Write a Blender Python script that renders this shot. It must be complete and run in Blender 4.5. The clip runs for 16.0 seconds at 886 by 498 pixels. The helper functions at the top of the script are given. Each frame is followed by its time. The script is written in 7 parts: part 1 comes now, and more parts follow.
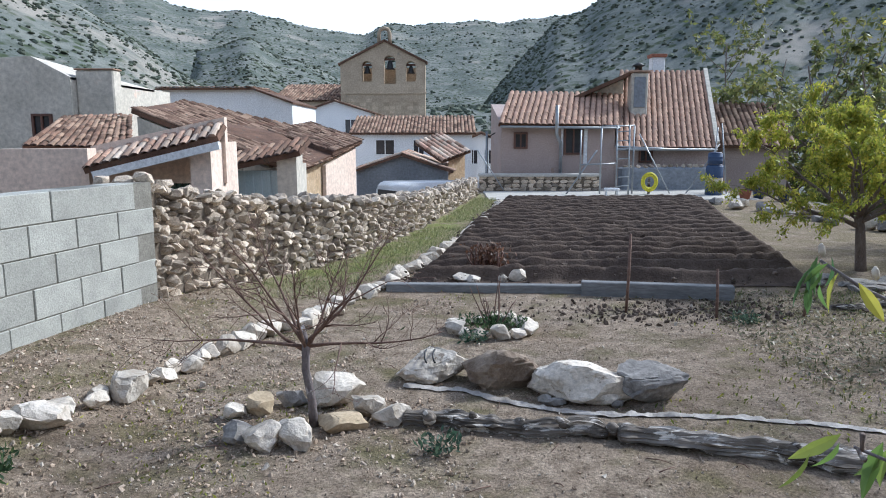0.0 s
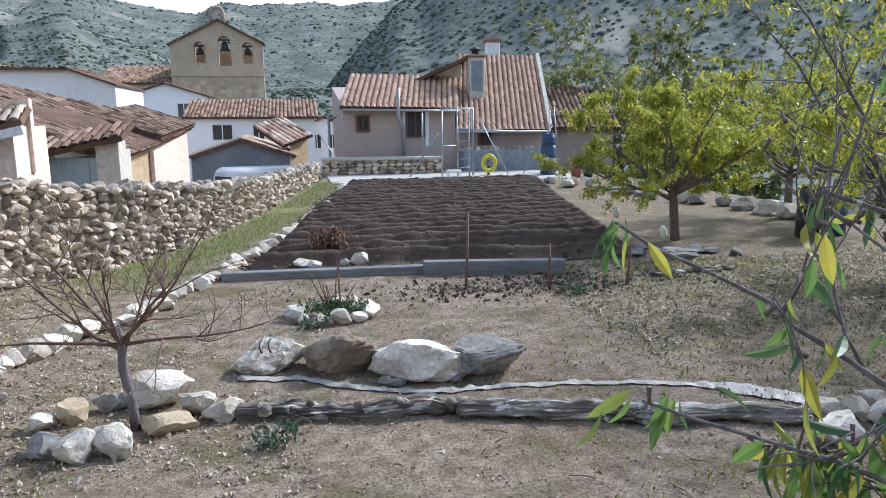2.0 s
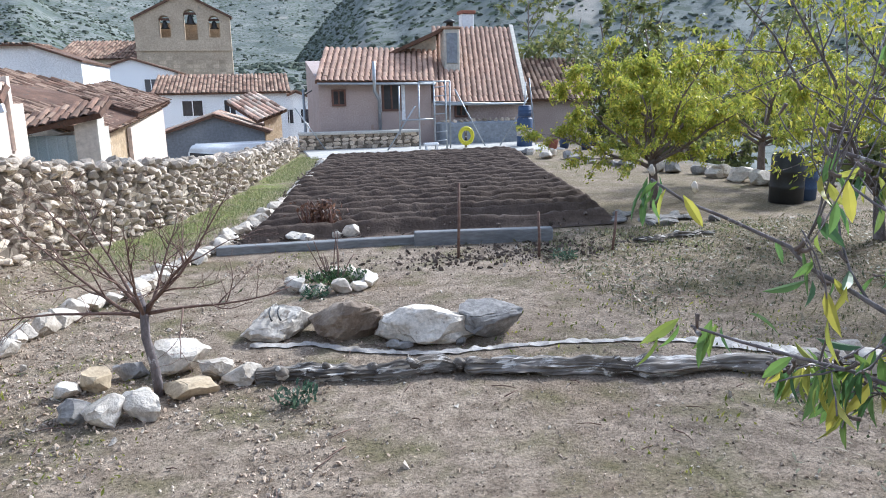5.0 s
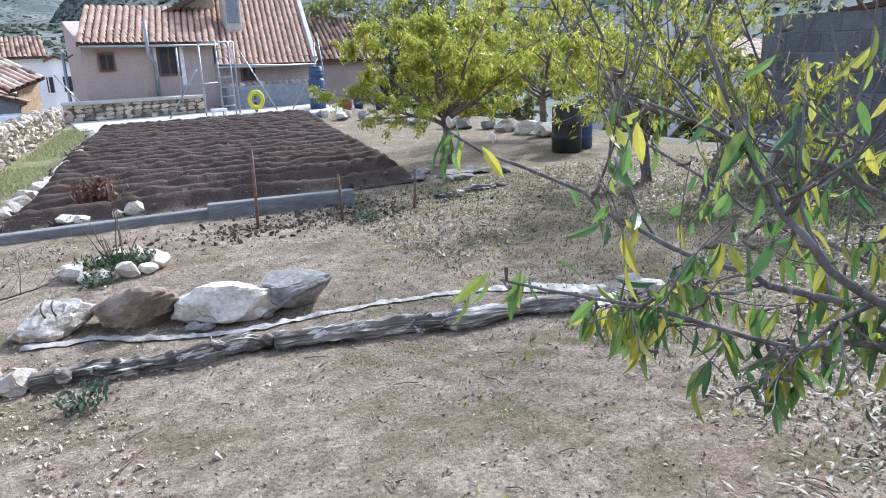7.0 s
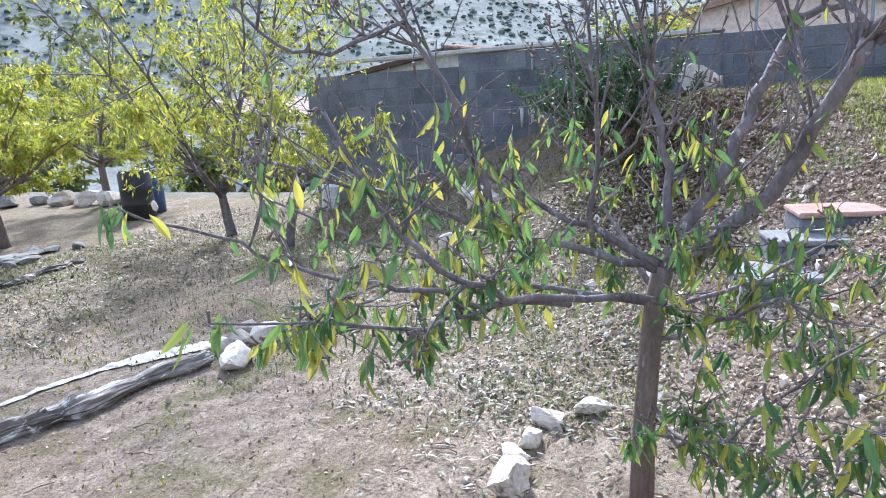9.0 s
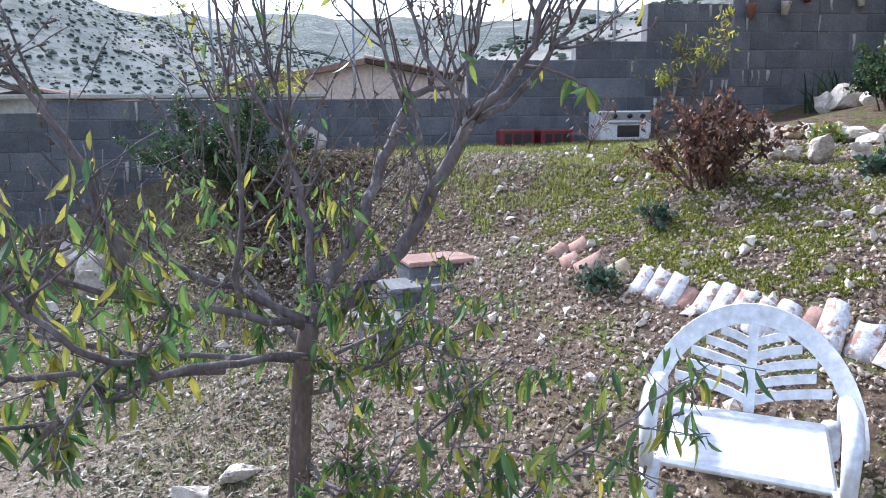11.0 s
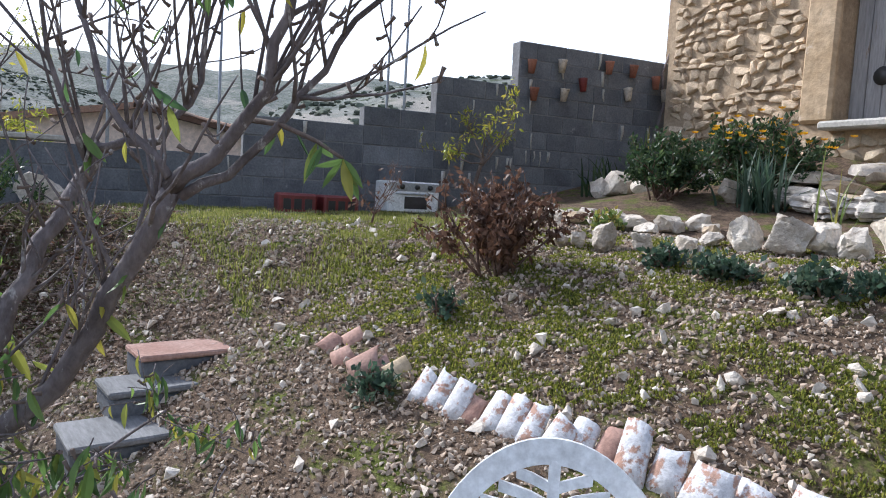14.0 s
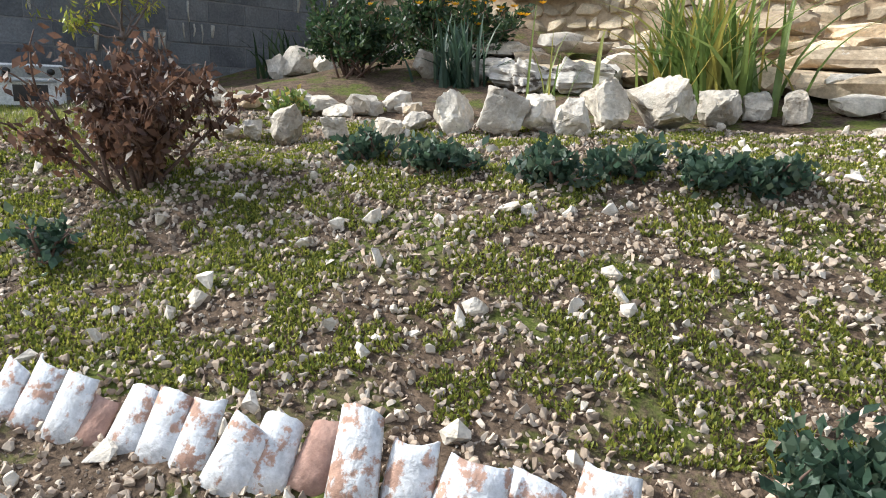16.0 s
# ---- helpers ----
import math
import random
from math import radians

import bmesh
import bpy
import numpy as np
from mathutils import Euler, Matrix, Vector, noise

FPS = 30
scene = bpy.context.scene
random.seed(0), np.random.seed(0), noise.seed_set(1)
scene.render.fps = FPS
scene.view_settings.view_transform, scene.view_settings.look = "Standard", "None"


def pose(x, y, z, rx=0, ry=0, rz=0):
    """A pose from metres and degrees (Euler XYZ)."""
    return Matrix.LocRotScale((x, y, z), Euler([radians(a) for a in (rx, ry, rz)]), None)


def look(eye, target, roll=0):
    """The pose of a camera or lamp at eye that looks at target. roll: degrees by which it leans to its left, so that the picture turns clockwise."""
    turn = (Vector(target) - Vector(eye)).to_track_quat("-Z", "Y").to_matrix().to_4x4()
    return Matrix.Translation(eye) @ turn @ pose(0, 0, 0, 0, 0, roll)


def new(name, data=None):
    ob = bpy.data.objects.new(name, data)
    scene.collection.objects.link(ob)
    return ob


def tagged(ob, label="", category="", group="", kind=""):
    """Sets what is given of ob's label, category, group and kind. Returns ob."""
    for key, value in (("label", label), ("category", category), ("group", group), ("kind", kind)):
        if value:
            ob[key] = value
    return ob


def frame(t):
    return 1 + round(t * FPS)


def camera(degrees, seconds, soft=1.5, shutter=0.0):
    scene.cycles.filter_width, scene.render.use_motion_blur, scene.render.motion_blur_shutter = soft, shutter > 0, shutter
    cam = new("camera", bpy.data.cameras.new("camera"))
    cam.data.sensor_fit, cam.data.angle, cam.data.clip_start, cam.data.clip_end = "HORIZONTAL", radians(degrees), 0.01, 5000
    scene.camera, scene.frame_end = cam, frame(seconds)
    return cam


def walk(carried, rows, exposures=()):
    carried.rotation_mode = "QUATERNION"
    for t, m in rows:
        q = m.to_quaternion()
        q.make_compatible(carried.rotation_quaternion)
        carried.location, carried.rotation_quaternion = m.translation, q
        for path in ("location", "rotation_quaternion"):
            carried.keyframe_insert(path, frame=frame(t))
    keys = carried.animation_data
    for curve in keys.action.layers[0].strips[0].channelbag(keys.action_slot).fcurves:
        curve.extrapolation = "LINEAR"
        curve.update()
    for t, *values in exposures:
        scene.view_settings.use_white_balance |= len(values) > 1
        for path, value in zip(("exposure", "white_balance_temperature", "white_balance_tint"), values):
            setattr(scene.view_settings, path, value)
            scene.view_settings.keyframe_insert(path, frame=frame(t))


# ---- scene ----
cam = camera(64.4, 16.0, soft=1.0)
PATH = [
    (0, (0.052, 0.035, 1.454), (0.042, 2.01, 1.137), -0.1),
    (0.5, (0.101, 0.045, 1.436), (0.196, 2.006, 1.058), -0.3),
    (1, (0.218, 0.064, 1.419), (0.358, 2.022, 1.035), 0.3),
    (1.5, (0.25, 0.078, 1.429), (0.398, 2.036, 1.051), 0.9),
    (2, (0.145, 0.097, 1.42), (0.555, 2.021, 1.059), -0.4),
    (2.5, (0.042, 0.092, 1.411), (0.532, 1.978, 0.957), -0.3),
    (3, (0.009, 0.009, 1.42), (0.481, 1.907, 1.004), -0.9),
    (3.2, (-0.026, 0.008, 1.399), (0.455, 1.908, 0.998), -1.0),
    (5.3, (-0.059, -0.031, 1.42), (0.424, 1.857, 0.973), -1.1),
    (5.5, (-0.058, -0.024, 1.416), (0.477, 1.848, 0.959), -0.7),
    (6, (-0.043, 0.008, 1.405), (0.642, 1.818, 0.903), -0.5),
    (6.5, (-0.033, 0.034, 1.405), (0.75, 1.776, 0.811), 0.0),
    (7, (-0.016, 0.059, 1.398), (0.958, 1.717, 0.848), -2.0),
    (7.5, (-0.024, 0.122, 1.397), (1.251, 1.567, 0.861), -4.2),
    (8, (-0.18, 0.062, 1.401), (1.32, 1.311, 0.964), -3.5),
    (8.5, (-0.309, 0.004, 1.44), (1.338, 1.03, 0.954), -2.9),
    (9, (-0.34, -0.003, 1.443), (1.426, 0.816, 0.985), -3.9),
    (9.5, (-0.331, 0.056, 1.447), (1.547, 0.587, 1.009), -3.9),
    (10, (-0.34, 0.068, 1.453), (1.601, 0.297, 1.031), -3.1),
    (10.2, (-0.339, 0.069, 1.452), (1.609, 0.178, 1.013), -2.6),
    (12.3, (-0.37, 0.149, 1.483), (1.533, -0.451, 1.345), 0.5),
    (12.5, (-0.339, 0.137, 1.477), (1.546, -0.515, 1.327), 0.8),
    (13, (-0.143, 0.024, 1.459), (1.714, -0.683, 1.227), 0.1),
    (13.5, (0.041, -0.089, 1.5), (1.894, -0.834, 1.396), 1.9),
    (13.6, (0.064, -0.093, 1.515), (1.909, -0.847, 1.356), 2.3),
    (14, (0.24, -0.163, 1.506), (2.064, -0.964, 1.342), 3.3),
    (14.5, (0.541, -0.215, 1.509), (2.301, -1.132, 1.26), 1.7),
    (15, (0.732, -0.332, 1.479), (2.389, -1.399, 1.137), 1.6),
    (15.2, (0.81, -0.377, 1.478), (2.405, -1.544, 1.165), 1.5),
    (15.5, (0.917, -0.552, 1.461), (2.467, -1.76, 1.089), 0.6),
    (16, (1.001, -0.759, 1.448), (2.289, -2.227, 1.015), 1.5),
]
walk(cam, [(t, look(eye, target, roll)) for t, eye, target, roll in PATH],
     [(0, 0.57, 5450, 8), (1, 0.67, 5450, 8), (2, 0.77, 5450, 8), (2.5, 1.0, 5450, 8), (5.5, 1.08, 5400, 9), (6.5, 1.26, 5400, 9), (7, 1.3, 5350, 10), (7.5, 1.7, 5300, 12), (8.5, 1.68, 5300, 12), (10.2, 1.6, 5300, 14), (12.3, 0.62, 5600, 13), (14, 0.74, 5700, 12), (15.5, 0.98, 5950, 8), (16, 1.0, 6000, 6)])

# ---- world, sun, exposure ----
world = bpy.data.worlds.new("sky")
scene.world = world
world.use_nodes = True
wn = world.node_tree
sky = wn.nodes.new("ShaderNodeTexSky")
sky.sky_type, sky.sun_disc = "NISHITA", False
sky.sun_elevation, sky.sun_rotation = radians(36), radians(62)
sky.air_density, sky.dust_density, sky.ozone_density = 1.0, 2.5, 1.0
veil = wn.nodes.new("ShaderNodeMix")
veil.data_type = "RGBA"
veil.inputs[7].default_value = (9.6, 9.8, 10.1, 1)
wdir = wn.nodes.new("ShaderNodeTexCoord")
wsep = wn.nodes.new("ShaderNodeSeparateXYZ")
haze = wn.nodes.new("ShaderNodeMapRange")
haze.inputs[1].default_value, haze.inputs[2].default_value, haze.inputs[3].default_value, haze.inputs[4].default_value = 0.05, 0.6, 0.8, 0.18
wn.links.new(wdir.outputs["Generated"], wsep.inputs[0])
wn.links.new(wsep.outputs["Z"], haze.inputs[0])
wn.links.new(haze.outputs[0], veil.inputs[0])
wn.links.new(sky.outputs[0], veil.inputs[6])
wn.links.new(veil.outputs[2], wn.nodes["Background"].inputs[0])
wn.nodes["Background"].inputs[1].default_value = 0.108
sun = new("sun", bpy.data.lights.new("sun", "SUN"))
sun.data.energy, sun.data.angle, sun.data.color = 3.1, radians(6), (1.0, 0.945, 0.85)
sun.matrix_world = look((30 * math.sin(radians(62)), 30 * math.cos(radians(62)), 22), (0, 0, 0))

# ---- materials ----
def surf(name, c1, c2, scale=8.0, rough=0.85, bump=0.3, c3=None, spot=0.62, fine=60.0, vary=0.15, space="Object", metal=0.0, stretch=(1, 1, 1)):
    """Two colours mixed by a coarse noise, darkened by a fine grain, with optional blotches of a third colour."""
    m = bpy.data.materials.new(name)
    m.use_nodes = True
    nt = m.node_tree
    N, L = nt.nodes, nt.links
    b = N["Principled BSDF"]
    b.inputs["Roughness"].default_value, b.inputs["Metallic"].default_value = rough, metal
    if rough > 0.8:
        b.inputs["Specular IOR Level"].default_value = 0.2
    if space == "World":
        pos = N.new("ShaderNodeNewGeometry").outputs["Position"]
    else:
        pos = N.new("ShaderNodeTexCoord").outputs["Object"]
    info = N.new("ShaderNodeObjectInfo")
    mp = N.new("ShaderNodeMapping")
    mp.inputs["Scale"].default_value = stretch
    L.new(pos, mp.inputs["Vector"])
    off = N.new("ShaderNodeVectorMath")
    off.operation = "ADD"
    L.new(mp.outputs[0], off.inputs[0])
    if space == "Object":
        mul = N.new("ShaderNodeMath")
        mul.operation, mul.inputs[1].default_value = "MULTIPLY", 37.0
        L.new(info.outputs["Random"], mul.inputs[0])
        L.new(mul.outputs[0], off.inputs[1])
    def noise_of(s, d=6):
        n = N.new("ShaderNodeTexNoise")
        n.inputs["Scale"].default_value, n.inputs["Detail"].default_value, n.inputs["Roughness"].default_value = s, d, 0.65
        L.new(off.outputs[0], n.inputs["Vector"])
        return n.outputs["Fac"]
    def ramp(src, a, bb):
        r = N.new("ShaderNodeMapRange")
        r.inputs[1].default_value, r.inputs[2].default_value = a, bb
        L.new(src, r.inputs[0])
        return r.outputs[0]
    def mix(f, a, bb, kind="MIX"):
        x = N.new("ShaderNodeMix")
        x.data_type, x.blend_type = "RGBA", kind
        for sock, v in ((x.inputs[0], f), (x.inputs[6], a), (x.inputs[7], bb)):
            if hasattr(v, "is_linked"):
                L.new(v, sock)
            elif isinstance(v, float):
                sock.default_value = v
            else:
                sock.default_value = (*v, 1)
        return x.outputs[2]
    coarse, grain = noise_of(scale), noise_of(fine, 3)
    col = mix(ramp(coarse, 0.32, 0.68), c1, c2)
    if c3:
        col = mix(ramp(noise_of(scale * 2.3), spot, spot + 0.07), col, c3)
    g = N.new("ShaderNodeMapRange")
    g.inputs[1].default_value, g.inputs[2].default_value, g.inputs[3].default_value, g.inputs[4].default_value = 0.25, 0.75, 0.72, 1.22
    L.new(grain, g.inputs[0])
    v = N.new("ShaderNodeMapRange")
    v.inputs[3].default_value, v.inputs[4].default_value = 1 - vary, 1 + vary
    L.new(info.outputs["Random"], v.inputs[0])
    gv = N.new("ShaderNodeMath")
    gv.operation = "MULTIPLY"
    L.new(g.outputs[0], gv.inputs[0]), L.new(v.outputs[0], gv.inputs[1])
    vm = N.new("ShaderNodeVectorMath")
    vm.operation = "SCALE"
    L.new(col, vm.inputs[0]), L.new(gv.outputs[0], vm.inputs["Scale"])
    L.new(vm.outputs[0], b.inputs["Base Color"])
    if bump:
        add = N.new("ShaderNodeMath")
        add.operation = "ADD"
        L.new(coarse, add.inputs[0]), L.new(grain, add.inputs[1])
        bp = N.new("ShaderNodeBump")
        bp.inputs["Strength"].default_value, bp.inputs["Distance"].default_value = bump, min(0.012, 0.12 / scale)
        L.new(add.outputs[0], bp.inputs["Height"])
        L.new(bp.outputs[0], b.inputs["Normal"])
    return m


def island(m, lo=0.7, hi=1.3, hue=None):
    """Vary a material from loose piece to loose piece of one mesh."""
    nt = m.node_tree
    N, L = nt.nodes, nt.links
    b = N["Principled BSDF"]
    src = b.inputs["Base Color"].links[0].from_socket
    geo = N.new("ShaderNodeNewGeometry")
    r = N.new("ShaderNodeMapRange")
    r.inputs[3].default_value, r.inputs[4].default_value = lo, hi
    L.new(geo.outputs["Random Per Island"], r.inputs[0])
    s = N.new("ShaderNodeVectorMath")
    s.operation = "SCALE"
    L.new(src, s.inputs[0]), L.new(r.outputs[0], s.inputs["Scale"])
    out = s.outputs[0]
    if hue:
        x = N.new("ShaderNodeMix")
        x.data_type = "RGBA"
        wn2 = N.new("ShaderNodeTexWhiteNoise")
        wn2.noise_dimensions = "1D"
        L.new(geo.outputs["Random Per Island"], wn2.inputs["W"])
        p = N.new("ShaderNodeMath")
        p.operation, p.inputs[1].default_value = "POWER", hue[1]
        L.new(wn2.outputs["Value"], p.inputs[0])
        L.new(p.outputs[0], x.inputs[0])
        L.new(out, x.inputs[6])
        x.inputs[7].default_value = (*hue[0], 1)
        out = x.outputs[2]
    L.new(out, b.inputs["Base Color"])
    return m


def leafy(name, c1, c2, c3, rough=0.5, lo=0.75, hi=1.25):
    """Leaf material: a colour for each leaf, some light through the blade."""
    m = bpy.data.materials.new(name)
    m.use_nodes = True
    nt = m.node_tree
    N, L = nt.nodes, nt.links
    b = N["Principled BSDF"]
    geo = N.new("ShaderNodeNewGeometry")
    info = N.new("ShaderNodeObjectInfo")
    a = N.new("ShaderNodeMath")
    a.operation = "ADD"
    L.new(geo.outputs["Random Per Island"], a.inputs[0]), L.new(info.outputs["Random"], a.inputs[1])
    fr = N.new("ShaderNodeMath")
    fr.operation = "FRACT"
    L.new(a.outputs[0], fr.inputs[0])
    r = N.new("ShaderNodeValToRGB")
    e = r.color_ramp.elements
    e[0].color, e[1].color = (*c1, 1), (*c3, 1)
    e[0].position, e[1].position = 0.1, 0.95
    mid = e.new(0.6)
    mid.color = (*c2, 1)
    L.new(fr.outputs[0], r.inputs[0])
    n = N.new("ShaderNodeTexNoise")
    n.inputs["Scale"].default_value = 25
    L.new(geo.outputs["Position"], n.inputs["Vector"])
    k = N.new("ShaderNodeMapRange")
    k.inputs[3].default_value, k.inputs[4].default_value = lo, hi
    L.new(n.outputs["Fac"], k.inputs[0])
    s = N.new("ShaderNodeVectorMath")
    s.operation = "SCALE"
    L.new(r.outputs[0], s.inputs[0]), L.new(k.outputs[0], s.inputs["Scale"])
    L.new(s.outputs[0], b.inputs["Base Color"])
    b.inputs["Roughness"].default_value = rough
    tr = N.new("ShaderNodeBsdfTranslucent")
    L.new(s.outputs[0], tr.inputs["Color"])
    ms = N.new("ShaderNodeMixShader")
    ms.inputs[0].default_value = 0.45
    L.new(b.outputs[0], ms.inputs[1]), L.new(tr.outputs[0], ms.inputs[2])
    L.new(ms.outputs[0], N["Material Output"].inputs["Surface"])
    return m


M_block = surf("concrete_block", (0.3, 0.3, 0.275), (0.4, 0.4, 0.365), 5, 0.9, 0.25, (0.28, 0.28, 0.26), 0.66, 90, 0.12)
M_mortar = surf("mortar", (0.16, 0.15, 0.13), (0.24, 0.23, 0.2), 12, 0.95, 0.5, space="World")
M_wallstone = surf("field_stone", (0.34, 0.27, 0.205), (0.66, 0.57, 0.46), 7, 0.9, 0.6, (0.7, 0.67, 0.62), 0.6, 60, 0.5)
M_wallcore = surf("wall_rubble", (0.12, 0.1, 0.08), (0.22, 0.18, 0.14), 14, 0.95, 0.6, space="World")
M_white = surf("limestone", (0.4, 0.34, 0.27), (0.72, 0.66, 0.58), 6, 0.85, 0.8, (0.27, 0.22, 0.17), 0.6, 38, 0.2)
M_brownrock = surf("brown_rock", (0.16, 0.115, 0.085), (0.38, 0.31, 0.24), 7, 0.9, 0.6, (0.5, 0.46, 0.4), 0.66, 45, 0.1)
M_greyrock = surf("grey_rock", (0.14, 0.13, 0.125), (0.36, 0.34, 0.315), 8, 0.9, 0.6, (0.58, 0.55, 0.52), 0.66, 45, 0.1)
M_yellowrock = surf("ochre_rock", (0.4, 0.31, 0.2), (0.52, 0.42, 0.29), 6, 0.85, 0.4, None, 0.6, 50, 0.1)
M_soil = surf("tilled_soil", (0.07, 0.05, 0.04), (0.13, 0.098, 0.078), 3, 0.95, 0.9, (0.13, 0.1, 0.08), 0.64, 40, 0.0, "World")
M_gravelbit = island(surf("gravel", (0.34, 0.25, 0.18), (0.52, 0.42, 0.33), 9, 0.9, 0.2, None, 0.6, 60, 0.0, "World"), 0.5, 1.25, ((0.6, 0.53, 0.44), 4.5))
M_bark = surf("bark", (0.13, 0.1, 0.085), (0.24, 0.19, 0.165), 14, 0.9, 0.6, (0.33, 0.31, 0.29), 0.62, 90, 0.1, stretch=(1, 1, 0.35))
M_paledbark = surf("pale_bark", (0.1, 0.084, 0.084), (0.25, 0.22, 0.22), 12, 0.85, 0.6, (0.5, 0.48, 0.47), 0.6, 70, 0.05, stretch=(1, 1, 0.5))
M_twig = surf("twig", (0.13, 0.08, 0.065), (0.22, 0.15, 0.12), 20, 0.85, 0.3, None, 0.6, 90, 0.1)
M_drywood = surf("weathered_wood", (0.34, 0.31, 0.28), (0.56, 0.52, 0.47), 5, 0.9, 0.9, (0.1, 0.085, 0.07), 0.56, 40, 0.08, stretch=(0.12, 1, 1))
M_darkwood = surf("dark_rotten_wood", (0.045, 0.037, 0.03), (0.3, 0.265, 0.23), 11, 0.9, 1.0, (0.62, 0.58, 0.53), 0.54, 40, 0.08, stretch=(0.12, 1, 1))
M_plank = surf("grey_plank", (0.14, 0.142, 0.145), (0.27, 0.272, 0.275), 4, 0.85, 0.4, (0.12, 0.115, 0.11), 0.66, 60, 0.1, stretch=(0.2, 1, 1))
M_pink = surf("pink_render", (0.4, 0.315, 0.285), (0.46, 0.375, 0.34), 1.2, 0.9, 0.15, (0.36, 0.26, 0.21), 0.62, 30, 0.0, "World")
M_tile = island(surf("clay_tile", (0.36, 0.2, 0.14), (0.5, 0.33, 0.24), 6, 0.85, 0.3, (0.24, 0.19, 0.16), 0.58, 40, 0.25, "World"), 0.3, 1.35, ((0.66, 0.55, 0.44), 1.5))
M_oldtile = island(surf("old_clay_tile", (0.11, 0.066, 0.048), (0.22, 0.13, 0.09), 3, 0.9, 0.4, (0.1, 0.09, 0.075), 0.6, 40, 0.2, "World"), 0.4, 1.5, ((0.4, 0.28, 0.2), 2))
M_whitewall = surf("white_paint", (0.74, 0.75, 0.77), (0.82, 0.82, 0.83), 0.6, 0.9, 0.08, None, 0.6, 20, 0.0, "World")
M_ochrewall = surf("ochre_masonry", (0.42, 0.3, 0.18), (0.56, 0.43, 0.29), 2.5, 0.95, 0.7, (0.62, 0.52, 0.4), 0.6, 14, 0.0, "World")
M_oldplaster = surf("old_plaster", (0.46, 0.43, 0.37), (0.62, 0.58, 0.51), 1.0, 0.95, 0.3, (0.66, 0.52, 0.43), 0.62, 12, 0.0, "World")
M_salmon = surf("salmon_render", (0.68, 0.54, 0.45), (0.78, 0.64, 0.54), 1.0, 0.9, 0.2, (0.58, 0.47, 0.4), 0.66, 14, 0.0, "World")
M_greywall = surf("grey_blue_render", (0.2, 0.215, 0.24), (0.28, 0.3, 0.33), 0.9, 0.95, 0.3, (0.34, 0.34, 0.35), 0.66, 14, 0.0, "World")
M_church = surf("church_stone", (0.4, 0.32, 0.235), (0.54, 0.44, 0.33), 0.8, 0.95, 0.5, (0.34, 0.29, 0.23), 0.62, 8, 0.2, "World")
M_glass = surf("dark_glass", (0.03, 0.03, 0.035), (0.05, 0.05, 0.06), 2, 0.15, 0.0, None, 0.6, 9, 0)
M_brownwood = surf("brown_shutter", (0.1, 0.045, 0.03), (0.15, 0.07, 0.05), 6, 0.6, 0.2)
M_bluedoor = surf("pale_blue_steel", (0.36, 0.46, 0.5), (0.44, 0.53, 0.56), 3, 0.5, 0.05)
M_greengate = surf("dark_green_steel", (0.02, 0.05, 0.04), (0.035, 0.08, 0.065), 4, 0.5, 0.05)
M_galv = surf("galvanised_steel", (0.3, 0.32, 0.34), (0.4, 0.42, 0.44), 8, 0.45, 0.05, metal=0.6)
M_concrete = surf("concrete", (0.42, 0.4, 0.36), (0.52, 0.5, 0.46), 2, 0.9, 0.3, (0.34, 0.32, 0.28), 0.64, 40, 0.05, "World")
M_wallgrey = surf("grey_block_wall", (0.11, 0.118, 0.135), (0.19, 0.2, 0.215), 3, 0.92, 0.5, (0.28, 0.28, 0.29), 0.66, 50, 0.2)
M_joint = surf("pale_joint", (0.16, 0.16, 0.165), (0.24, 0.24, 0.25), 3, 0.95, 0.4, (0.42, 0.41, 0.41), 0.64, 30, 0.0, "World")
M_house_stone = surf("warm_stone", (0.4, 0.3, 0.2), (0.66, 0.53, 0.38), 6, 0.9, 0.5, (0.68, 0.62, 0.52), 0.62, 40, 0.4)
M_house_mortar = surf("lime_mortar", (0.34, 0.25, 0.165), (0.5, 0.39, 0.27), 3, 0.95, 0.6, None, 0.6, 30, 0.0, "World")
M_housemix = island(surf("warm_stone_mix", (0.42, 0.33, 0.22), (0.58, 0.48, 0.35), 6, 0.9, 0.5, (0.66, 0.6, 0.5), 0.62, 40, 0.0, "World"), 0.65, 1.3)
M_plastic = surf("white_plastic", (0.72, 0.74, 0.75), (0.78, 0.79, 0.8), 3, 0.4, 0.02, None, 0.6, 30, 0.05)
M_sheet = surf("plastic_sheet", (0.34, 0.3, 0.26), (0.54, 0.5, 0.46), 9, 0.5, 0.5)
M_enamel = surf("white_enamel", (0.72, 0.73, 0.74), (0.8, 0.8, 0.8), 3, 0.25, 0.0)
M_black = surf("black_plastic", (0.02, 0.02, 0.02), (0.035, 0.035, 0.035), 6, 0.5, 0.05)
M_bluedrum = surf("blue_drum", (0.02, 0.045, 0.11), (0.04, 0.075, 0.16), 5, 0.5, 0.05)
M_yellow = surf("yellow_hose", (0.55, 0.5, 0.03), (0.68, 0.62, 0.05), 9, 0.5, 0.05)
M_doorwood = surf("grey_door_wood", (0.26, 0.25, 0.25), (0.42, 0.41, 0.41), 5, 0.85, 0.6, (0.2, 0.12, 0.07), 0.6, 50, 0.12, stretch=(1, 1, 0.12))
M_whitetile = surf("whitewashed_tile", (0.62, 0.62, 0.64), (0.78, 0.78, 0.79), 9, 0.85, 0.4, (0.46, 0.29, 0.22), 0.52, 60, 0.06)
M_claytile = surf("bare_clay_tile", (0.36, 0.21, 0.165), (0.5, 0.34, 0.28), 7, 0.9, 0.3, (0.66, 0.6, 0.55), 0.66, 60, 0.1)
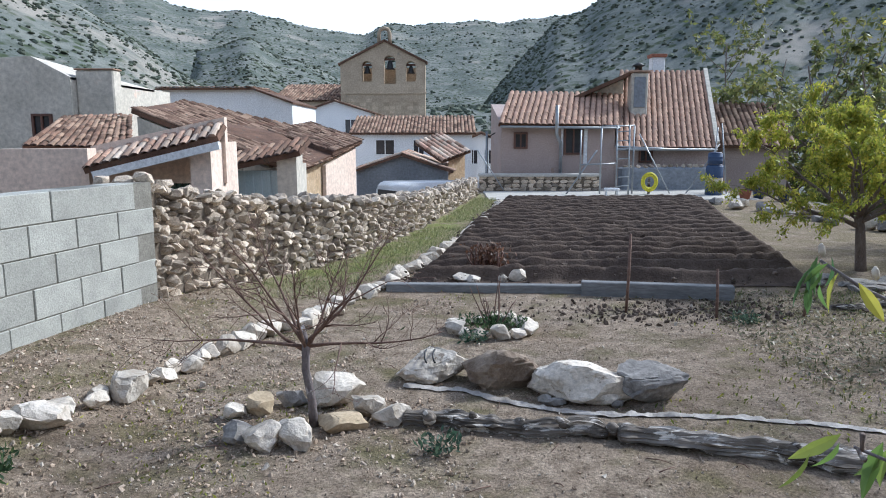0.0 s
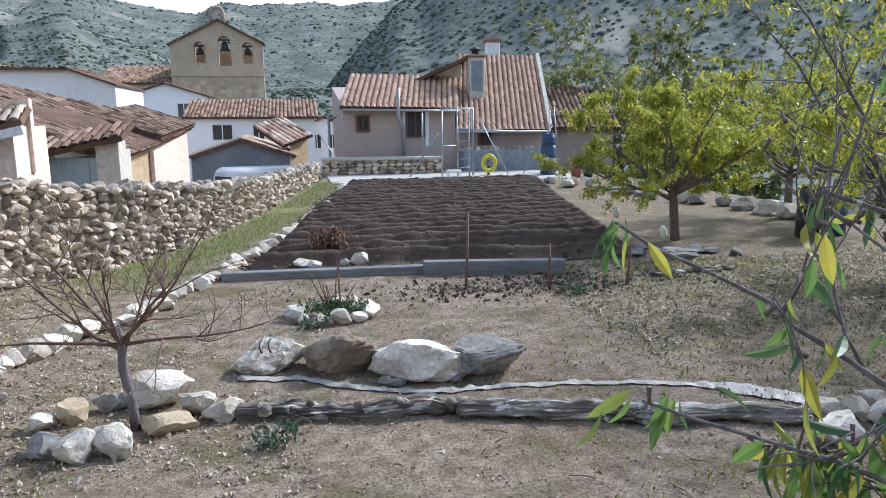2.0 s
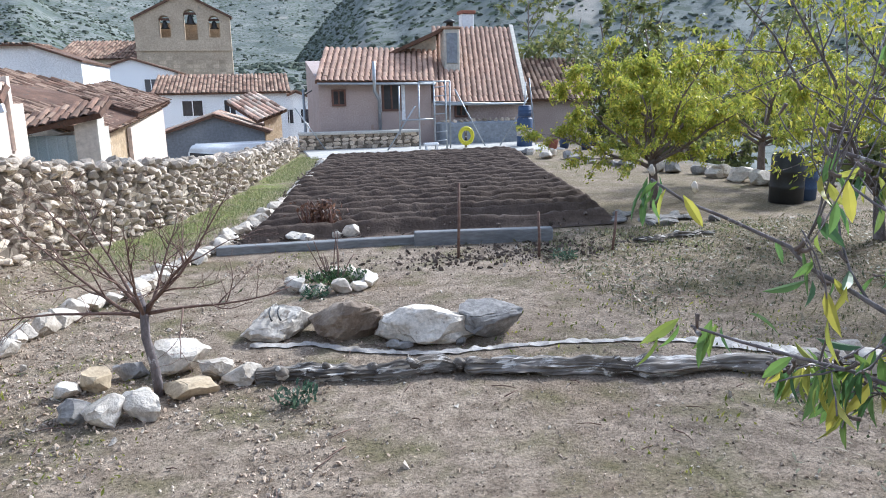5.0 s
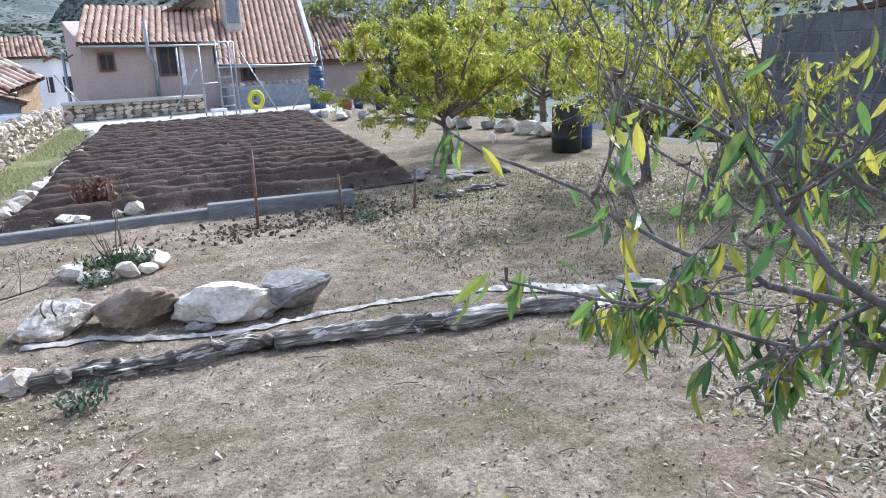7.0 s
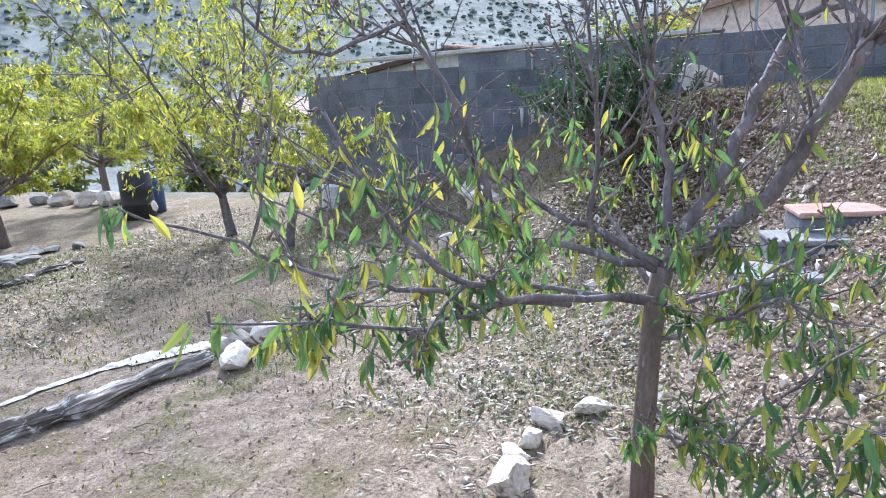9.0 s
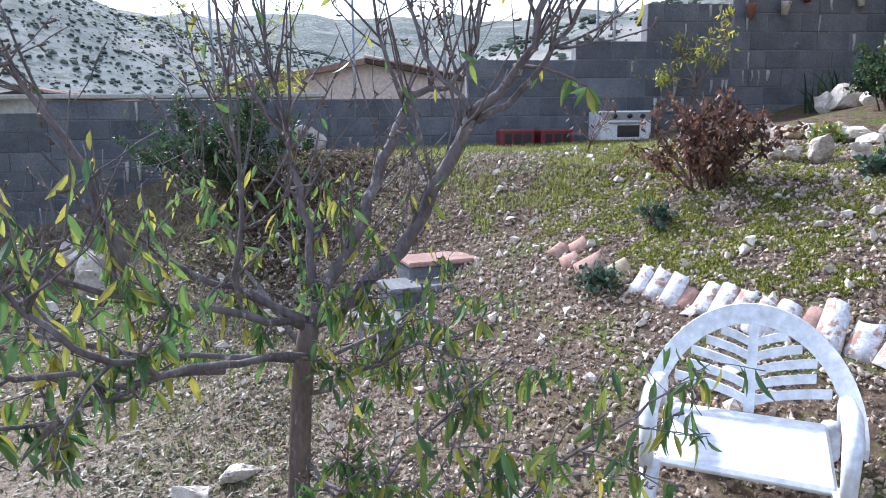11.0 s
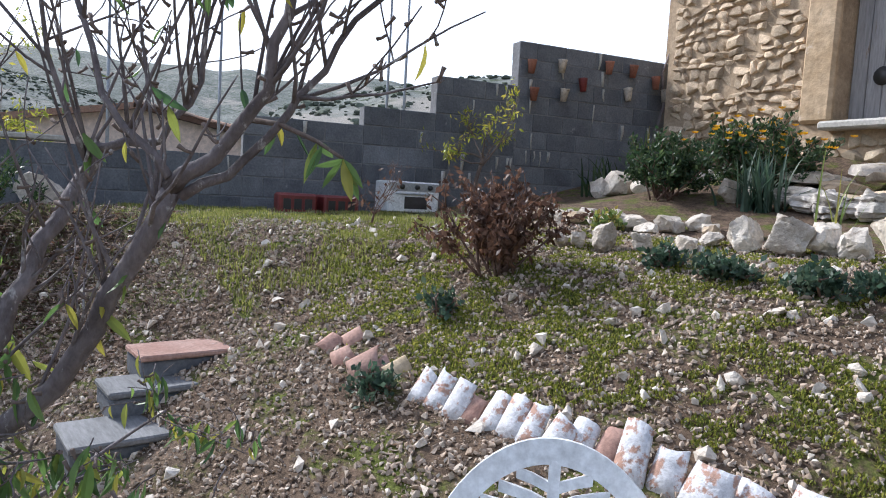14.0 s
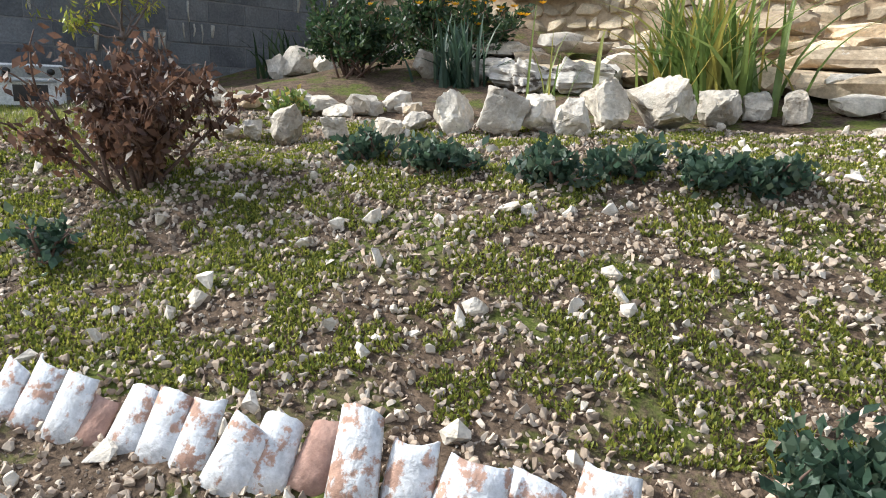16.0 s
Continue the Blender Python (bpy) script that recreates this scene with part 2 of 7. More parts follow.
M_red = surf("red_paint", (0.16, 0.025, 0.025), (0.22, 0.04, 0.035), 6, 0.5, 0.05)
M_terracotta = surf("terracotta", (0.3, 0.12, 0.08), (0.4, 0.19, 0.13), 7, 0.85, 0.1)
L_almond = leafy("almond_leaf", (0.075, 0.15, 0.06), (0.17, 0.28, 0.07), (0.44, 0.4, 0.07))
L_yellow = leafy("yellow_green_leaf", (0.23, 0.28, 0.04), (0.41, 0.43, 0.06), (0.58, 0.5, 0.08))
L_dark = leafy("dark_leaf", (0.022, 0.05, 0.022), (0.045, 0.085, 0.035), (0.09, 0.13, 0.05))
L_brown = leafy("dead_leaf", (0.07, 0.038, 0.026), (0.13, 0.068, 0.045), (0.21, 0.12, 0.08))
L_olive = leafy("olive_tree_leaf", (0.1, 0.125, 0.045), (0.18, 0.2, 0.06), (0.28, 0.26, 0.09))
L_iris = leafy("iris_leaf", (0.13, 0.2, 0.05), (0.21, 0.28, 0.08), (0.42, 0.34, 0.08))
L_grass = leafy("dry_grass", (0.13, 0.17, 0.06), (0.24, 0.25, 0.11), (0.42, 0.38, 0.22))
L_litter = leafy("leaf_litter", (0.07, 0.085, 0.035), (0.17, 0.15, 0.085), (0.36, 0.3, 0.21))
L_moss = leafy("moss", (0.1, 0.125, 0.022), (0.24, 0.265, 0.04), (0.4, 0.38, 0.08))
L_terrace = leafy("bright_grass", (0.17, 0.2, 0.04), (0.28, 0.3, 0.07), (0.42, 0.39, 0.14))
L_flower = leafy("yellow_flower", (0.6, 0.32, 0.01), (0.72, 0.42, 0.02), (0.78, 0.5, 0.04))
L_bluegreen = leafy("blue_green_leaf", (0.04, 0.075, 0.05), (0.07, 0.125, 0.08), (0.12, 0.16, 0.1))

# ---- helpers of this scene ----
def lerp(a, b, f):
    return a + (b - a) * f


def sstep(v):
    v = np.clip(v, 0, 1)
    return v * v * (3 - 2 * v)


def vnoise(x, y, seed=0):
    """Value noise, -1 to 1, on arrays."""
    xi, yi = np.floor(x), np.floor(y)
    xf, yf = x - xi, y - yi
    def h(a, b):
        v = np.sin(a * 127.1 + b * 311.7 + seed * 74.7) * 43758.5453
        return (v - np.floor(v)) * 2 - 1
    u, w = xf * xf * (3 - 2 * xf), yf * yf * (3 - 2 * yf)
    return lerp(lerp(h(xi, yi), h(xi + 1, yi), u), lerp(h(xi, yi + 1), h(xi + 1, yi + 1), u), w)


def fnoise(x, y, octaves=4, seed=0):
    out, amp = 0, 1.0
    for i in range(octaves):
        out = out + vnoise(x * 2 ** i + 17.3 * i, y * 2 ** i - 9.1 * i, seed + i) * amp
        amp *= 0.5
    return out


def mesh(name, verts, faces, mat, parent=None, label="", smooth=False):
    me = bpy.data.meshes.new(name)
    me.from_pydata([tuple(v) for v in verts], [], [tuple(f) for f in faces])
    if mat:
        for m in (mat if isinstance(mat, (list, tuple)) else [mat]):
            me.materials.append(m)
    if smooth:
        me.polygons.foreach_set("use_smooth", [True] * len(me.polygons))
    me.update()
    ob = new(name, me)
    if parent:
        ob.parent = parent
    if label:
        tagged(ob, label)
    return ob


def part(name, bm, material, parent=None, label="", smooth=False):
    me = bpy.data.meshes.new(name)
    bmesh.ops.recalc_face_normals(bm, faces=bm.faces)
    bm.to_mesh(me)
    bm.free()
    me.materials.append(material)
    if smooth:
        me.polygons.foreach_set("use_smooth", [True] * len(me.polygons))
    ob = new(name, me)
    if parent:
        ob.parent = parent
    if label:
        tagged(ob, label)
    return ob


def piece(name, me, m, parent):
    """An object of its own on a shared mesh."""
    ob = new(name, me)
    ob.parent = parent
    ob.matrix_basis = m
    return ob


def thing(name, at=(0, 0, 0), label="", category="", group="", kind="", rz=0):
    ob = new(name)
    ob.empty_display_size = 0.1
    ob.matrix_basis = pose(*at, 0, 0, rz)
    return tagged(ob, label, category, group, kind)


def add_box(bm, lo, hi, bevel=0.0, m=None):
    r = bmesh.ops.create_cube(bm, size=1)
    vs = r["verts"]
    c = [(a + b) / 2 for a, b in zip(lo, hi)]
    for v in vs:
        v.co = Vector([c[i] + v.co[i] * (hi[i] - lo[i]) for i in range(3)])
    if bevel:
        es = list({e for v in vs for e in v.link_edges})
        r = bmesh.ops.bevel(bm, geom=es, offset=bevel, segments=1, affect="EDGES")
        vs = list({v for f in r["faces"] for v in f.verts} | {v for v in vs if v.is_valid})
    if m:
        bmesh.ops.transform(bm, matrix=m, verts=vs)
    return vs


def box(name, lo, hi, mat, parent=None, bevel=0.01, label="", m=None):
    bm = bmesh.new()
    add_box(bm, lo, hi, bevel, m)
    return part(name, bm, mat, parent, label)


class Tubes:
    """Collects tapered tubes, one after another, into one mesh."""
    def __init__(self):
        self.v, self.f = [], []

    def add(self, pts, radii, seg=6, cap=True):
        pts = [Vector(p) for p in pts]
        base = len(self.v)
        up = None
        for i, p in enumerate(pts):
            d = (pts[min(i + 1, len(pts) - 1)] - pts[max(i - 1, 0)]).normalized()
            if up is None:
                up = d.orthogonal().normalized()
            up = (up - d * up.dot(d)).normalized()
            side = d.cross(up)
            for k in range(seg):
                a = 2 * math.pi * k / seg
                self.v.append(p + (up * math.cos(a) + side * math.sin(a)) * radii[i])
        for i in range(len(pts) - 1):
            for k in range(seg):
                a, b = base + i * seg + k, base + i * seg + (k + 1) % seg
                self.f.append((a, b, b + seg, a + seg))
        if cap:
            self.f.append(tuple(base + k for k in range(seg))[::-1])
            self.f.append(tuple(base + (len(pts) - 1) * seg + k for k in range(seg)))

    def make(self, name, mat, parent=None, label=""):
        return mesh(name, self.v, self.f, mat, parent, label, True)


def hull_mesh(name, seed, n=16, mat=None, flat=0.0):
    """A small angular stone about one unit across."""
    rnd = random.Random(seed)
    bm = bmesh.new()
    for _ in range(n):
        v = Vector([rnd.gauss(0, 1) for _ in range(3)]).normalized()
        s = max(abs(c) for c in v) ** 0.55
        bm.verts.new(v * 0.5 / s * rnd.uniform(0.86, 1.0))
    r = bmesh.ops.convex_hull(bm, input=bm.verts)
    bmesh.ops.delete(bm, geom=[g for g in r["geom_interior"] if isinstance(g, bmesh.types.BMVert)], context="VERTS")
    me = bpy.data.meshes.new(name)
    bm.to_mesh(me)
    bm.free()
    if mat:
        me.materials.append(mat)
    return me


def rock_data(name, seed, size, mat, cuts=9, sub=4, rough=0.075):
    """A larger rock: a ball cut by random planes, with broken relief."""
    rnd = random.Random(seed)
    bm = bmesh.new()
    bmesh.ops.create_icosphere(bm, subdivisions=sub, radius=0.72)
    planes = []
    for ax in ((1, 0, 0), (-1, 0, 0), (0, 1, 0), (0, -1, 0), (0, 0, 1), (0, 0, -1)):
        n = (Vector(ax) + Vector([rnd.gauss(0, 0.5) for _ in range(3)])).normalized()
        planes.append((n, rnd.uniform(0.38, 0.47)))
    for _ in range(cuts - 2):
        n = Vector([rnd.gauss(0, 1) for _ in range(3)]).normalized()
        planes.append((n, rnd.uniform(0.4, 0.52)))
    for v in bm.verts:
        p = v.co
        for n, d in planes:
            k = p.dot(n) - d
            if k > 0:
                p = p - n * k
        q = p * 3.1 + Vector((seed * 7.1, 0, 0))
        p = p * (1 + rough * 1.6 * noise.noise(q) + rough * 1.1 * noise.noise(q * 2.7) + rough * 0.9 * noise.noise(q * 6.5) + rough * 0.45 * noise.noise(q * 14))
        v.co = Vector((p.x * size[0], p.y * size[1], p.z * size[2])) * 0.9
    me = bpy.data.meshes.new(name)
    bm.to_mesh(me)
    bm.free()
    me.materials.append(mat)
    me.polygons.foreach_set("use_smooth", [True] * len(me.polygons))
    me.set_sharp_from_angle(angle=radians(21))
    return me


# ---- the ground ----
def bank(s):
    return np.interp(s, [-30, -2.6, -2.0, -1.2, -0.5, 0, 0.6, 1.2, 2.5, 3.9, 5.9, 9, 40], [0, 0, 0.03, 0.17, 0.45, 0.64, 0.9, 1.16, 1.36, 1.62, 2.2, 2.7, 5])


def wall_x(y):
    return np.interp(y, [1.0, 4.06, 5.5, 7.1, 8.5, 11.3, 17.5], [-3.25, -2.57, -2.22, -1.75, -1.05, -0.3, 0.84])


AZ = ([-180, -150, -110, -80, -40, -30, -25.7, -24.3, -21.4, -16.7, -14, -10, 180], [12, 12, 15, 16, 14.5, 11.4, 9.2, 8.5, 6.6, 4.1, 1, 0, 0])
LAYERS = (
    (210, AZ),
    (340, ([-180, -21, -19, -15, -11, -8, -4, 0, 180], [0, 0, 6.8, 7.2, 5.8, 4.6, 2, 0, 0])),
    (850, ([-180, -40, -28, -22, -15, -10, -6.5, -2, 2, 6, 8.5, 14, 40, 180], [11, 11, 10.6, 9.5, 8.8, 8.3, 8.0, 8.6, 8.5, 8.9, 8.7, 8.6, 8, 8])),
    (270, ([-180, 0, 2, 5, 8.5, 12, 20, 40, 60, 70, 80, 90, 100, 180], [0, 0, 2.4, 5.6, 9, 11, 14, 15, 11.5, 9.5, 7.3, 5.5, 2, 0])),
    (130, ([-180, -150, 95, 100, 110, 120, 150, 180], [12, 11, 0, 6.4, 8.6, 10, 12, 12])),
)


def height(x, y):
    x, y = np.asarray(x, float), np.asarray(y, float)
    r = np.hypot(x, y)
    az = np.degrees(np.arctan2(x, y))
    s = 0.51 * (x - 2.66) - 0.86 * (y + 1.45)
    s = np.where(x > 4.2, s + 0.45 * np.minimum(x - 4.2, 3.4), s)
    shelf = np.interp(y, [-9, -6, -5, -4, -2.7, 3], [2.4, 2.0, 1.62, 1.45, 1.24, 1.12])
    z0 = bank(s)
    z0 = lerp(z0, np.minimum(z0, shelf), sstep((x - 4.4) / 1.4))
    z = z0 + 0.035 * fnoise(x * 0.9, y * 0.9, 3, 5) * sstep((s + 3.0) / 2)
    z = z + 0.19 * sstep((-x - 1.3) / 1.0) * (1 - sstep((y - 5) / 3)) * (1 - sstep((s + 3) / 2))
    past = wall_x(y) - 0.35 - x
    z = z - 1.5 * sstep(past / 1.2) * sstep((y - 0.5) / 2)
    z = z - 1.6 * sstep((y - 18.9) / 2.5) - 1.8 * sstep((y - 24) / 20)
    z = z - 2.0 * sstep((x - 8.2) / 3) * (1 - sstep((s + 2) / 3)) * sstep((y - 4) / 3)
    hill = 0
    for R, (a, e) in LAYERS:
        el = np.interp(az, a, e) + 0.35 * vnoise(az * 0.45, az * 0 + R, 3)
        el = np.where(np.interp(az, a, e) <= 0, 0, el)
        hill = np.maximum(hill, R * np.tan(np.radians(el)) * sstep((r - 0.28 * R) / (0.72 * R)) * 1.0)
    z = np.where(r > 30, z * np.exp(-(r - 30) / 80) - 2.5 * (1 - np.exp(-(r - 30) / 80)), z)
    far = sstep((r - 35) / 60)
    return z + hill * sstep((r - 30) / 30) + far * r * np.where(r > 500, 0.0028, 0.005) * fnoise(x * 9 / (r + 20), y * 9 / (r + 20), 4, 11) + 0.006 * fnoise(x * 7, y * 7, 2, 2) * (r < 20)


rings = list(np.arange(0.25, 9, 0.055)) + list(9 * 1.017 ** np.arange(0, 310))
rings = np.array([q for q in rings if q < 1500])
NA = 760
ang = np.linspace(0, 2 * math.pi, NA, endpoint=False)
gx, gy = rings[:, None] * np.sin(ang)[None, :], rings[:, None] * np.cos(ang)[None, :]
gz = height(gx, gy)
co = np.stack([gx, gy, gz], -1).reshape(-1, 3)
co = np.vstack([co, [[0, 0, float(height(0.0, 0.0))]]])
nr = len(rings)
ii, jj = np.meshgrid(np.arange(nr - 1), np.arange(NA), indexing="ij")
a0, a1 = (ii * NA + jj).ravel(), (ii * NA + (jj + 1) % NA).ravel()
quads = np.stack([a0, a0 + NA, a1 + NA, a1], -1)
faces = [tuple(q) for q in quads.tolist()] + [(nr * NA, j, (j + 1) % NA) for j in range(NA)]
me = bpy.data.meshes.new("ground")
me.from_pydata(co.tolist(), [], faces)
me.polygons.foreach_set("use_smooth", [True] * len(me.polygons))
cx, cy = co[:, 0], co[:, 1]
cs = 0.51 * (cx - 2.66) - 0.86 * (cy + 1.45)
edge = np.interp(cy, [3, 5, 7.2, 10, 13.7, 16], [-2.1, -1.3, -0.5, 0.35, 1.04, 1.3])
zone = np.ones((len(co), 4))
zone[:, 0] = sstep((edge - 0.15 - cx) / 0.4) * sstep((cy - 5.5) / 2.5) * sstep((cx - wall_x(cy) + 0.2) / 0.3) * (cy < 18)
zone[:, 1] = sstep((cs + 1.6) / 1.2) * (np.hypot(cx, cy) < 25)
zone[:, 2] = np.maximum(sstep((np.hypot(cx, cy) - 35) / 25), sstep((cx - 7.6) / 1.0))
zone[:, 3] = sstep((cx - 2.6) / 1.4) * (1 - zone[:, 1]) * (cy < 16)
attr = me.color_attributes.new("zone", "FLOAT_COLOR", "POINT")
attr.data.foreach_set("color", zone.ravel())


def ground_material():
    m = bpy.data.materials.new("earth_and_scrub")
    m.use_nodes = True
    N, L = m.node_tree.nodes, m.node_tree.links
    b = N["Principled BSDF"]
    b.inputs["Roughness"].default_value, b.inputs["Specular IOR Level"].default_value = 0.95, 0.15
    geo = N.new("ShaderNodeNewGeometry")
    at = N.new("ShaderNodeVertexColor")
    at.layer_name = "zone"
    sep = N.new("ShaderNodeSeparateColor")
    L.new(at.outputs["Color"], sep.inputs[0])
    def nz(s, d=6, rough=0.6):
        n = N.new("ShaderNodeTexNoise")
        n.inputs["Scale"].default_value, n.inputs["Detail"].default_value, n.inputs["Roughness"].default_value = s, d, rough
        L.new(geo.outputs["Position"], n.inputs["Vector"])
        return n.outputs["Fac"]
    def rng(v, a, c, lo=0.0, hi=1.0):
        r = N.new("ShaderNodeMapRange")
        r.inputs[1].default_value, r.inputs[2].default_value, r.inputs[3].default_value, r.inputs[4].default_value = a, c, lo, hi
        L.new(v, r.inputs[0])
        return r.outputs[0]
    def mix(f, a, c):
        x = N.new("ShaderNodeMix")
        x.data_type = "RGBA"
        for sock, v in ((x.inputs[0], f), (x.inputs[6], a), (x.inputs[7], c)):
            if hasattr(v, "is_linked"):
                L.new(v, sock)
            else:
                sock.default_value = (*v, 1)
        return x.outputs[2]
    def mul(a, c):
        x = N.new("ShaderNodeMath")
        x.operation = "MULTIPLY"
        L.new(a, x.inputs[0])
        if hasattr(c, "is_linked"):
            L.new(c, x.inputs[1])
        else:
            x.inputs[1].default_value = c
        return x.outputs[0]
    fine, mid, big = nz(55, 5, 0.75), nz(9), nz(1.1)
    sand = mix(rng(mid, 0.35, 0.65), (0.185, 0.142, 0.104), (0.365, 0.295, 0.225))
    sand = mix(rng(big, 0.5, 0.7), sand, (0.2, 0.148, 0.102))
    sand = mix(mul(rng(nz(2.2), 0.5, 0.66), 0.65), sand, (0.12, 0.115, 0.045))
    grass = mix(rng(nz(14), 0.3, 0.7), (0.13, 0.17, 0.04), (0.26, 0.26, 0.1))
    col = mix(mul(sep.outputs[0], rng(nz(3.0), 0.33, 0.55)), sand, grass)
    litter = mix(rng(nz(26, 4), 0.35, 0.65), (0.13, 0.11, 0.06), (0.28, 0.22, 0.15))
    col = mix(mul(at.outputs["Alpha"], rng(nz(1.6), 0.38, 0.58)), col, litter)
    stony = mix(rng(nz(16, 5), 0.3, 0.7), (0.085, 0.06, 0.042), (0.22, 0.155, 0.108))
    stony = mix(rng(nz(3.6, 6, 0.7), 0.5, 0.6), stony, (0.13, 0.15, 0.035))
    col = mix(sep.outputs[1], col, stony)
    scrub = mix(rng(nz(0.05, 5), 0.35, 0.65), (0.1, 0.12, 0.11), (0.24, 0.248, 0.225))
    vor = N.new("ShaderNodeTexVoronoi")
    vor.inputs["Scale"].default_value = 0.34
    L.new(geo.outputs["Position"], vor.inputs["Vector"])
    scrub = mix(mul(rng(vor.outputs["Distance"], 0.42, 0.3), rng(nz(0.03, 3), 0.35, 0.5)), scrub, (0.055, 0.075, 0.04))
    scrub = mix(mul(rng(nz(0.3, 5, 0.8), 0.5, 0.58), 0.8), scrub, (0.095, 0.11, 0.09))
    scrub = mix(rng(nz(0.018, 5, 0.7), 0.56, 0.64), scrub, (0.3, 0.28, 0.245))
    col = mix(sep.outputs[2], col, scrub)
    sc = N.new("ShaderNodeVectorMath")
    sc.operation = "SCALE"
    L.new(col, sc.inputs[0]), L.new(rng(fine, 0.3, 0.7, 0.35, 1.55), sc.inputs["Scale"])
    L.new(sc.outputs[0], b.inputs["Base Color"])
    bp = N.new("ShaderNodeBump")
    bp.inputs["Strength"].default_value, bp.inputs["Distance"].default_value = 0.8, 0.03
    L.new(nz(30, 6, 0.8), bp.inputs["Height"])
    L.new(bp.outputs[0], b.inputs["Normal"])
    return m


me.materials.append(ground_material())
ground = tagged(new("ground", me), "sandy garden earth rising to scrub-covered hills", "ground", kind="structure")


def H(x, y):
    return float(height(x, y))


# tilled bed: clods in furrows that run across it
NB, MB = 150, 420
u, v = np.meshgrid(np.linspace(0, 1, NB), np.linspace(0, 1, MB))
lx, rx = lerp(-0.42, 1.25, v) + 0.05 * np.sin(v * 9), lerp(3.58, 5.8, v) + 0.12 * np.sin(v * math.pi) + 0.06 * np.sin(v * 7 + 1)
bx = lerp(lx, rx, u)
by = lerp(6.72, 15.9, v) 
rim = sstep(np.minimum(np.minimum(u, 1 - u) * 20, np.minimum(v, 1 - v) * 30))
ph_ = (by / 0.43 + 0.16 * vnoise(bx * 0.7, by * 0.6, 9) + 0.05 * vnoise(bx * 3, by * 2, 4)) % 1.0
wave = np.where(ph_ < 0.22, ph_ / 0.22, 1 - (ph_ - 0.22) / 0.78) * 2 - 1
bz = 0.012 + rim * (0.08 + 0.075 * wave + 0.018 * fnoise(bx * 5, by * 5, 3, 8) + 0.012 * vnoise(bx * 17, by * 17, 1))
bv = np.stack([bx, by, bz], -1).reshape(-1, 3)
i0 = (np.arange(MB - 1)[:, None] * NB + np.arange(NB - 1)[None, :]).ravel()
tagged(mesh("tilled_bed", bv.tolist(), np.stack([i0, i0 + 1, i0 + NB + 1, i0 + NB], -1).tolist(), M_soil, smooth=True),
       "dark tilled vegetable bed with furrows across it", "vegetable bed", kind="structure")

# ---- walls of the garden ----
rng0 = random.Random(4)
block_wall = thing("wall_block", (-2.57, 4.06, 0), "low wall of grey concrete blocks beside the garden", "wall", kind="structure", rz=-14.0)
core = box("mortar_core", (-0.185, -3.0, -0.1), (-0.008, 1.44, 1.11), M_mortar, block_wall, 0.0)
bm = bmesh.new()
add_box(bm, (-0.2, 0.003, 0.003), (0.0, 0.397, 0.197), 0.005)
tmp = part("concrete_block", bm, M_block, block_wall)
tmp.matrix_basis = pose(0, 0.6, 0.915)
for c in range(6):
    for k in range(-8, 4):
        y = k * 0.4 + (0.2 if c % 2 else 0.0) + 0.04
        if y + 0.4 > 1.5:
            continue
        ln = min(1.0, (1.46 - y) / 0.4)
        piece("concrete_block", tmp.data, pose(rng0.uniform(-0.003, 0.003), y, 0.915 - 0.2 * c, 0, 0, rng0.uniform(-0.4, 0.4)) @ Matrix.Diagonal((1, ln, 1, 1)), block_wall)

stone_wall = thing("wall_dry_stone", (0, 0, 0), "dry-stone wall of rough grey and tan field stones", "wall", kind="structure")
sy = np.linspace(5.5, 17.5, 60)
sx = wall_x(sy)
top = np.interp(sy, [5.5, 5.9, 6.9, 8.1, 9.8, 12.5, 17.5], [1.12, 1.0, 0.84, 0.74, 0.58, 0.46, 0.38])
cv, cf = [], []
for x, y, t in zip(sx, sy, top):
    cv += [(x - 0.06, y, -0.1), (x - 0.07, y, t - 0.07), (x - 0.42, y, t - 0.07), (x - 0.44, y, -1.6)]
for i in range(len(sy) - 1):
    for k in range(3):
        cf.append((4 * i + k, 4 * i + k + 1, 4 * i + k + 5, 4 * i + k + 4))
n4 = 4 * (len(sy) - 1)
cf += [(0, 1, 2, 3), (n4 + 3, n4 + 2, n4 + 1, n4)]
mesh("rubble_core", cv, cf, M_wallcore, stone_wall)
hulls = [hull_mesh("wall_stone", 100 + i, 16, M_wallstone) for i in range(14)]
M_wallmix = island(surf("field_stone_mix", (0.38, 0.315, 0.25), (0.58, 0.5, 0.41), 9, 0.9, 0.5, (0.62, 0.6, 0.56), 0.6, 70, 0.0, "World"), 0.55, 1.35)
hulls_j = [([v.co.copy() for v in h.vertices], [tuple(p.vertices) for p in h.polygons]) for h in hulls]
jv, jf, made = [], [], 0


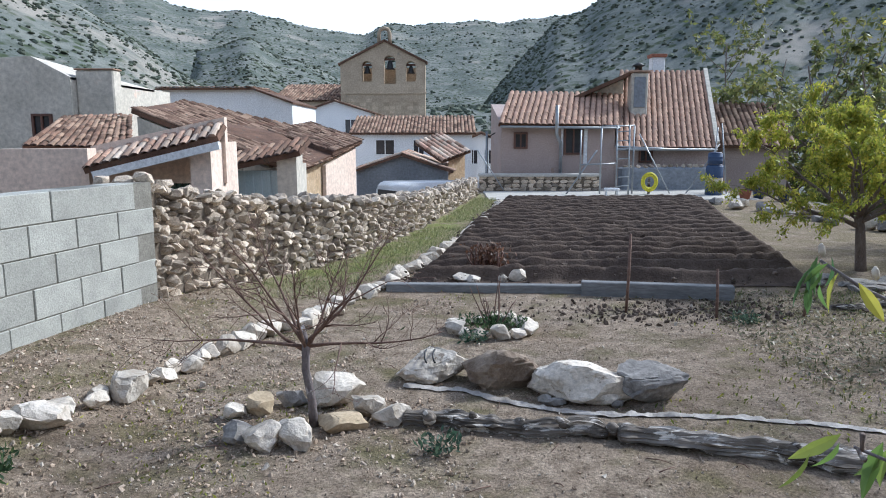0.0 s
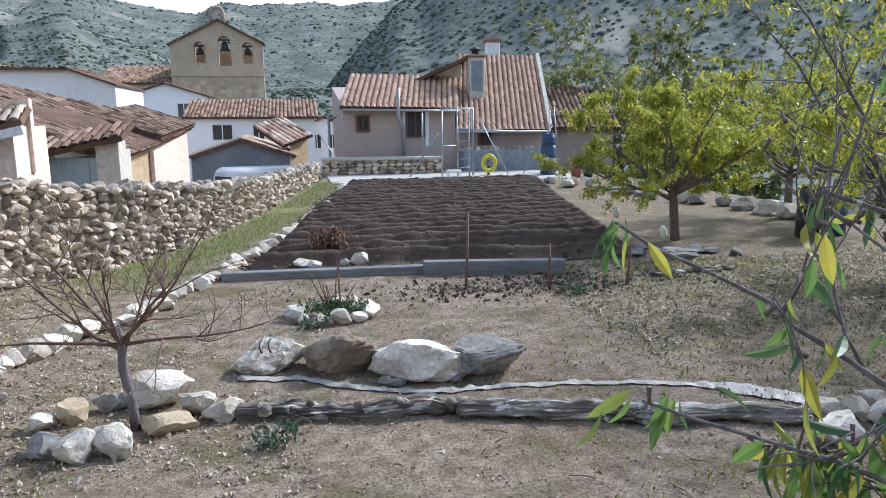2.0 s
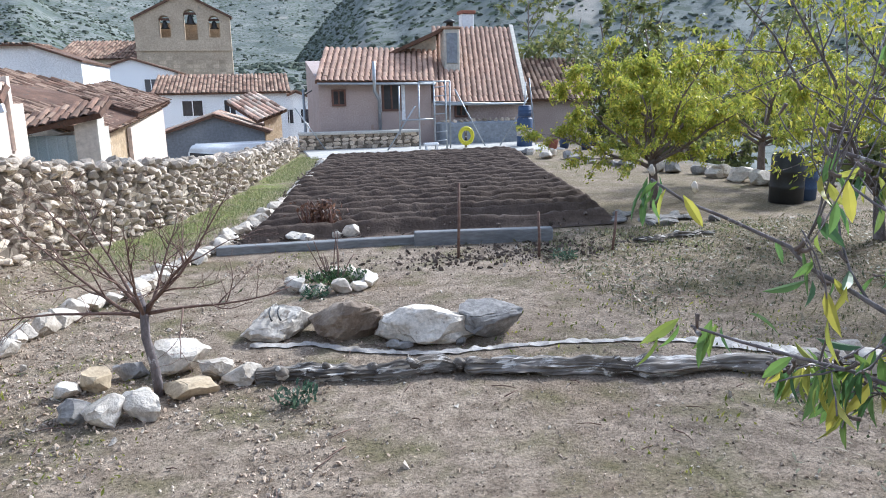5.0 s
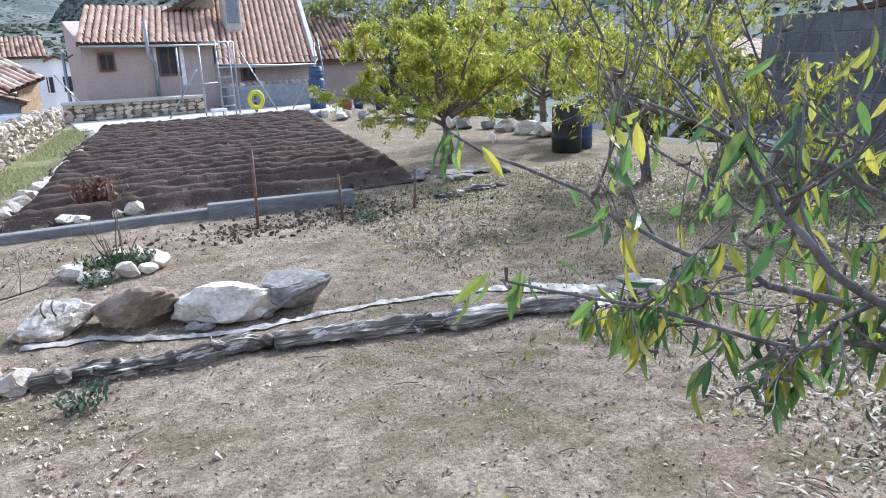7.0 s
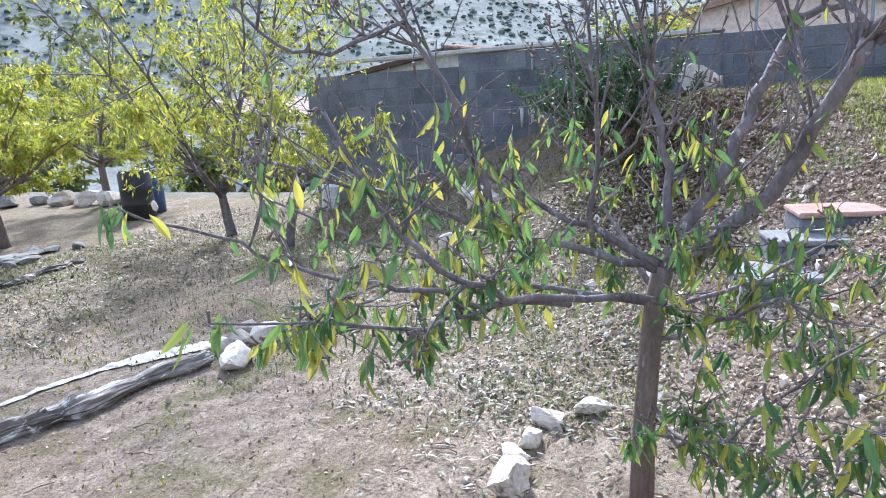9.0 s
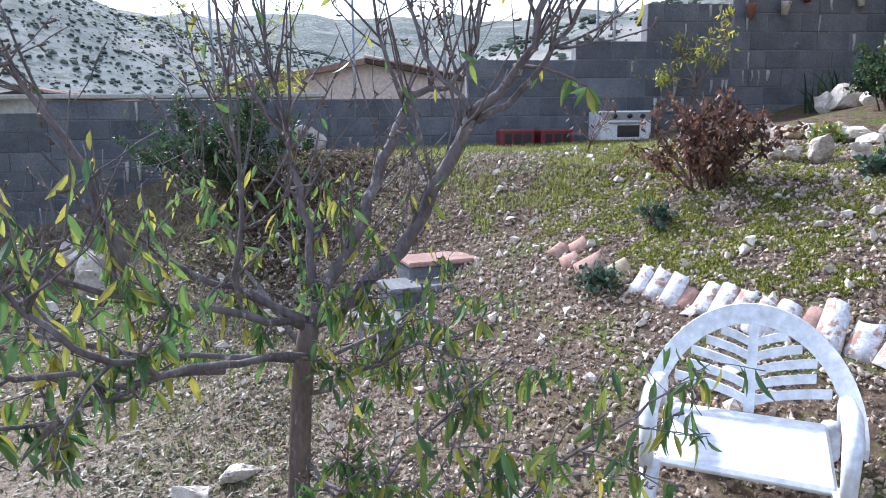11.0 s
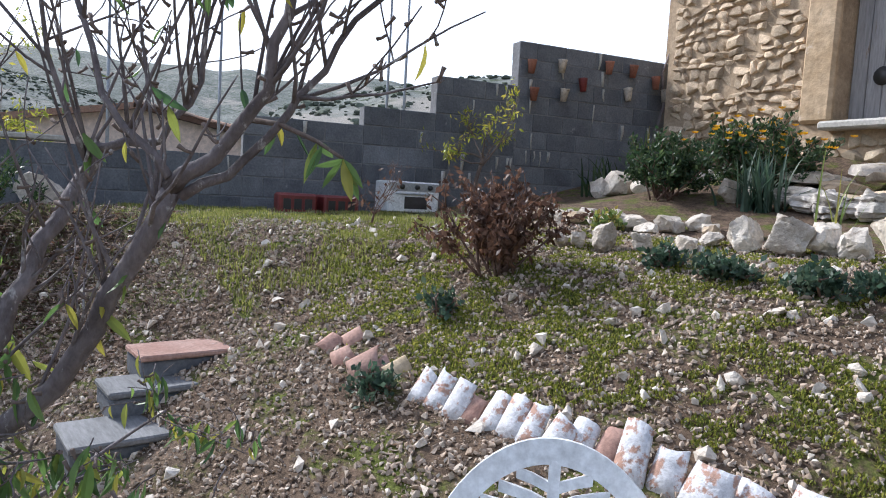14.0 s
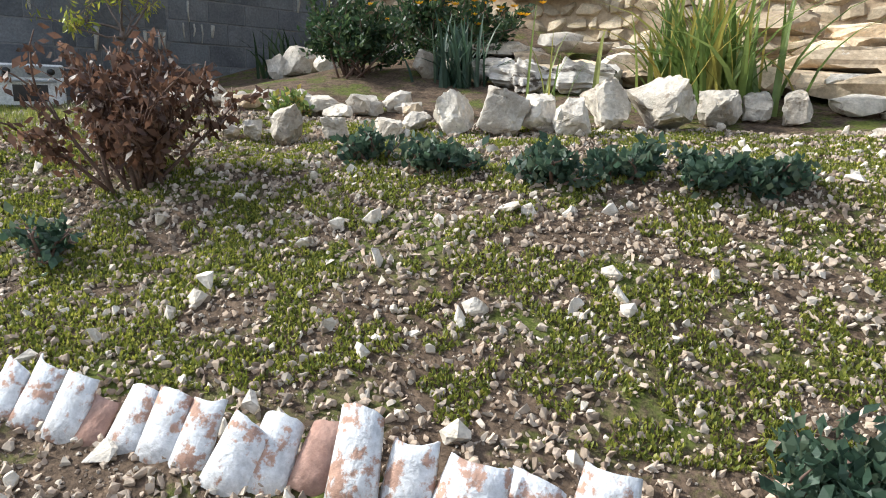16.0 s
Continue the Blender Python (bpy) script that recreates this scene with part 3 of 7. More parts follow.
def wall_stones(put):
    y = 5.52
    while y < 17.5:
        t = float(np.interp(y, sy, top))
        w = rng0.uniform(0.06, 0.14) * (1 if y < 12 else 1.3)
        z = -0.02
        x = float(wall_x(y))
        while z < t - 0.03:
            h = rng0.uniform(0.04, 0.105) * (1 if y < 12 else 1.25)
            m = pose(x - 0.07 + rng0.uniform(-0.045, 0.03), y + rng0.uniform(-0.05, 0.05), z + h / 2, rng0.uniform(-14, 14), rng0.uniform(-14, 14), rng0.uniform(-30, 10)) @ Matrix.Diagonal((rng0.uniform(0.13, 0.2), w * 1.12, h * 1.08, 1))
            put(m, y)
            z += h
        for q in range(3):
            s = rng0.uniform(0.08, 0.16)
            m = pose(x - 0.05 - 0.15 * q + rng0.uniform(-0.05, 0.05), y + rng0.uniform(-0.07, 0.07), t - 0.02 + rng0.uniform(-0.03, 0.05), rng0.uniform(-30, 30), rng0.uniform(-30, 30), rng0.uniform(0, 180)) @ Matrix.Diagonal((s * 1.2, s, s * 0.75, 1))
            put(m, y)
        y += w


def put_stone(m, y):
    global made
    if made < 300:
        piece("stone", hulls[made % 14], m, stone_wall)
        made += 1
    else:
        vs, fs = hulls_j[rng0.randrange(14)]
        base = len(jv)
        jv.extend(tuple(m @ q) for q in vs)
        jf.extend(tuple(base + i for i in f) for f in fs)


wall_stones(put_stone)
tagged(mesh("rubble_masonry", jv, jf, M_wallmix, stone_wall), kind="stuff")


# ---- village ----
def slab(bm, p, q, r, s, thick):
    """A roof or wall sheet with four corners, thickened downwards along its normal."""
    p, q, r, s = map(Vector, (p, q, r, s))
    n = (q - p).cross(s - p).normalized() * thick
    vs = [bm.verts.new(c) for c in (p, q, r, s, p - n, q - n, r - n, s - n)]
    for f in ((0, 1, 2, 3), (7, 6, 5, 4), (0, 4, 5, 1), (1, 5, 6, 2), (2, 6, 7, 3), (3, 7, 4, 0)):
        bm.faces.new([vs[i] for i in f])


tile_v = [(math.cos(a) * r, y, math.sin(a) * r * 0.9) for y, r in ((0, 0.5), (1, 0.4)) for a in [math.pi * k / 5 for k in range(6)]]
tile_f = [(k, k + 1, k + 7, k + 6) for k in range(5)]
tile_me = bpy.data.meshes.new("roof_tile")
tile_me.from_pydata(tile_v, [], tile_f)
tile_me.materials.append(M_tile)


def tile_roof(parent, eave_l, eave_r, up, mat, pitch=0.21, row=0.3, singles=False, seed=1, name="roof", sag=0.0, up2=None):
    """A sheet with rows of barrel tiles from the eave to the ridge; up: from eave to ridge."""
    rnd = random.Random(seed)
    a, b, up = Vector(eave_l), Vector(eave_r), Vector(up)
    bm = bmesh.new()
    turn = Vector(up2) - up if up2 else Vector((0, 0, 0))
    slab(bm, a, b, b + up + turn, a + up, 0.08)
    roof = part(name, bm, M_oldtile, parent)
    U, W = b - a, up
    n = U.cross(W).normalized()
    cols, rows = max(2, round(U.length / pitch)), max(2, round(W.length / row))
    uu, ww = U.normalized(), W.normalized()
    base = Matrix((uu, ww, n)).transposed().to_4x4()
    vs, fs, count = [], [], 0
    for i in range(cols):
        for j in range(rows):
            p = a + U * ((i + 0.5) / cols) + (W + turn * ((i + 0.5) / cols)) * (j / rows) + n * (0.01 + rnd.uniform(-0.006, 0.012) - sag * math.sin(math.pi * (i + 0.5) / cols)) - ww * (0.05 if j == 0 else 0.0)
            m = Matrix.Translation(p) @ base @ pose(0, 0, 0, rnd.uniform(-1, 1) + 3, 0, rnd.uniform(-2.5, 2.5)) @ Matrix.Diagonal((pitch * 0.92, row * 1.12, pitch * 0.62, 1))
            if singles and count < 300:
                piece("roof_tile", tile_me, m, roof)
            else:
                k = len(vs)
                vs.extend(tuple(m @ Vector(q)) for q in tile_v)
                fs.extend(tuple(k + q for q in f) for f in tile_f)
            count += 1
    if vs:
        tagged(mesh("tiles", vs, fs, mat, roof), kind="stuff")
    return roof


def walls(name, pts, z0, tops, mat, parent, label=""):
    """A closed wall block on a plan of corners, each with its own top."""
    bm = bmesh.new()
    lo = [bm.verts.new((x, y, z0)) for x, y in pts]
    hi = [bm.verts.new((x, y, t)) for (x, y), t in zip(pts, tops)]
    n = len(pts)
    for i in range(n):
        bm.faces.new((lo[i], lo[(i + 1) % n], hi[(i + 1) % n], hi[i]))
    bm.faces.new(hi), bm.faces.new(lo[::-1])
    return part(name, bm, mat, parent, label)


def window(parent, x, z, w, h, y, frame_mat=M_brownwood, arch=False, deep=0.06):
    """A window in a wall that faces the garden: frame, sill and panes set into a recess."""
    wob = box("window", (x - w / 2, y - 0.012, z), (x + w / 2, y + 0.03, z + h), M_glass, parent, 0.0)
    t = 0.05
    for lo, hi in (((x - w / 2 - t, z - t), (x - w / 2, z + h + t)), ((x + w / 2, z - t), (x + w / 2 + t, z + h + t)), ((x - w / 2, z + h), (x + w / 2, z + h + t)), ((x - w / 2, z - t), (x + w / 2, z)), ((x - 0.02, z), (x + 0.02, z + h))):
        box("frame", (lo[0], y - deep, lo[1]), (hi[0], y + 0.02, hi[1]), frame_mat, wob, 0.004)
    return wob


# pink house at the end of the garden
ph = thing("house", (3.5, 19.5, -1.5), "pink rendered village house with clay tile roofs and a smoking chimney", "house")
def P(p):
    return (p[0] - 3.5, p[1] - 19.5, p[2] + 1.5)
walls("wall", [(-1.95, 0), (1.15, 0), (1.15, 4.5), (-1.95, 4.5)], 0, [3.25, 3.2, 4.0, 4.0], M_pink, ph)
walls("wall", [(1.15, -0.02), (3.75, -0.02), (3.75, 6.0), (1.15, 6.0)], 0, [2.65, 2.65, 4.3, 4.3], M_pink, ph)
walls("wall", [(3.8, 0.6), (6.2, 0.6), (6.2, 5), (3.8, 5)], 0, [2.7, 2.7, 3.6, 3.6], M_pink, ph)
tile_roof(ph, (-2.05, -0.3, 3.28), (1.2, -0.3, 3.22), (0.5, 2.3, 0.95), M_tile, 0.165, 0.25, True, 2)
tile_roof(ph, (1.15, -0.35, 2.66), (3.85, -0.35, 2.64), (0.85, 3.6, 2.28), M_tile, 0.155, 0.25, True, 3)
tile_roof(ph, (3.85, 0.3, 2.68), (6.3, 0.3, 2.66), (0.5, 2.6, 1.25), M_oldtile, 0.16, 0.25, False, 4)
bm = bmesh.new()
slab(bm, (0.3, 1.6, 4.1), (2.0, 1.1, 4.85), (2.2, 3.4, 4.85), (0.5, 3.4, 4.1), 0.1)
part("roof", bm, M_oldtile, ph, "dark sloping loft roof")
walls("wall", [(0.5, 1.95), (1.8, 1.95), (1.8, 3.2), (0.5, 3.2)], 3.2, [4.05, 4.6, 4.6, 4.05], M_oldplaster, ph)
ch = box("chimney", (1.82, 1.0, 3.3), (2.28, 1.5, 4.72), M_oldplaster, ph, 0.03, "smoke-stained plaster chimney")
box("chimney_panel", (1.88, 0.975, 3.75), (2.2, 1.0, 4.6), M_greywall, ch, 0.004)
box("chimney_cap", (1.78, 0.95, 4.72), (2.32, 1.55, 4.78), M_oldtile, ch, 0.01)
t = Tubes()
t.add([(2.05, 1.25, 4.78), (2.05, 1.25, 4.9), (2.05, 1.25, 4.92), (2.05, 1.25, 5.02)], [0.11, 0.1, 0.2, 0.04], 10)
t.make("cowl", M_black, ch, "sooty black chimney cowl")
ch2 = box("chimney", (3.05, 3.4, 4.5), (3.45, 3.8, 5.4), M_whitewall, ph, 0.02)
box("chimney_cap", (3.0, 3.35, 5.4), (3.5, 3.85, 5.5), M_terracotta, ch2, 0.01)
bm = bmesh.new()
slab(bm, (3.78, -0.3, 2.8), (3.9, -0.3, 2.8), (4.75, 3.3, 5.06), (4.63, 3.3, 5.06), 0.25)
part("verge", bm, M_oldplaster, ph, "pale mortared verge along the roof edge")
window(ph, -1.42, 2.66, 0.28, 0.34, -0.0)
window(ph, 0.02, 2.5, 0.42, 0.66, -0.0)
window(ph, 2.0, 2.28, 0.28, 0.26, -0.02)
box("window_surround", (-0.32, -0.03, 2.42), (-0.26, 0.01, 3.2), M_whitewall, ph, 0.004)
box("window_surround", (0.3, -0.03, 2.2), (0.4, 0.01, 3.2), M_whitewall, ph, 0.004)
tb = Tubes()
tb.add([(-2.0, -0.35, 3.2), (1.2, -0.35, 3.16)], [0.035, 0.035], 8)
tb.make("gutter", M_galv, ph)
tb = Tubes()
tb.add([(1.15, -0.42, 2.6), (3.8, -0.42, 2.58)], [0.035, 0.035], 8)
tb.make("gutter", M_galv, ph)
tb = Tubes()
tb.add([(-0.52, -0.55, 3.75), (-0.52, -0.5, 3.0), (-0.35, -0.2, 2.75), (-0.33, -0.08, 2.5), (-0.33, -0.06, 1.0)], [0.045] * 5, 8)
tb.make("flue_pipe", M_galv, ph, "grey metal stove pipe")

# left plaster house, sheds and porch beside the street
lh = thing("house", (-7.6, 14, -1.6), "old house with patched grey and pink plaster", "house")
walls("wall", [(-2.5, 0), (0.35, 0), (0.35, 5), (-2.5, 5)], 0, [4.3, 4.2, 4.2, 4.3], M_oldplaster, lh)
walls("gable", [(-2.5, 0.01), (-0.4, 0.01), (0.35, 0.01), (0.35, 4), (-2.5, 4)], 4.15, [4.5, 4.6, 4.2, 4.2, 4.5], M_oldplaster, lh)
c = box("chimney", (0.35, 0.2, 2.0), (1.1, 0.55, 4.35), M_oldplaster, lh, 0.03, "broad plastered chimney stack")
box("chimney_cap", (0.33, 0.18, 4.35), (1.12, 0.57, 4.38), M_oldtile, c, 0.01)
window(lh, -0.25, 3.05, 0.3, 0.4, 0.0)
walls("lean_to", [(1.9, -3.9), (2.9, -3.4), (2.05, -1.4), (1.2, -1.8)], 0, [2.85, 2.82, 3.3, 3.28], M_oldplaster, lh)
tile_roof(lh, (1.75, -4.1, 2.93), (2.98, -3.46, 2.89), (-0.62, 2.26, 0.44), M_oldtile, 0.1, 0.19, False, 5, up2=(-0.9, 2.12, 0.53))

sh = thing("stone_barn", (-3.9, 14, -1.6), "stone barn with a sagging roof of old brown tiles", "barn")
walls("wall", [(1.22, -1.6), (1.95, 1.4), (-2.2, 2.8), (-1.75, -0.6)], 0, [2.4, 2.84, 3.78, 3.45], M_ochrewall, sh)
walls("gable", [(1.15, -1.69), (1.17, -1.6), (-1.78, -0.6), (-1.8, -0.69)], 0, [2.38, 2.4, 3.43, 3.42], M_oldplaster, sh, "grey plastered gable")
walls("plaster_patch", [(1.62, -0.3), (1.99, 1.38), (1.94, 1.39), (1.55, -0.3)], 0, [2.5, 2.8, 2.8, 2.5], M_salmon, sh)
tile_roof(sh, (1.36, -1.78, 2.47), (2.09, 1.5, 2.93), (-3.24, 1.06, 1.09), M_oldtile, 0.1, 0.19, False, 6, sag=0.07, up2=(-4.36, 1.45, 0.95))
tile_roof(sh, (1.75, -0.2, 2.76), (2.12, 1.55, 2.97), (-1.5, 1.1, 0.4), M_oldtile, 0.1, 0.19, False, 7, up2=(-1.4, 1.7, 0.4))

gs = thing("porch", (-4.0, 9.5, -1.4), "rendered porch with tiles and a dark green gate", "porch")
walls("wall", [(-4.5, 0), (-0.75, 0), (-0.75, 0.25), (-4.5, 0.25)], 0, [2.68, 2.7, 2.7, 2.68], M_salmon, gs, "salmon rendered wall")
walls("wall", [(-0.45, 0.9), (0.65, 0.9), (0.65, 1.0), (-0.45, 1.0)], 0, [2.3, 2.6, 2.6, 2.3], M_greengate, gs, "dark green corrugated gate")
for k in range(12):
    box("gate_rib", (-0.42 + k * 0.09, 0.86, 0), (-0.38 + k * 0.09, 0.9, 2.3 + 0.022 * k), M_greengate, gs, 0.0)
walls("pillar", [(0.62, 0), (0.9, 0), (0.9, 1.2), (0.62, 1.2)], 0, [2.72, 2.78, 2.78, 2.72], M_salmon, gs)
bm = bmesh.new()
slab(bm, (-0.6, -0.24, 2.4), (1.08, -0.24, 2.79), (1.08, -0.16, 2.79), (-0.6, -0.16, 2.4), 0.1)
walls("parapet", [(-0.95, 0.5), (0.95, 0.5), (0.95, 0.62), (-0.95, 0.62)], 2.2, [2.72, 3.12, 3.12, 2.72], M_salmon, gs)
part("fascia", bm, M_whitewall, gs, "white painted eaves board")
tile_roof(gs, (-0.75, -0.15, 2.44), (1.05, -0.15, 2.86), (-0.12, 0.75, 0.2), M_tile, 0.13, 0.27, False, 8)

bs = thing("shed", (-3.0, 11.5, -1.4), "small shed with a pale blue steel door", "shed")
walls("wall", [(-0.75, 0), (-0.4, 0), (-0.4, 0.5), (-0.75, 0.5)], 0, [2.28, 2.36, 2.36, 2.28], M_oldplaster, bs)
walls("wall", [(0.3, 0), (0.62, 0), (0.62, 0.5), (0.3, 0.5)], 0, [2.45, 2.55, 2.55, 2.45], M_oldplaster, bs)
walls("wall", [(-0.75, 0.5), (0.62, 0.5), (0.62, 0.8), (-0.75, 0.8)], 0, [2.2, 2.4, 2.4, 2.2], M_oldplaster, bs)
d = box("door", (-0.4, 0.12, 0), (0.3, 0.17, 2.3), M_bluedoor, bs, 0.005)
for k in range(1, 5):
    box("door_rib", (-0.4 + 0.14 * k - 0.008, 0.105, 0), (-0.4 + 0.14 * k + 0.008, 0.12, 2.3), M_bluedoor, d, 0.0)
tile_roof(bs, (-0.85, -0.15, 2.3), (0.7, -0.15, 2.62), (0.0, 0.9, 0.2), M_oldtile, 0.14, 0.28, False, 9)


def village_house(at, w, d, h, rise, wall, roofmat, label, ridge="x", seed=1, base=-5, wins=()):
    """A house with a pitched roof; ridge along x or y."""
    ob = thing("house", (at[0], at[1], base), label, "house")
    z = h - base
    if ridge == "x":
        walls("wall", [(0, 0), (w, 0), (w, d), (0, d)], 0, [z] * 4, wall, ob)
        tile_roof(ob, (-0.2, -0.25, z - 0.05), (w + 0.2, -0.25, z - 0.05), (0, d / 2 + 0.25, rise), roofmat, 0.19, 0.3, False, seed)
        bm = bmesh.new()
        slab(bm, (-0.2, d / 2, z + rise - 0.05), (w + 0.2, d / 2, z + rise - 0.05), (w + 0.2, d + 0.2, z - 0.05), (-0.2, d + 0.2, z - 0.05), 0.1)
        part("roof_back", bm, roofmat, ob)
        for x in (0.0, w - 0.1):
            walls("gable", [(x, 0), (x, d / 2), (x, d), (x + 0.1, d), (x + 0.1, d / 2), (x + 0.1, 0)], z, [z + 0.01, z + rise - 0.12, z + 0.01] * 2, wall, ob)
    else:
        walls("wall", [(0, 0), (w / 2, 0), (w, 0), (w, d), (w / 2, d), (0, d)], 0, [z, z + rise, z, z, z + rise, z], wall, ob)
        tile_roof(ob, (-0.2, d, z - 0.05), (-0.2, -0.2, z - 0.05), (w / 2 + 0.2, 0, rise + 0.08), roofmat, 0.19, 0.3, False, seed)
        tile_roof(ob, (w + 0.2, -0.2, z - 0.05), (w + 0.2, d, z - 0.05), (-w / 2 - 0.2, 0, rise + 0.08), roofmat, 0.19, 0.3, False, seed + 1)
    for x, zz, ww, hh in wins:
        window(ob, x, zz - base, ww, hh, 0.0, M_whitewall)
    return ob


hb = village_house((-12.6, 32), 3.9, 6, 3.62, 0.12, M_whitewall, M_oldtile, "white painted house with a low tiled roof", "x", 11)
walls("wing", [(3.9, 0), (5.9, -0.6), (5.9, 5), (3.9, 5.5)], 0, [8.6, 7.85, 7.85, 8.6], M_whitewall, hb)
bm = bmesh.new()
slab(bm, (3.8, -0.2, 8.68), (6.0, -0.8, 7.92), (6.0, 5, 7.92), (3.8, 5, 8.68), 0.08)
part("wing_roof", bm, M_oldtile, hb)
village_house((-9.5, 46), 4.8, 8, 2.95, 0.75, M_whitewall, M_oldtile, "white gabled house with a grey side", "y", 13, wins=((3.4, 1.6, 0.7, 0.9),))
village_house((-4.65, 36), 6.0, 6, 1.65, 0.9, M_whitewall, M_oldtile, "white house under a brown tiled roof", "x", 15, wins=((1.6, 0.55, 0.9, 0.7), (3.3, 0.55, 0.5, 0.7)))
village_house((0.9, 38), 2.0, 5, 1.2, 0.4, M_whitewall, M_oldtile, "small white house with dark shutters", "y", 16, wins=((0.6, 0.0, 0.4, 0.7), (1.4, 0.0, 0.4, 0.7)))
gshed = village_house((-3.0, 24), 3.1, 4.5, 0.34, 0.5, M_greywall, M_tile, "grey-blue rendered shed with an orange tiled roof", "y", 17)
walls("side_wall", [(3.12, 0.3), (3.7, 1.0), (3.7, 3.5), (3.12, 3.5)], 0, [5.7, 6.0, 6.0, 5.7], M_ochrewall, gshed)
tile_roof(gshed, (2.9, -0.1, 5.62), (3.9, 0.9, 5.95), (-1.0, 2.0, 0.6), M_tile, 0.22, 0.32, False, 18)

# church with its belfry wall
cz = -6
chu = thing("church", (-5.2, 60, cz), "stone church with a gabled bell wall of three arches", "church")
bm = bmesh.new()
prof = [(-3.55, 0), (3.5, 0), (3.5, 13.45), (0.15, 15.15), (-3.55, 13.3)]
holes = [(-1.35, 11.95, 0.42, 1.65), (0.55, 11.75, 0.5, 2.3), (2.3, 11.95, 0.42, 1.65)]
fr = [bm.verts.new((x, 0, z)) for x, z in prof]
bk = [bm.verts.new((x, 1.2, z)) for x, z in prof]
bm.faces.new(fr), bm.faces.new(bk[::-1])
for i in range(5):
    bm.faces.new((fr[i], bk[i], bk[(i + 1) % 5], fr[(i + 1) % 5]))
belfry = part("bell_wall", bm, M_church, chu, "ashlar bell wall")
cut = bmesh.new()
for x, z, r, h in holes:
    ring = [(x - r, z), (x + r, z)] + [(x + r * math.cos(a), z + h - r + r * math.sin(a)) for a in [math.pi * k / 8 for k in range(9)]]
    f0 = [cut.verts.new((px, -0.5, pz)) for px, pz in ring]
    f1 = [cut.verts.new((px, 2, pz)) for px, pz in ring]
    cut.faces.new(f0), cut.faces.new(f1[::-1])
    for i in range(len(ring)):
        cut.faces.new((f0[i], f1[i], f1[(i + 1) % len(ring)], f0[(i + 1) % len(ring)]))
bmesh.ops.recalc_face_normals(cut, faces=cut.faces)
cme = bpy.data.meshes.new("arch_cut")
cut.to_mesh(cme)
cut.free()
cob = new("arch_cut", cme)
cob.parent = chu
mod = belfry.modifiers.new("arches", "BOOLEAN")
mod.operation, mod.object, mod.solver = "DIFFERENCE", cob, "EXACT"
dg = bpy.context.evaluated_depsgraph_get()
done = bpy.data.meshes.new_from_object(belfry.evaluated_get(dg))
belfry.modifiers.clear()
belfry.data = done
bpy.data.objects.remove(cob)
for x, z, r, h in holes:
    tb = Tubes()
    top_z = z + h - 0.35
    s = r * 1.0
    tb.add([(x, 0.5, top_z), (x, 0.5, top_z - 0.15 * s), (x, 0.5, top_z - 0.6 * s), (x, 0.5, top_z - 1.2 * s), (x, 0.5, top_z - 1.45 * s)], [0.1 * s, 0.35 * s, 0.45 * s, 0.6 * s, 0.85 * s], 10)
    tb.make("bell", M_black, chu)
    box("bell_beam", (x - r, 0.4, top_z), (x + r, 0.6, top_z + 0.16), M_brownwood, chu, 0.0)
for k in range(14):
    for j in range(8):
        if rng0.random() < 0.75:
            box("ashlar", (-3.4 + k * 0.49, -0.04, 8.1 + j * 0.31), (-3.4 + k * 0.49 + 0.44, 0.0, 8.1 + j * 0.31 + 0.27), M_church, belfry, 0.0)
box("cornice", (-3.65, -0.12, 10.95), (3.6, 0.0, 11.1), M_church, belfry, 0.0)
for a, b2 in (((-3.75, 13.2), (0.15, 15.15)), ((0.15, 15.15), (3.7, 13.35))):
    bm = bmesh.new()
    slab(bm, (a[0], -0.2, a[1] + 0.18), (b2[0], -0.2, b2[1] + 0.18), (b2[0], 1.4, b2[1] + 0.18), (a[0], 1.4, a[1] + 0.18), 0.16)
    part("coping", bm, M_oldtile, chu)
tb = Tubes()
tb.add([(-0.35, 0.5, 15.1), (-0.35, 0.5, 15.9), (-0.2, 0.5, 16.2), (0.1, 0.5, 16.3), (0.4, 0.5, 16.2), (0.55, 0.5, 15.9), (0.55, 0.5, 15.1)], [0.16] * 7, 6)
tb.make("small_arch", M_church, chu)
walls("tower_side", [(-3.55, 1.2), (-2.4, 1.2), (-2.4, 6), (-3.55, 6)], 0, [13.0, 13.0, 12.5, 12.5], M_church, chu)
walls("bell_chamber", [(-3.3, 1.9), (3.3, 1.9), (3.3, 4.5), (-3.3, 4.5)], 0, [13.2, 13.2, 12.8, 12.8], M_church, chu)
walls("nave_wall", [(-9.6, 1.5), (-3.5, 1.5), (-3.5, 12), (-9.6, 12)], 0, [10.4] * 4, M_church, chu)
tile_roof(chu, (-9.8, 1.2, 10.45), (-3.5, 1.2, 10.45), (0.6, 4.5, 1.6), M_oldtile, 0.28, 0.4, False, 20)
for k in range(3):
    window(chu, -6.4 + k * 0.9, 9.2, 0.35, 0.8, 1.5, M_church)

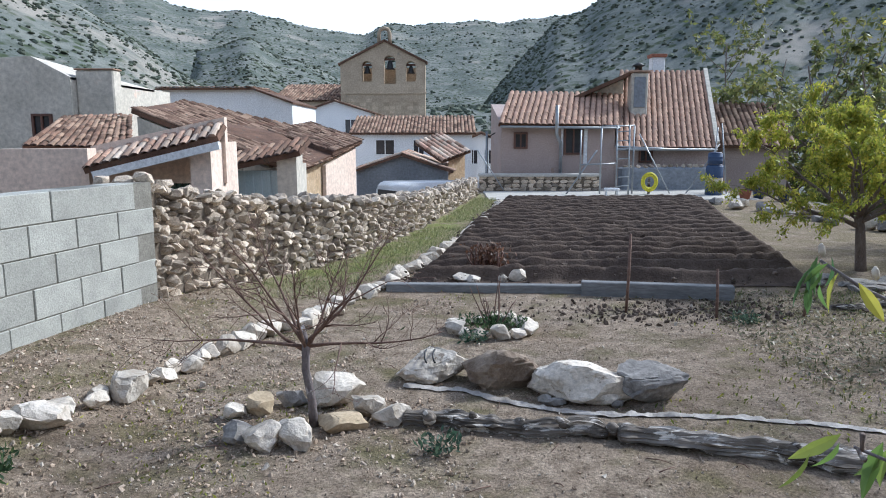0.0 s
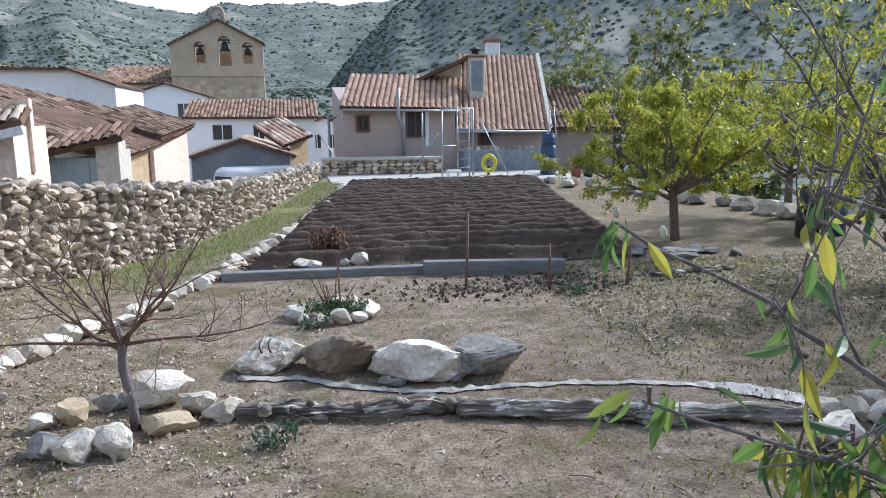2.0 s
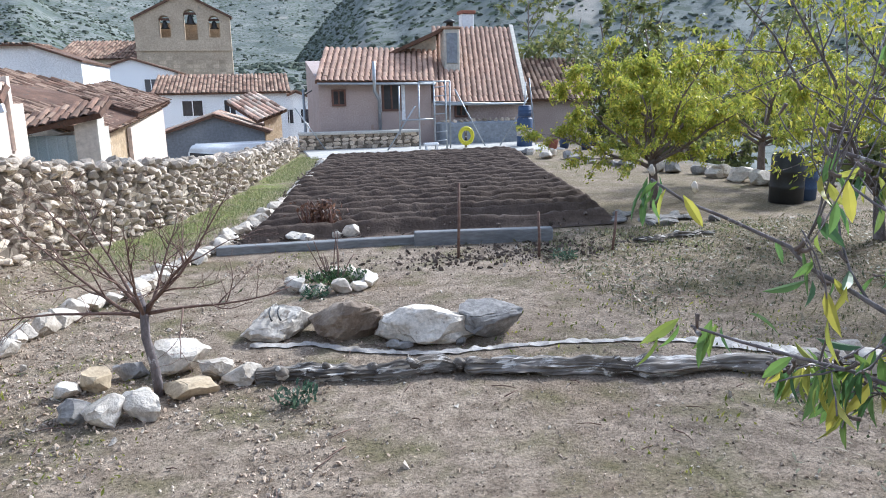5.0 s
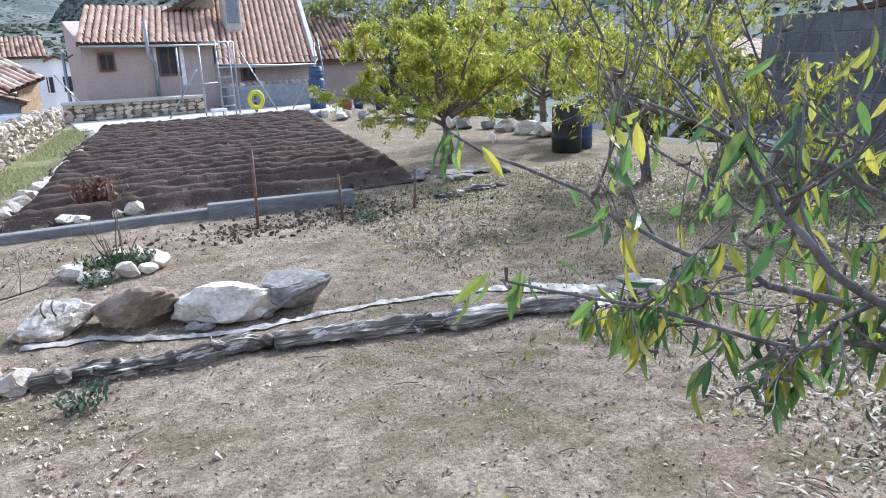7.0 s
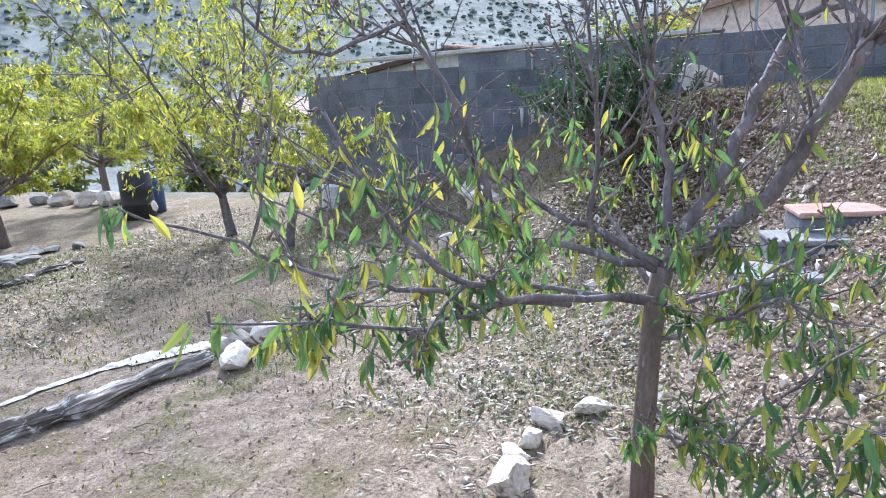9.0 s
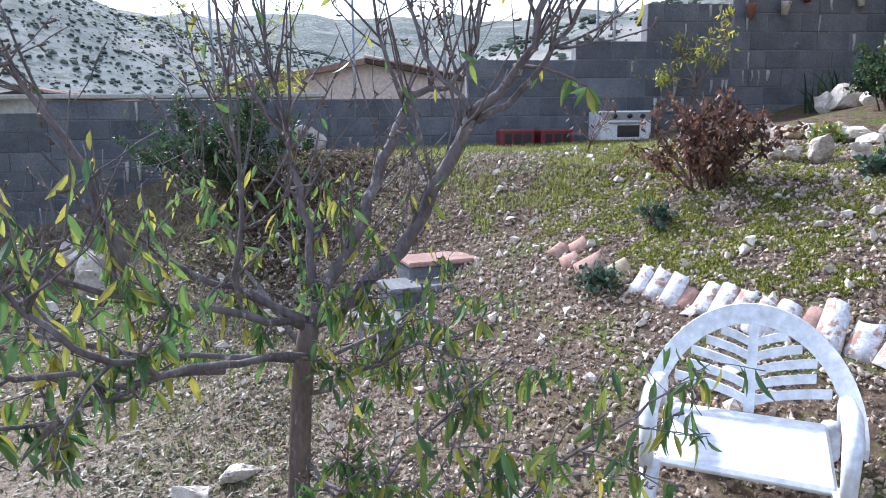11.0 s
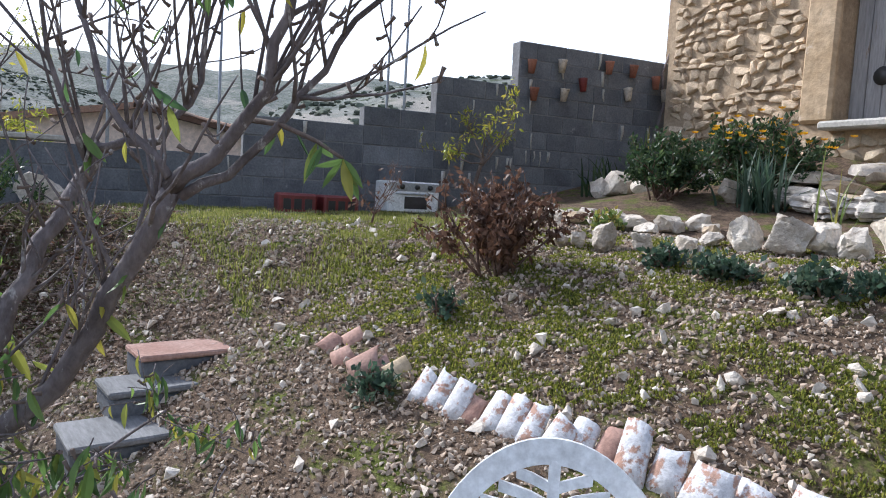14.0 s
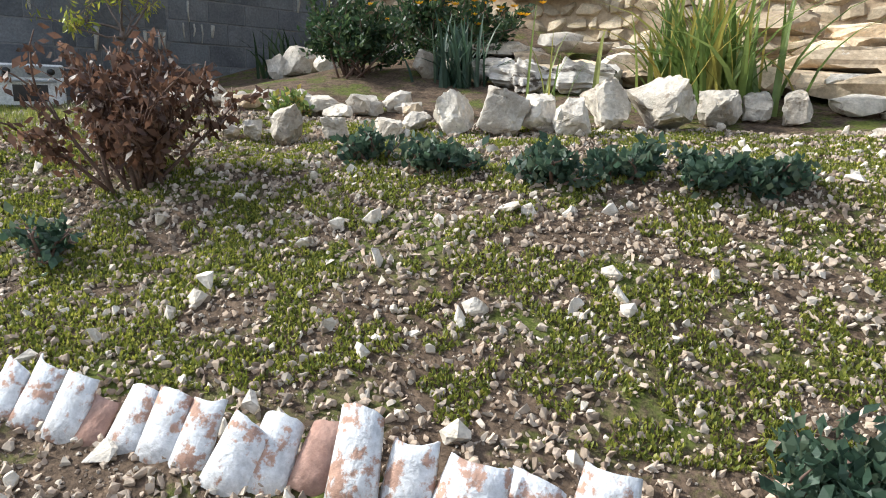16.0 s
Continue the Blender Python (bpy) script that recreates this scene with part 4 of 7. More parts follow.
# low wall, terrace and the end of the bed
terr = box("pavement_terrace", (1.0, 16.1, -0.3), (7.2, 19.48, 0.03), M_concrete, None, 0.02)
tagged(terr, "pale concrete strip in front of the house", "terrace", kind="structure")
lw = thing("wall_low", (0.9, 18.5, 0), "low rubble wall capped with concrete", "wall", kind="structure")
box("core", (0.03, 0.05, -0.2), (3.15, 0.35, 0.4), M_wallcore, lw, 0.0)
box("capping", (0.0, -0.04, 0.4), (3.2, 0.42, 0.47), M_concrete, lw, 0.01)
for k in range(15):
    for j in range(4):
        piece("stone", hulls[rng0.randrange(14)], pose(0.12 + 0.21 * k + rng0.uniform(-0.03, 0.03), 0.05, 0.07 + 0.1 * j, rng0.uniform(-10, 10), rng0.uniform(-8, 8), rng0.uniform(-10, 10)) @ Matrix.Diagonal((rng0.uniform(0.19, 0.26), 0.12, rng0.uniform(0.1, 0.13), 1)), lw)

# ---- trees, plants and stones: makers ----
def leaf_mesh(name, length, width, mat, bend=0.25, fold=0.25):
    """A lance-shaped leaf that hangs along -z, with a folded midrib."""
    vs, fs = [], []
    prof = ((0.0, 0.05), (0.25, 0.8), (0.5, 1.0), (0.78, 0.65), (1.0, 0.03))
    for k, w in prof:
        y = bend * length * k * k
        vs += [(-w * width / 2, y - fold * width * w, -k * length), (0, y, -k * length), (w * width / 2, y - fold * width * w, -k * length)]
    for i in range(4):
        a = 3 * i
        fs += [(a, a + 1, a + 4, a + 3), (a + 1, a + 2, a + 5, a + 4)]
    me = bpy.data.meshes.new(name)
    me.from_pydata(vs, [], fs)
    me.materials.append(mat)
    return me


class Leaves:
    """Collects leaves of a few shapes into one mesh."""
    def __init__(self, length, width, simple=True, bend=0.25):
        if simple:
            self.sv = [(0, 0, 0), (-width / 2, 0, -0.5 * length), (width / 2, 0, -0.5 * length), (0, bend * length * 0.5, -length)]
            self.sf = [(0, 1, 2), (1, 3, 2)]
        else:
            me = leaf_mesh("shape", length, width, None, bend)
            self.sv, self.sf = [tuple(v.co) for v in me.vertices], [tuple(p.vertices) for p in me.polygons]
            bpy.data.meshes.remove(me)
        self.ms = []

    def add(self, p, rx, ry, rz, s=1.0):
        self.ms.append(Matrix.LocRotScale(p, Euler((rx, ry, rz)), (s, s, s)))

    def make(self, name, mat, parent=None, label=""):
        if not self.ms:
            return None
        M = np.array([[list(r) for r in m] for m in self.ms])
        S = np.array([(*v, 1) for v in self.sv])
        V = np.einsum("nij,kj->nki", M, S)[:, :, :3].reshape(-1, 3)
        k = len(self.sv)
        F = [tuple(i * k + q for q in f) for i in range(len(self.ms)) for f in self.sf]
        ob = mesh(name, V.tolist(), F, mat, parent, label)
        return ob


def bent(rnd, p, d, length, n, wob, lift=0.0):
    """A wandering line of n steps from p along d."""
    pts = [Vector(p)]
    d = Vector(d).normalized()
    for _ in range(n):
        d = (d + Vector((rnd.gauss(0, wob), rnd.gauss(0, wob), rnd.gauss(0, wob) + lift))).normalized()
        pts.append(pts[-1] + d * length / n)
    return pts


def on_line(pts, f):
    k = min(int(f * (len(pts) - 1)), len(pts) - 2)
    g = f * (len(pts) - 1) - k
    return pts[k].lerp(pts[k + 1], g), (pts[k + 1] - pts[k]).normalized()


def grow(rnd, tubes, pts, r0, r1, twigs, level=0, spread=0.9, lift=0.12, count=6, ratio=0.5, seg=6, depth=2, wob=0.16):
    n = len(pts)
    tubes.add(pts, [lerp(r0, r1, (i / (n - 1)) ** 0.8) for i in range(n)], seg)
    length = sum((pts[i + 1] - pts[i]).length for i in range(n - 1))
    if level >= depth:
        twigs.append(pts)
        return
    for _ in range(count):
        f = rnd.uniform(0.25, 0.98)
        p, d = on_line(pts, f)
        side = Vector((rnd.gauss(0, 1), rnd.gauss(0, 1), rnd.gauss(0, 0.7) + lift * 3)).normalized()
        nd = (d * (1 - spread * 0.6) + side * spread).normalized()
        rr = lerp(r0, r1, f) * 0.6
        ln = length * ratio * rnd.uniform(0.55, 1.15) * (1.15 - 0.5 * f)
        grow(rnd, tubes, bent(rnd, p, nd, ln, 5 if level == 0 else 4, wob, lift), rr, max(rr * 0.3, 0.0011), twigs, level + 1, spread, lift, max(2, count - 2), ratio * 1.05, 4 if level else 5, depth, wob)


def leafy_tree(at, seed, height_m, trunk_h, crown_r, leaf, mat, n_leaves, label, bark=M_bark, r0=0.05, droop=0.6, flat=0.8, name="tree", category="tree", group="", limbs=7, twig_leaf=1.0):
    rnd = random.Random(seed)
    ob = thing(name, at, label, category, group)
    tb, twigs = Tubes(), []
    trunk = bent(rnd, (0, 0, -0.05), (rnd.uniform(-0.08, 0.08), rnd.uniform(-0.08, 0.08), 1), trunk_h + 0.05, 5, 0.05)
    tb.add(trunk, [r0 * (1.25 - 0.35 * i / 5) for i in range(6)], 8)
    tb.make("trunk", bark, ob)
    lb = Tubes()
    for k in range(limbs):
        a = 2 * math.pi * (k + rnd.uniform(-0.3, 0.3)) / limbs
        up = rnd.uniform(0.25, 1.5)
        d = Vector((math.cos(a), math.sin(a), up))
        ln = min(crown_r * 1.15, (height_m - trunk_h) * 1.1) * rnd.uniform(0.75, 1.1) * (1.0 if up < 1 else (height_m - trunk_h) / crown_r)
        grow(rnd, lb, bent(rnd, trunk[-1] - Vector((0, 0, rnd.uniform(0, 0.2) * trunk_h)), d, ln, 6, 0.12, 0.02), r0 * 0.55, r0 * 0.12, twigs, 0, 0.8, 0.06, 7, 0.5)
    tagged(lb.make("branchwork", bark, ob), kind="stuff")
    lv = Leaves(leaf[0], leaf[1])
    for _ in range(n_leaves):
        p, d = on_line(rnd.choice(twigs), rnd.random())
        lv.add(p + Vector((rnd.gauss(0, 0.025), rnd.gauss(0, 0.025), rnd.gauss(0, 0.025))), rnd.gauss(0, 1.2 - droop), rnd.gauss(0, 1.2 - droop), rnd.uniform(0, 6.28), rnd.uniform(0.6, 1.25))
    if n_leaves:
        tagged(lv.make("foliage", mat, ob), kind="stuff")
    return ob


def rock(name, at, size, mat, seed, rz=0, label="", category="rock", group="", sink=0.12, sub=3, tilt=0.0, cuts=9):
    me = rock_data(name, seed, size, mat, cuts, sub)
    ob = new(name, me)
    low = min(v.co.z for v in me.vertices)
    z = H(at[0], at[1]) if len(at) == 2 else at[2]
    ob.matrix_basis = pose(at[0], at[1], z - low * (1 - sink * 2), tilt, 0, rz)
    return tagged(ob, label, category, group)


# ---- the lower garden ----
rg = random.Random(21)
# border of white stones between the grass strip and the garden
line = [(-2.0, 2.75), (-1.92, 3.05), (-1.85, 3.22), (-1.8, 3.42), (-1.74, 3.6), (-1.67, 3.84), (-1.59, 4.08), (-1.52, 4.28), (-1.42, 4.72), (-1.27, 5.03), (-1.0, 5.41), (-0.8, 6.05), (-0.6, 6.6), (-0.4, 7.28), (-0.18, 8.0), (0.38, 10.2), (1.04, 13.7), (1.2, 15.3)]
d0 = 0.0
seglen = [math.dist(a, b) for a, b in zip(line, line[1:])]
k = 0
while d0 < sum(seglen) - 0.05:
    q, i = d0, 0
    while q > seglen[i]:
        q -= seglen[i]
        i += 1
    f = q / seglen[i]
    x, y = lerp(line[i][0], line[i + 1][0], f), lerp(line[i][1], line[i + 1][1], f)
    s = rg.uniform(0.1, 0.19) if y < 7 else rg.uniform(0.13, 0.24)
    rock("border_stone", (x + rg.uniform(-0.04, 0.04), y), (s * rg.uniform(1.0, 1.5), s, s * rg.uniform(0.55, 0.95)), M_white, 300 + k, rg.uniform(0, 180), "whitish limestone edging the grass strip", "stone", "border stones", 0.14, 2 if y > 6 else 3, cuts=12)
    d0 += s * rg.uniform(0.75, 1.25)
    k += 1

# ring of stones round the young tree, and the tree
ring = [(-1.06, 3.54, 0.13, M_white), (-0.97, 3.25, 0.15, M_greyrock), (-0.82, 3.16, 0.18, M_white), (-0.66, 3.19, 0.18, M_white), (-0.47, 3.4, 0.24, M_yellowrock), (-0.36, 3.56, 0.19, M_white), (-0.55, 3.74, 0.29, M_white), (-0.79, 3.7, 0.15, M_greyrock), (-0.94, 3.58, 0.18, M_yellowrock), (-0.23, 3.47, 0.16, M_white)]
for i, (x, y, s, m) in enumerate(ring):
    rock("ring_stone", (x, y), (s * 1.08, s * (0.7 if i == 6 else 0.85), s * (0.4 if i == 4 else 0.68)), m, 400 + i, rg.uniform(-30, 30) if i != 6 else 0, "limestone set in a ring round a young tree" if m is M_white else "darker stone set in a ring round a young tree", "stone", "tree ring stones")
rt = random.Random(8)
yt = thing("young_fruit_tree", (-0.62, 3.42, H(-0.62, 3.42)), "bare young fruit tree with thin reddish twigs", "tree")
tb, twigs = Tubes(), []
tr = [Vector(p) for p in ((0.0, 0, -0.05), (-0.01, 0, 0.15), (-0.035, 0, 0.3), (-0.03, 0.0, 0.44), (-0.05, 0, 0.52))]
tb.add(tr, [0.026, 0.022, 0.021, 0.02, 0.017], 8)
tb.make("trunk", M_paledbark, yt)
lb = Tubes()
for dx, dy, dz, ln in ((-1, 0.1, 0.55, 0.75), (-0.7, -0.3, 0.9, 0.7), (-0.45, 0.4, 0.7, 0.7), (0.75, 0.1, 0.75, 0.72), (0.5, -0.3, 0.8, 0.6), (1, 0.2, 0.25, 0.7), (-1, -0.2, 0.15, 0.75), (0.3, 0.5, 1.2, 0.55), (-0.1, -0.4, 0.7, 0.5)):
    grow(rt, lb, bent(rt, tr[3] + Vector((0, 0, rt.uniform(-0.08, 0.06))), (dx, dy, dz), ln, 6, 0.09, 0.02), 0.011, 0.002, twigs, 0, 0.7, 0.05, 8, 0.5, 5, 2, 0.15)
lb.make("branchwork", M_twig, yt, "thin reddish twigs")

# four boulders on the sheet edge
def strap(parent, x, h, w):
    for dx in (-0.02, 0.03):
        t = Tubes()
        t.add([(x + dx + 0.012 * math.sin(a * 2), w * math.cos(a), h * 0.48 + h * 0.56 * math.sin(a)) for a in [math.pi * k / 12 for k in range(13)]], [0.006] * 13, 5)
        t.make("band", M_black, parent)


b1 = rock("boulder", (-0.01, 4.16), (0.42, 0.27, 0.19), M_white, 501, 2, "pale rounded boulder with a dark band round it", "rock", "row of boulders", 0.12, 4)
strap(b1, -0.04, 0.085, 0.115)
rock("boulder", (0.37, 4.03), (0.5, 0.32, 0.27), M_brownrock, 533, -6, "dark brown weathered boulder", "rock", "row of boulders", 0.2, 4)
rock("boulder", (0.77, 3.86), (0.54, 0.32, 0.27), M_white, 507, -4, "large pale limestone boulder with a grey face", "rock", "row of boulders", 0.12, 4)
rock("boulder", (1.18, 3.79), (0.44, 0.32, 0.24), M_greyrock, 511, 12, "angular dark grey boulder on the sheet", "rock", "row of boulders", 0.12, 4, cuts=14)
for i, (x, y) in enumerate(((0.6, 3.72), (0.66, 3.7), (0.98, 3.68))):
    rock("cobble", (x, y), (0.09, 0.06, 0.05), M_greyrock, 520 + i, 30 * i, "small grey cobble wedged beside a boulder", "stone")

# crumpled edge of a plastic sheet
sh_v, sh_f = [], []
path = [(-0.2, 3.98), (0.12, 3.92), (0.42, 3.72), (0.62, 3.62), (0.92, 3.54), (1.2, 3.56), (1.6, 3.5), (2.0, 3.42), (2.3, 3.3), (2.55, 3.12), (2.72, 2.98)]
pp = [Vector((*q, 0)) for q in path]
NS = 160
for i in range(NS + 1):
    p, d = on_line(pp, min(i / NS, 0.9999))
    side = Vector((-d.y, d.x, 0))
    w = 0.02 + 0.035 * abs(noise.noise((i * 0.13, 0, 0))) + (0.05 if i > 130 else 0)
    for j in range(5):
        q = p + side * (j / 4 - 0.5) * 2 * w
        sh_v.append((q.x, q.y, H(q.x, q.y) + 0.006 + 0.028 * max(0, noise.noise((i * 0.35, j * 0.9, 4)) + 0.25) * (1 if 0 < j < 4 else 0.3)))
for i in range(NS):
    for j in range(4):
        a = i * 5 + j
        sh_f.append((a, a + 1, a + 6, a + 5))
tagged(mesh("plastic_sheet", sh_v, sh_f, M_sheet, smooth=True), "crumpled edge of whitish plastic sheet half buried in earth", "plastic sheet")


def gnarled_log(name, a, b, r, mat, seed, label, knots=3, squash=0.75):
    rnd = random.Random(seed)
    a, b = Vector(a), Vector(b)
    n, seg = 110, 36
    vs, fs = [], []
    d = (b - a).normalized()
    side = Vector((-d.y, d.x, 0))
    for i in range(n + 1):
        f = i / n
        c = a.lerp(b, f) + side * (0.07 * noise.noise((f * 3 + seed, 0, 0)) + 0.03 * noise.noise((f * 9 + seed, 3, 0)))
        g = H(c.x, c.y)
        rr = r * (0.72 + 0.5 * noise.noise((f * 6 + seed, 2, 0)) + 0.35 * noise.noise((f * 17 + seed, 5, 0)) + 0.2 * math.sin(f * math.pi))
        if i in (0, n):
            rr *= 0.55
        for k in range(seg):
            an = 2 * math.pi * k / seg
            q = rr * (1 + 0.34 * noise.noise((f * 7, math.cos(an) * 2.4, math.sin(an) * 2.4 + seed)) + 0.42 * noise.noise((f * 2.5, math.cos(an) * 6, math.sin(an) * 6 + seed)) + 0.12 * noise.noise((f * 25, math.cos(an) * 3, math.sin(an) * 3)))
            vs.append((c.x + side.x * math.cos(an) * q, c.y + side.y * math.cos(an) * q, g + r * squash * 0.8 + math.sin(an) * q * squash))
    for i in range(n):
        for k in range(seg):
            p, q = i * seg + k, i * seg + (k + 1) % seg
            fs.append((p, q, q + seg, p + seg))
    fs += [tuple(range(seg))[::-1], tuple(n * seg + k for k in range(seg))]
    ob = tagged(mesh(name, vs, fs, mat, smooth=True), label, "log")
    ob.data.set_sharp_from_angle(angle=radians(24))
    for k in range(knots):
        f = (k + 0.6) / (knots + 0.3)
        c = a.lerp(b, f)
        t = Tubes()
        h = H(c.x, c.y)
        lean = rnd.uniform(-0.05, 0.05)
        t.add([(c.x, c.y, h + r * 0.7), (c.x + lean * 0.4, c.y - 0.02, h + r * 1.2), (c.x + lean, c.y - 0.035, h + r * rnd.uniform(1.45, 1.9))], [r * 0.75, r * 0.5, r * 0.22], 8)
        t.make("knot", M_darkwood, ob)
    return ob


gnarled_log("fallen_log", (-0.17, 3.44, 0), (1.02, 3.27, 0), 0.055, M_darkwood, 3, "silvery gnarled log with broken branch stubs", 5)
gnarled_log("split_log", (0.88, 3.26, 0), (2.48, 2.78, 0), 0.06, M_darkwood, 9, "dark split log lying along the path edge", 1, 0.8)
gnarled_log("split_branch", (1.05, 3.34, 0), (2.4, 2.92, 0), 0.027, M_drywood, 12, "weathered grey branch beside the split log", 0, 0.8)

# planks at the head of the bed
for a, b, h, lab in (((-0.52, 6.6), (1.33, 6.5), 0.075, "grey weathered plank on edge along the bed"), ((1.3, 6.42), (2.62, 6.2), 0.13, "thick grey plank with dark stains along the bed")):
    ln = math.dist(a, b)
    pl = box("plank", (0, -0.05, -0.02), (ln, 0.05, h), M_plank, None, 0.008, m=None)
    pl.matrix_basis = pose(a[0], a[1], 0, 0, 0, math.degrees(math.atan2(b[1] - a[1], b[0] - a[0])))
    tagged(pl, lab, "plank", "bed edging planks")
for x, y, h, tilt in ((1.55, 5.76, 0.66, 1), (2.23, 5.57, 0.4, -1), (2.95, 5.6, 0.36, 3)):
    t = Tubes()
    t.add([(0, 0, -0.05), (0.004, 0, h * 0.5), (0.0, 0.004, h)], [0.013, 0.012, 0.011], 6)
    tagged(t.make("wooden_stake", M_twig), "thin brown wooden stake driven into the ground", "stake", "stakes").matrix_basis = pose(x, y, 0, tilt, tilt, 0)

# small planted ring with bare stems
for i in range(13):
    a = 2 * math.pi * i / 13
    s = rg.uniform(0.09, 0.16)
    rock("ring_stone", (0.4 + 0.29 * math.cos(a), 5.2 + 0.24 * math.sin(a)), (s * 1.3, s, s * 0.75), M_white, 540 + i, rg.uniform(0, 180), "small pale stone in a planting ring", "stone", "planting ring stones", sub=2)
t = Tubes()
for i in range(9):
    a = rg.uniform(0, 6.28)
    t.add(bent(rg, (0.42 + 0.05 * math.cos(a), 5.2 + 0.05 * math.sin(a), 0), (math.cos(a) * 0.4, 0.1, 1), rg.uniform(0.2, 0.42), 5, 0.1), [0.006, 0.005, 0.005, 0.004, 0.004, 0.003], 5)
shrub = tagged(t.make("bare_shrub", M_twig), "bare shrub stems in a ring of stones", "shrub")
lv = Leaves(0.045, 0.014)
for i in range(420):
    a, q = rg.uniform(0, 6.28), rg.uniform(0, 0.2) ** 0.8
    lv.add(Vector((0.4 + q * math.cos(a), 5.2 + q * math.sin(a) * 0.8, rg.uniform(0.02, 0.09))), math.pi + rg.gauss(0, 0.6), rg.gauss(0, 0.6), rg.uniform(0, 6))
lv.make("foliage", L_dark, shrub)

# dry brown plant stump with stones at the corner of the bed
st = thing("dry_plant", (0.5, 7.25, 0.03), "dead brown plant stems at the edge of the bed", "plant")
t = Tubes()
for i in range(26):
    p = (rg.uniform(-0.16, 0.16), rg.uniform(-0.12, 0.12), 0)
    t.add(bent(rg, p, (rg.gauss(0, 0.25), rg.gauss(0, 0.25), 1), rg.uniform(0.14, 0.36), 4, 0.14), [0.014, 0.012, 0.011, 0.009, 0.006], 5)
tagged(t.make("stalk_cluster", M_brownwood, st), kind="stuff")
lv = Leaves(0.07, 0.035)
for i in range(260):
    lv.add(Vector((rg.gauss(0, 0.11), rg.gauss(0, 0.08), rg.uniform(0.03, 0.34))), rg.gauss(0, 0.8), rg.gauss(0, 0.8), rg.uniform(0, 6.28), rg.uniform(0.5, 1.1))
tagged(lv.make("leaves", L_brown, st), kind="stuff")
for i, (x, y, s) in enumerate(((0.2, 6.95, 0.16), (0.33, 6.9, 0.12), (0.75, 7.0, 0.2), (0.62, 6.92, 0.12), (0.02, 7.0, 0.13))):
    rock("stone", (x, y), (s * 1.3, s, s * 0.8), M_white, 560 + i, 40 * i, "whitish stone beside dead stems", "stone", sub=2)

# sticks and stones at the far corner of the bed
for i in range(16):
    f = i / 15
    x, y = lerp(3.65, 4.55, f) + rg.uniform(-0.15, 0.15), lerp(6.9, 6.6, f) + rg.uniform(-0.2, 0.35)
    rock("flat_stone", (x, y), (rg.uniform(0.16, 0.3), rg.uniform(0.1, 0.2), rg.uniform(0.05, 0.09)), M_greyrock, 580 + i, rg.uniform(0, 180), "flat grey stone by the corner of the bed", "stone", "flat stones", sub=2)
gnarled_log("thin_branch", (3.3, 5.85, 0), (4.25, 5.95, 0), 0.035, M_darkwood, 30, "dark branch lying on the ground", 0)
for i in range(26):
    f = i / 25
    x, y = lerp(5.9, 7.4, f ** 1.3) + rg.uniform(-0.2, 0.2), lerp(15.2, 8.4, f) + rg.uniform(-0.2, 0.2)
    s = rg.uniform(0.16, 0.36)
    rock("edge_stone", (x, y), (s * 1.2, s, s * 0.75), M_white if rg.random() < 0.5 else M_greyrock, 610 + i, rg.uniform(0, 180), "rough stone along the far garden edge", "stone", "garden edge stones", sub=2)

# trees of the lower garden
leafy_tree((4.55, 7.55, 0), 31, 1.95, 0.6, 1.12, (0.05, 0.018), L_yellow, 34000, "small fruit tree with dense yellow-green autumn leaves", M_bark, 0.05, 0.5, limbs=11)
leafy_tree((7.1, 8.9, 0), 33, 2.5, 0.7, 1.3, (0.064, 0.021), L_yellow, 18000, "fruit tree turning yellow beside the garden edge", M_bark, 0.05, 0.5, limbs=9)
leafy_tree((5.45, 5.15, 0), 32, 2.9, 0.5, 1.25, (0.07, 0.02), L_yellow, 7500, "thin fruit tree with sparse yellowing leaves and grey twigs", M_paledbark, 0.045, 0.6, limbs=9)
leafy_tree((5.1, 4.15, 0), 35, 2.6, 0.6, 1.0, (0.075, 0.02), L_yellow, 3800, "thin fruit tree with sparse yellowing leaves and grey twigs", M_paledbark, 0.038, 0.6, limbs=7)
for i, (x, y, h, n) in enumerate(((9.8, 25.5, 7.0, 6000), (12.2, 23.5, 8.5, 8000), (15.5, 24, 9.0, 8000), (13.5, 30, 9, 6000), (18, 20, 8, 2600), (11.5, 17.5, 5.0, 2600), (15, 14.5, 6.0, 2200), (10.5, 9.5, 4.0, 2200))):
    leafy_tree((x, y, H(x, y)), 40 + i, h, h * 0.28, h * 0.42, (0.24, 0.1), L_olive, n, "tall tree with dark twisted limbs and thin olive foliage", M_bark, 0.16, 0.3, limbs=9, group="trees behind the house")

# frames, ladder, hose and drums by the terrace
sc = thing("pipe_frame", (3.85, 17.5, 0), "galvanised pipe frame standing on the terrace", "pipe frame")
for pts in ([(0, 0, 0), (0, 0, 1.68)], [(0, 0, 1.68), (0.8, 0, 1.7)], [(0.8, 0, 0), (0.8, 0, 1.7)], [(-0.5, 0, 0.4), (-0.5, 0, 1.6)], [(-0.5, 0, 0.75), (0.4, 0, 0.78)], [(0.4, 0, 0.78), (0.4, 0, 1.25)], [(0.35, 0, 1.2), (1.9, 0, 1.12)], [(-0.85, 0, 0.0), (-0.1, 0, 1.1)]):
    t = Tubes()
    t.add(pts, [0.02, 0.02], 6)
    t.make("pipe", M_galv, sc)
ld = thing("ladder", (4.36, 17.35, 0.03), "metal ladder leaning upright on the terrace", "ladder")
for x in (-0.14, 0.16):
    t = Tubes()
    t.add([(x, 0, 0), (x, 0.1, 1.68)], [0.02, 0.02], 6)
    t.make("rail", M_galv, ld)
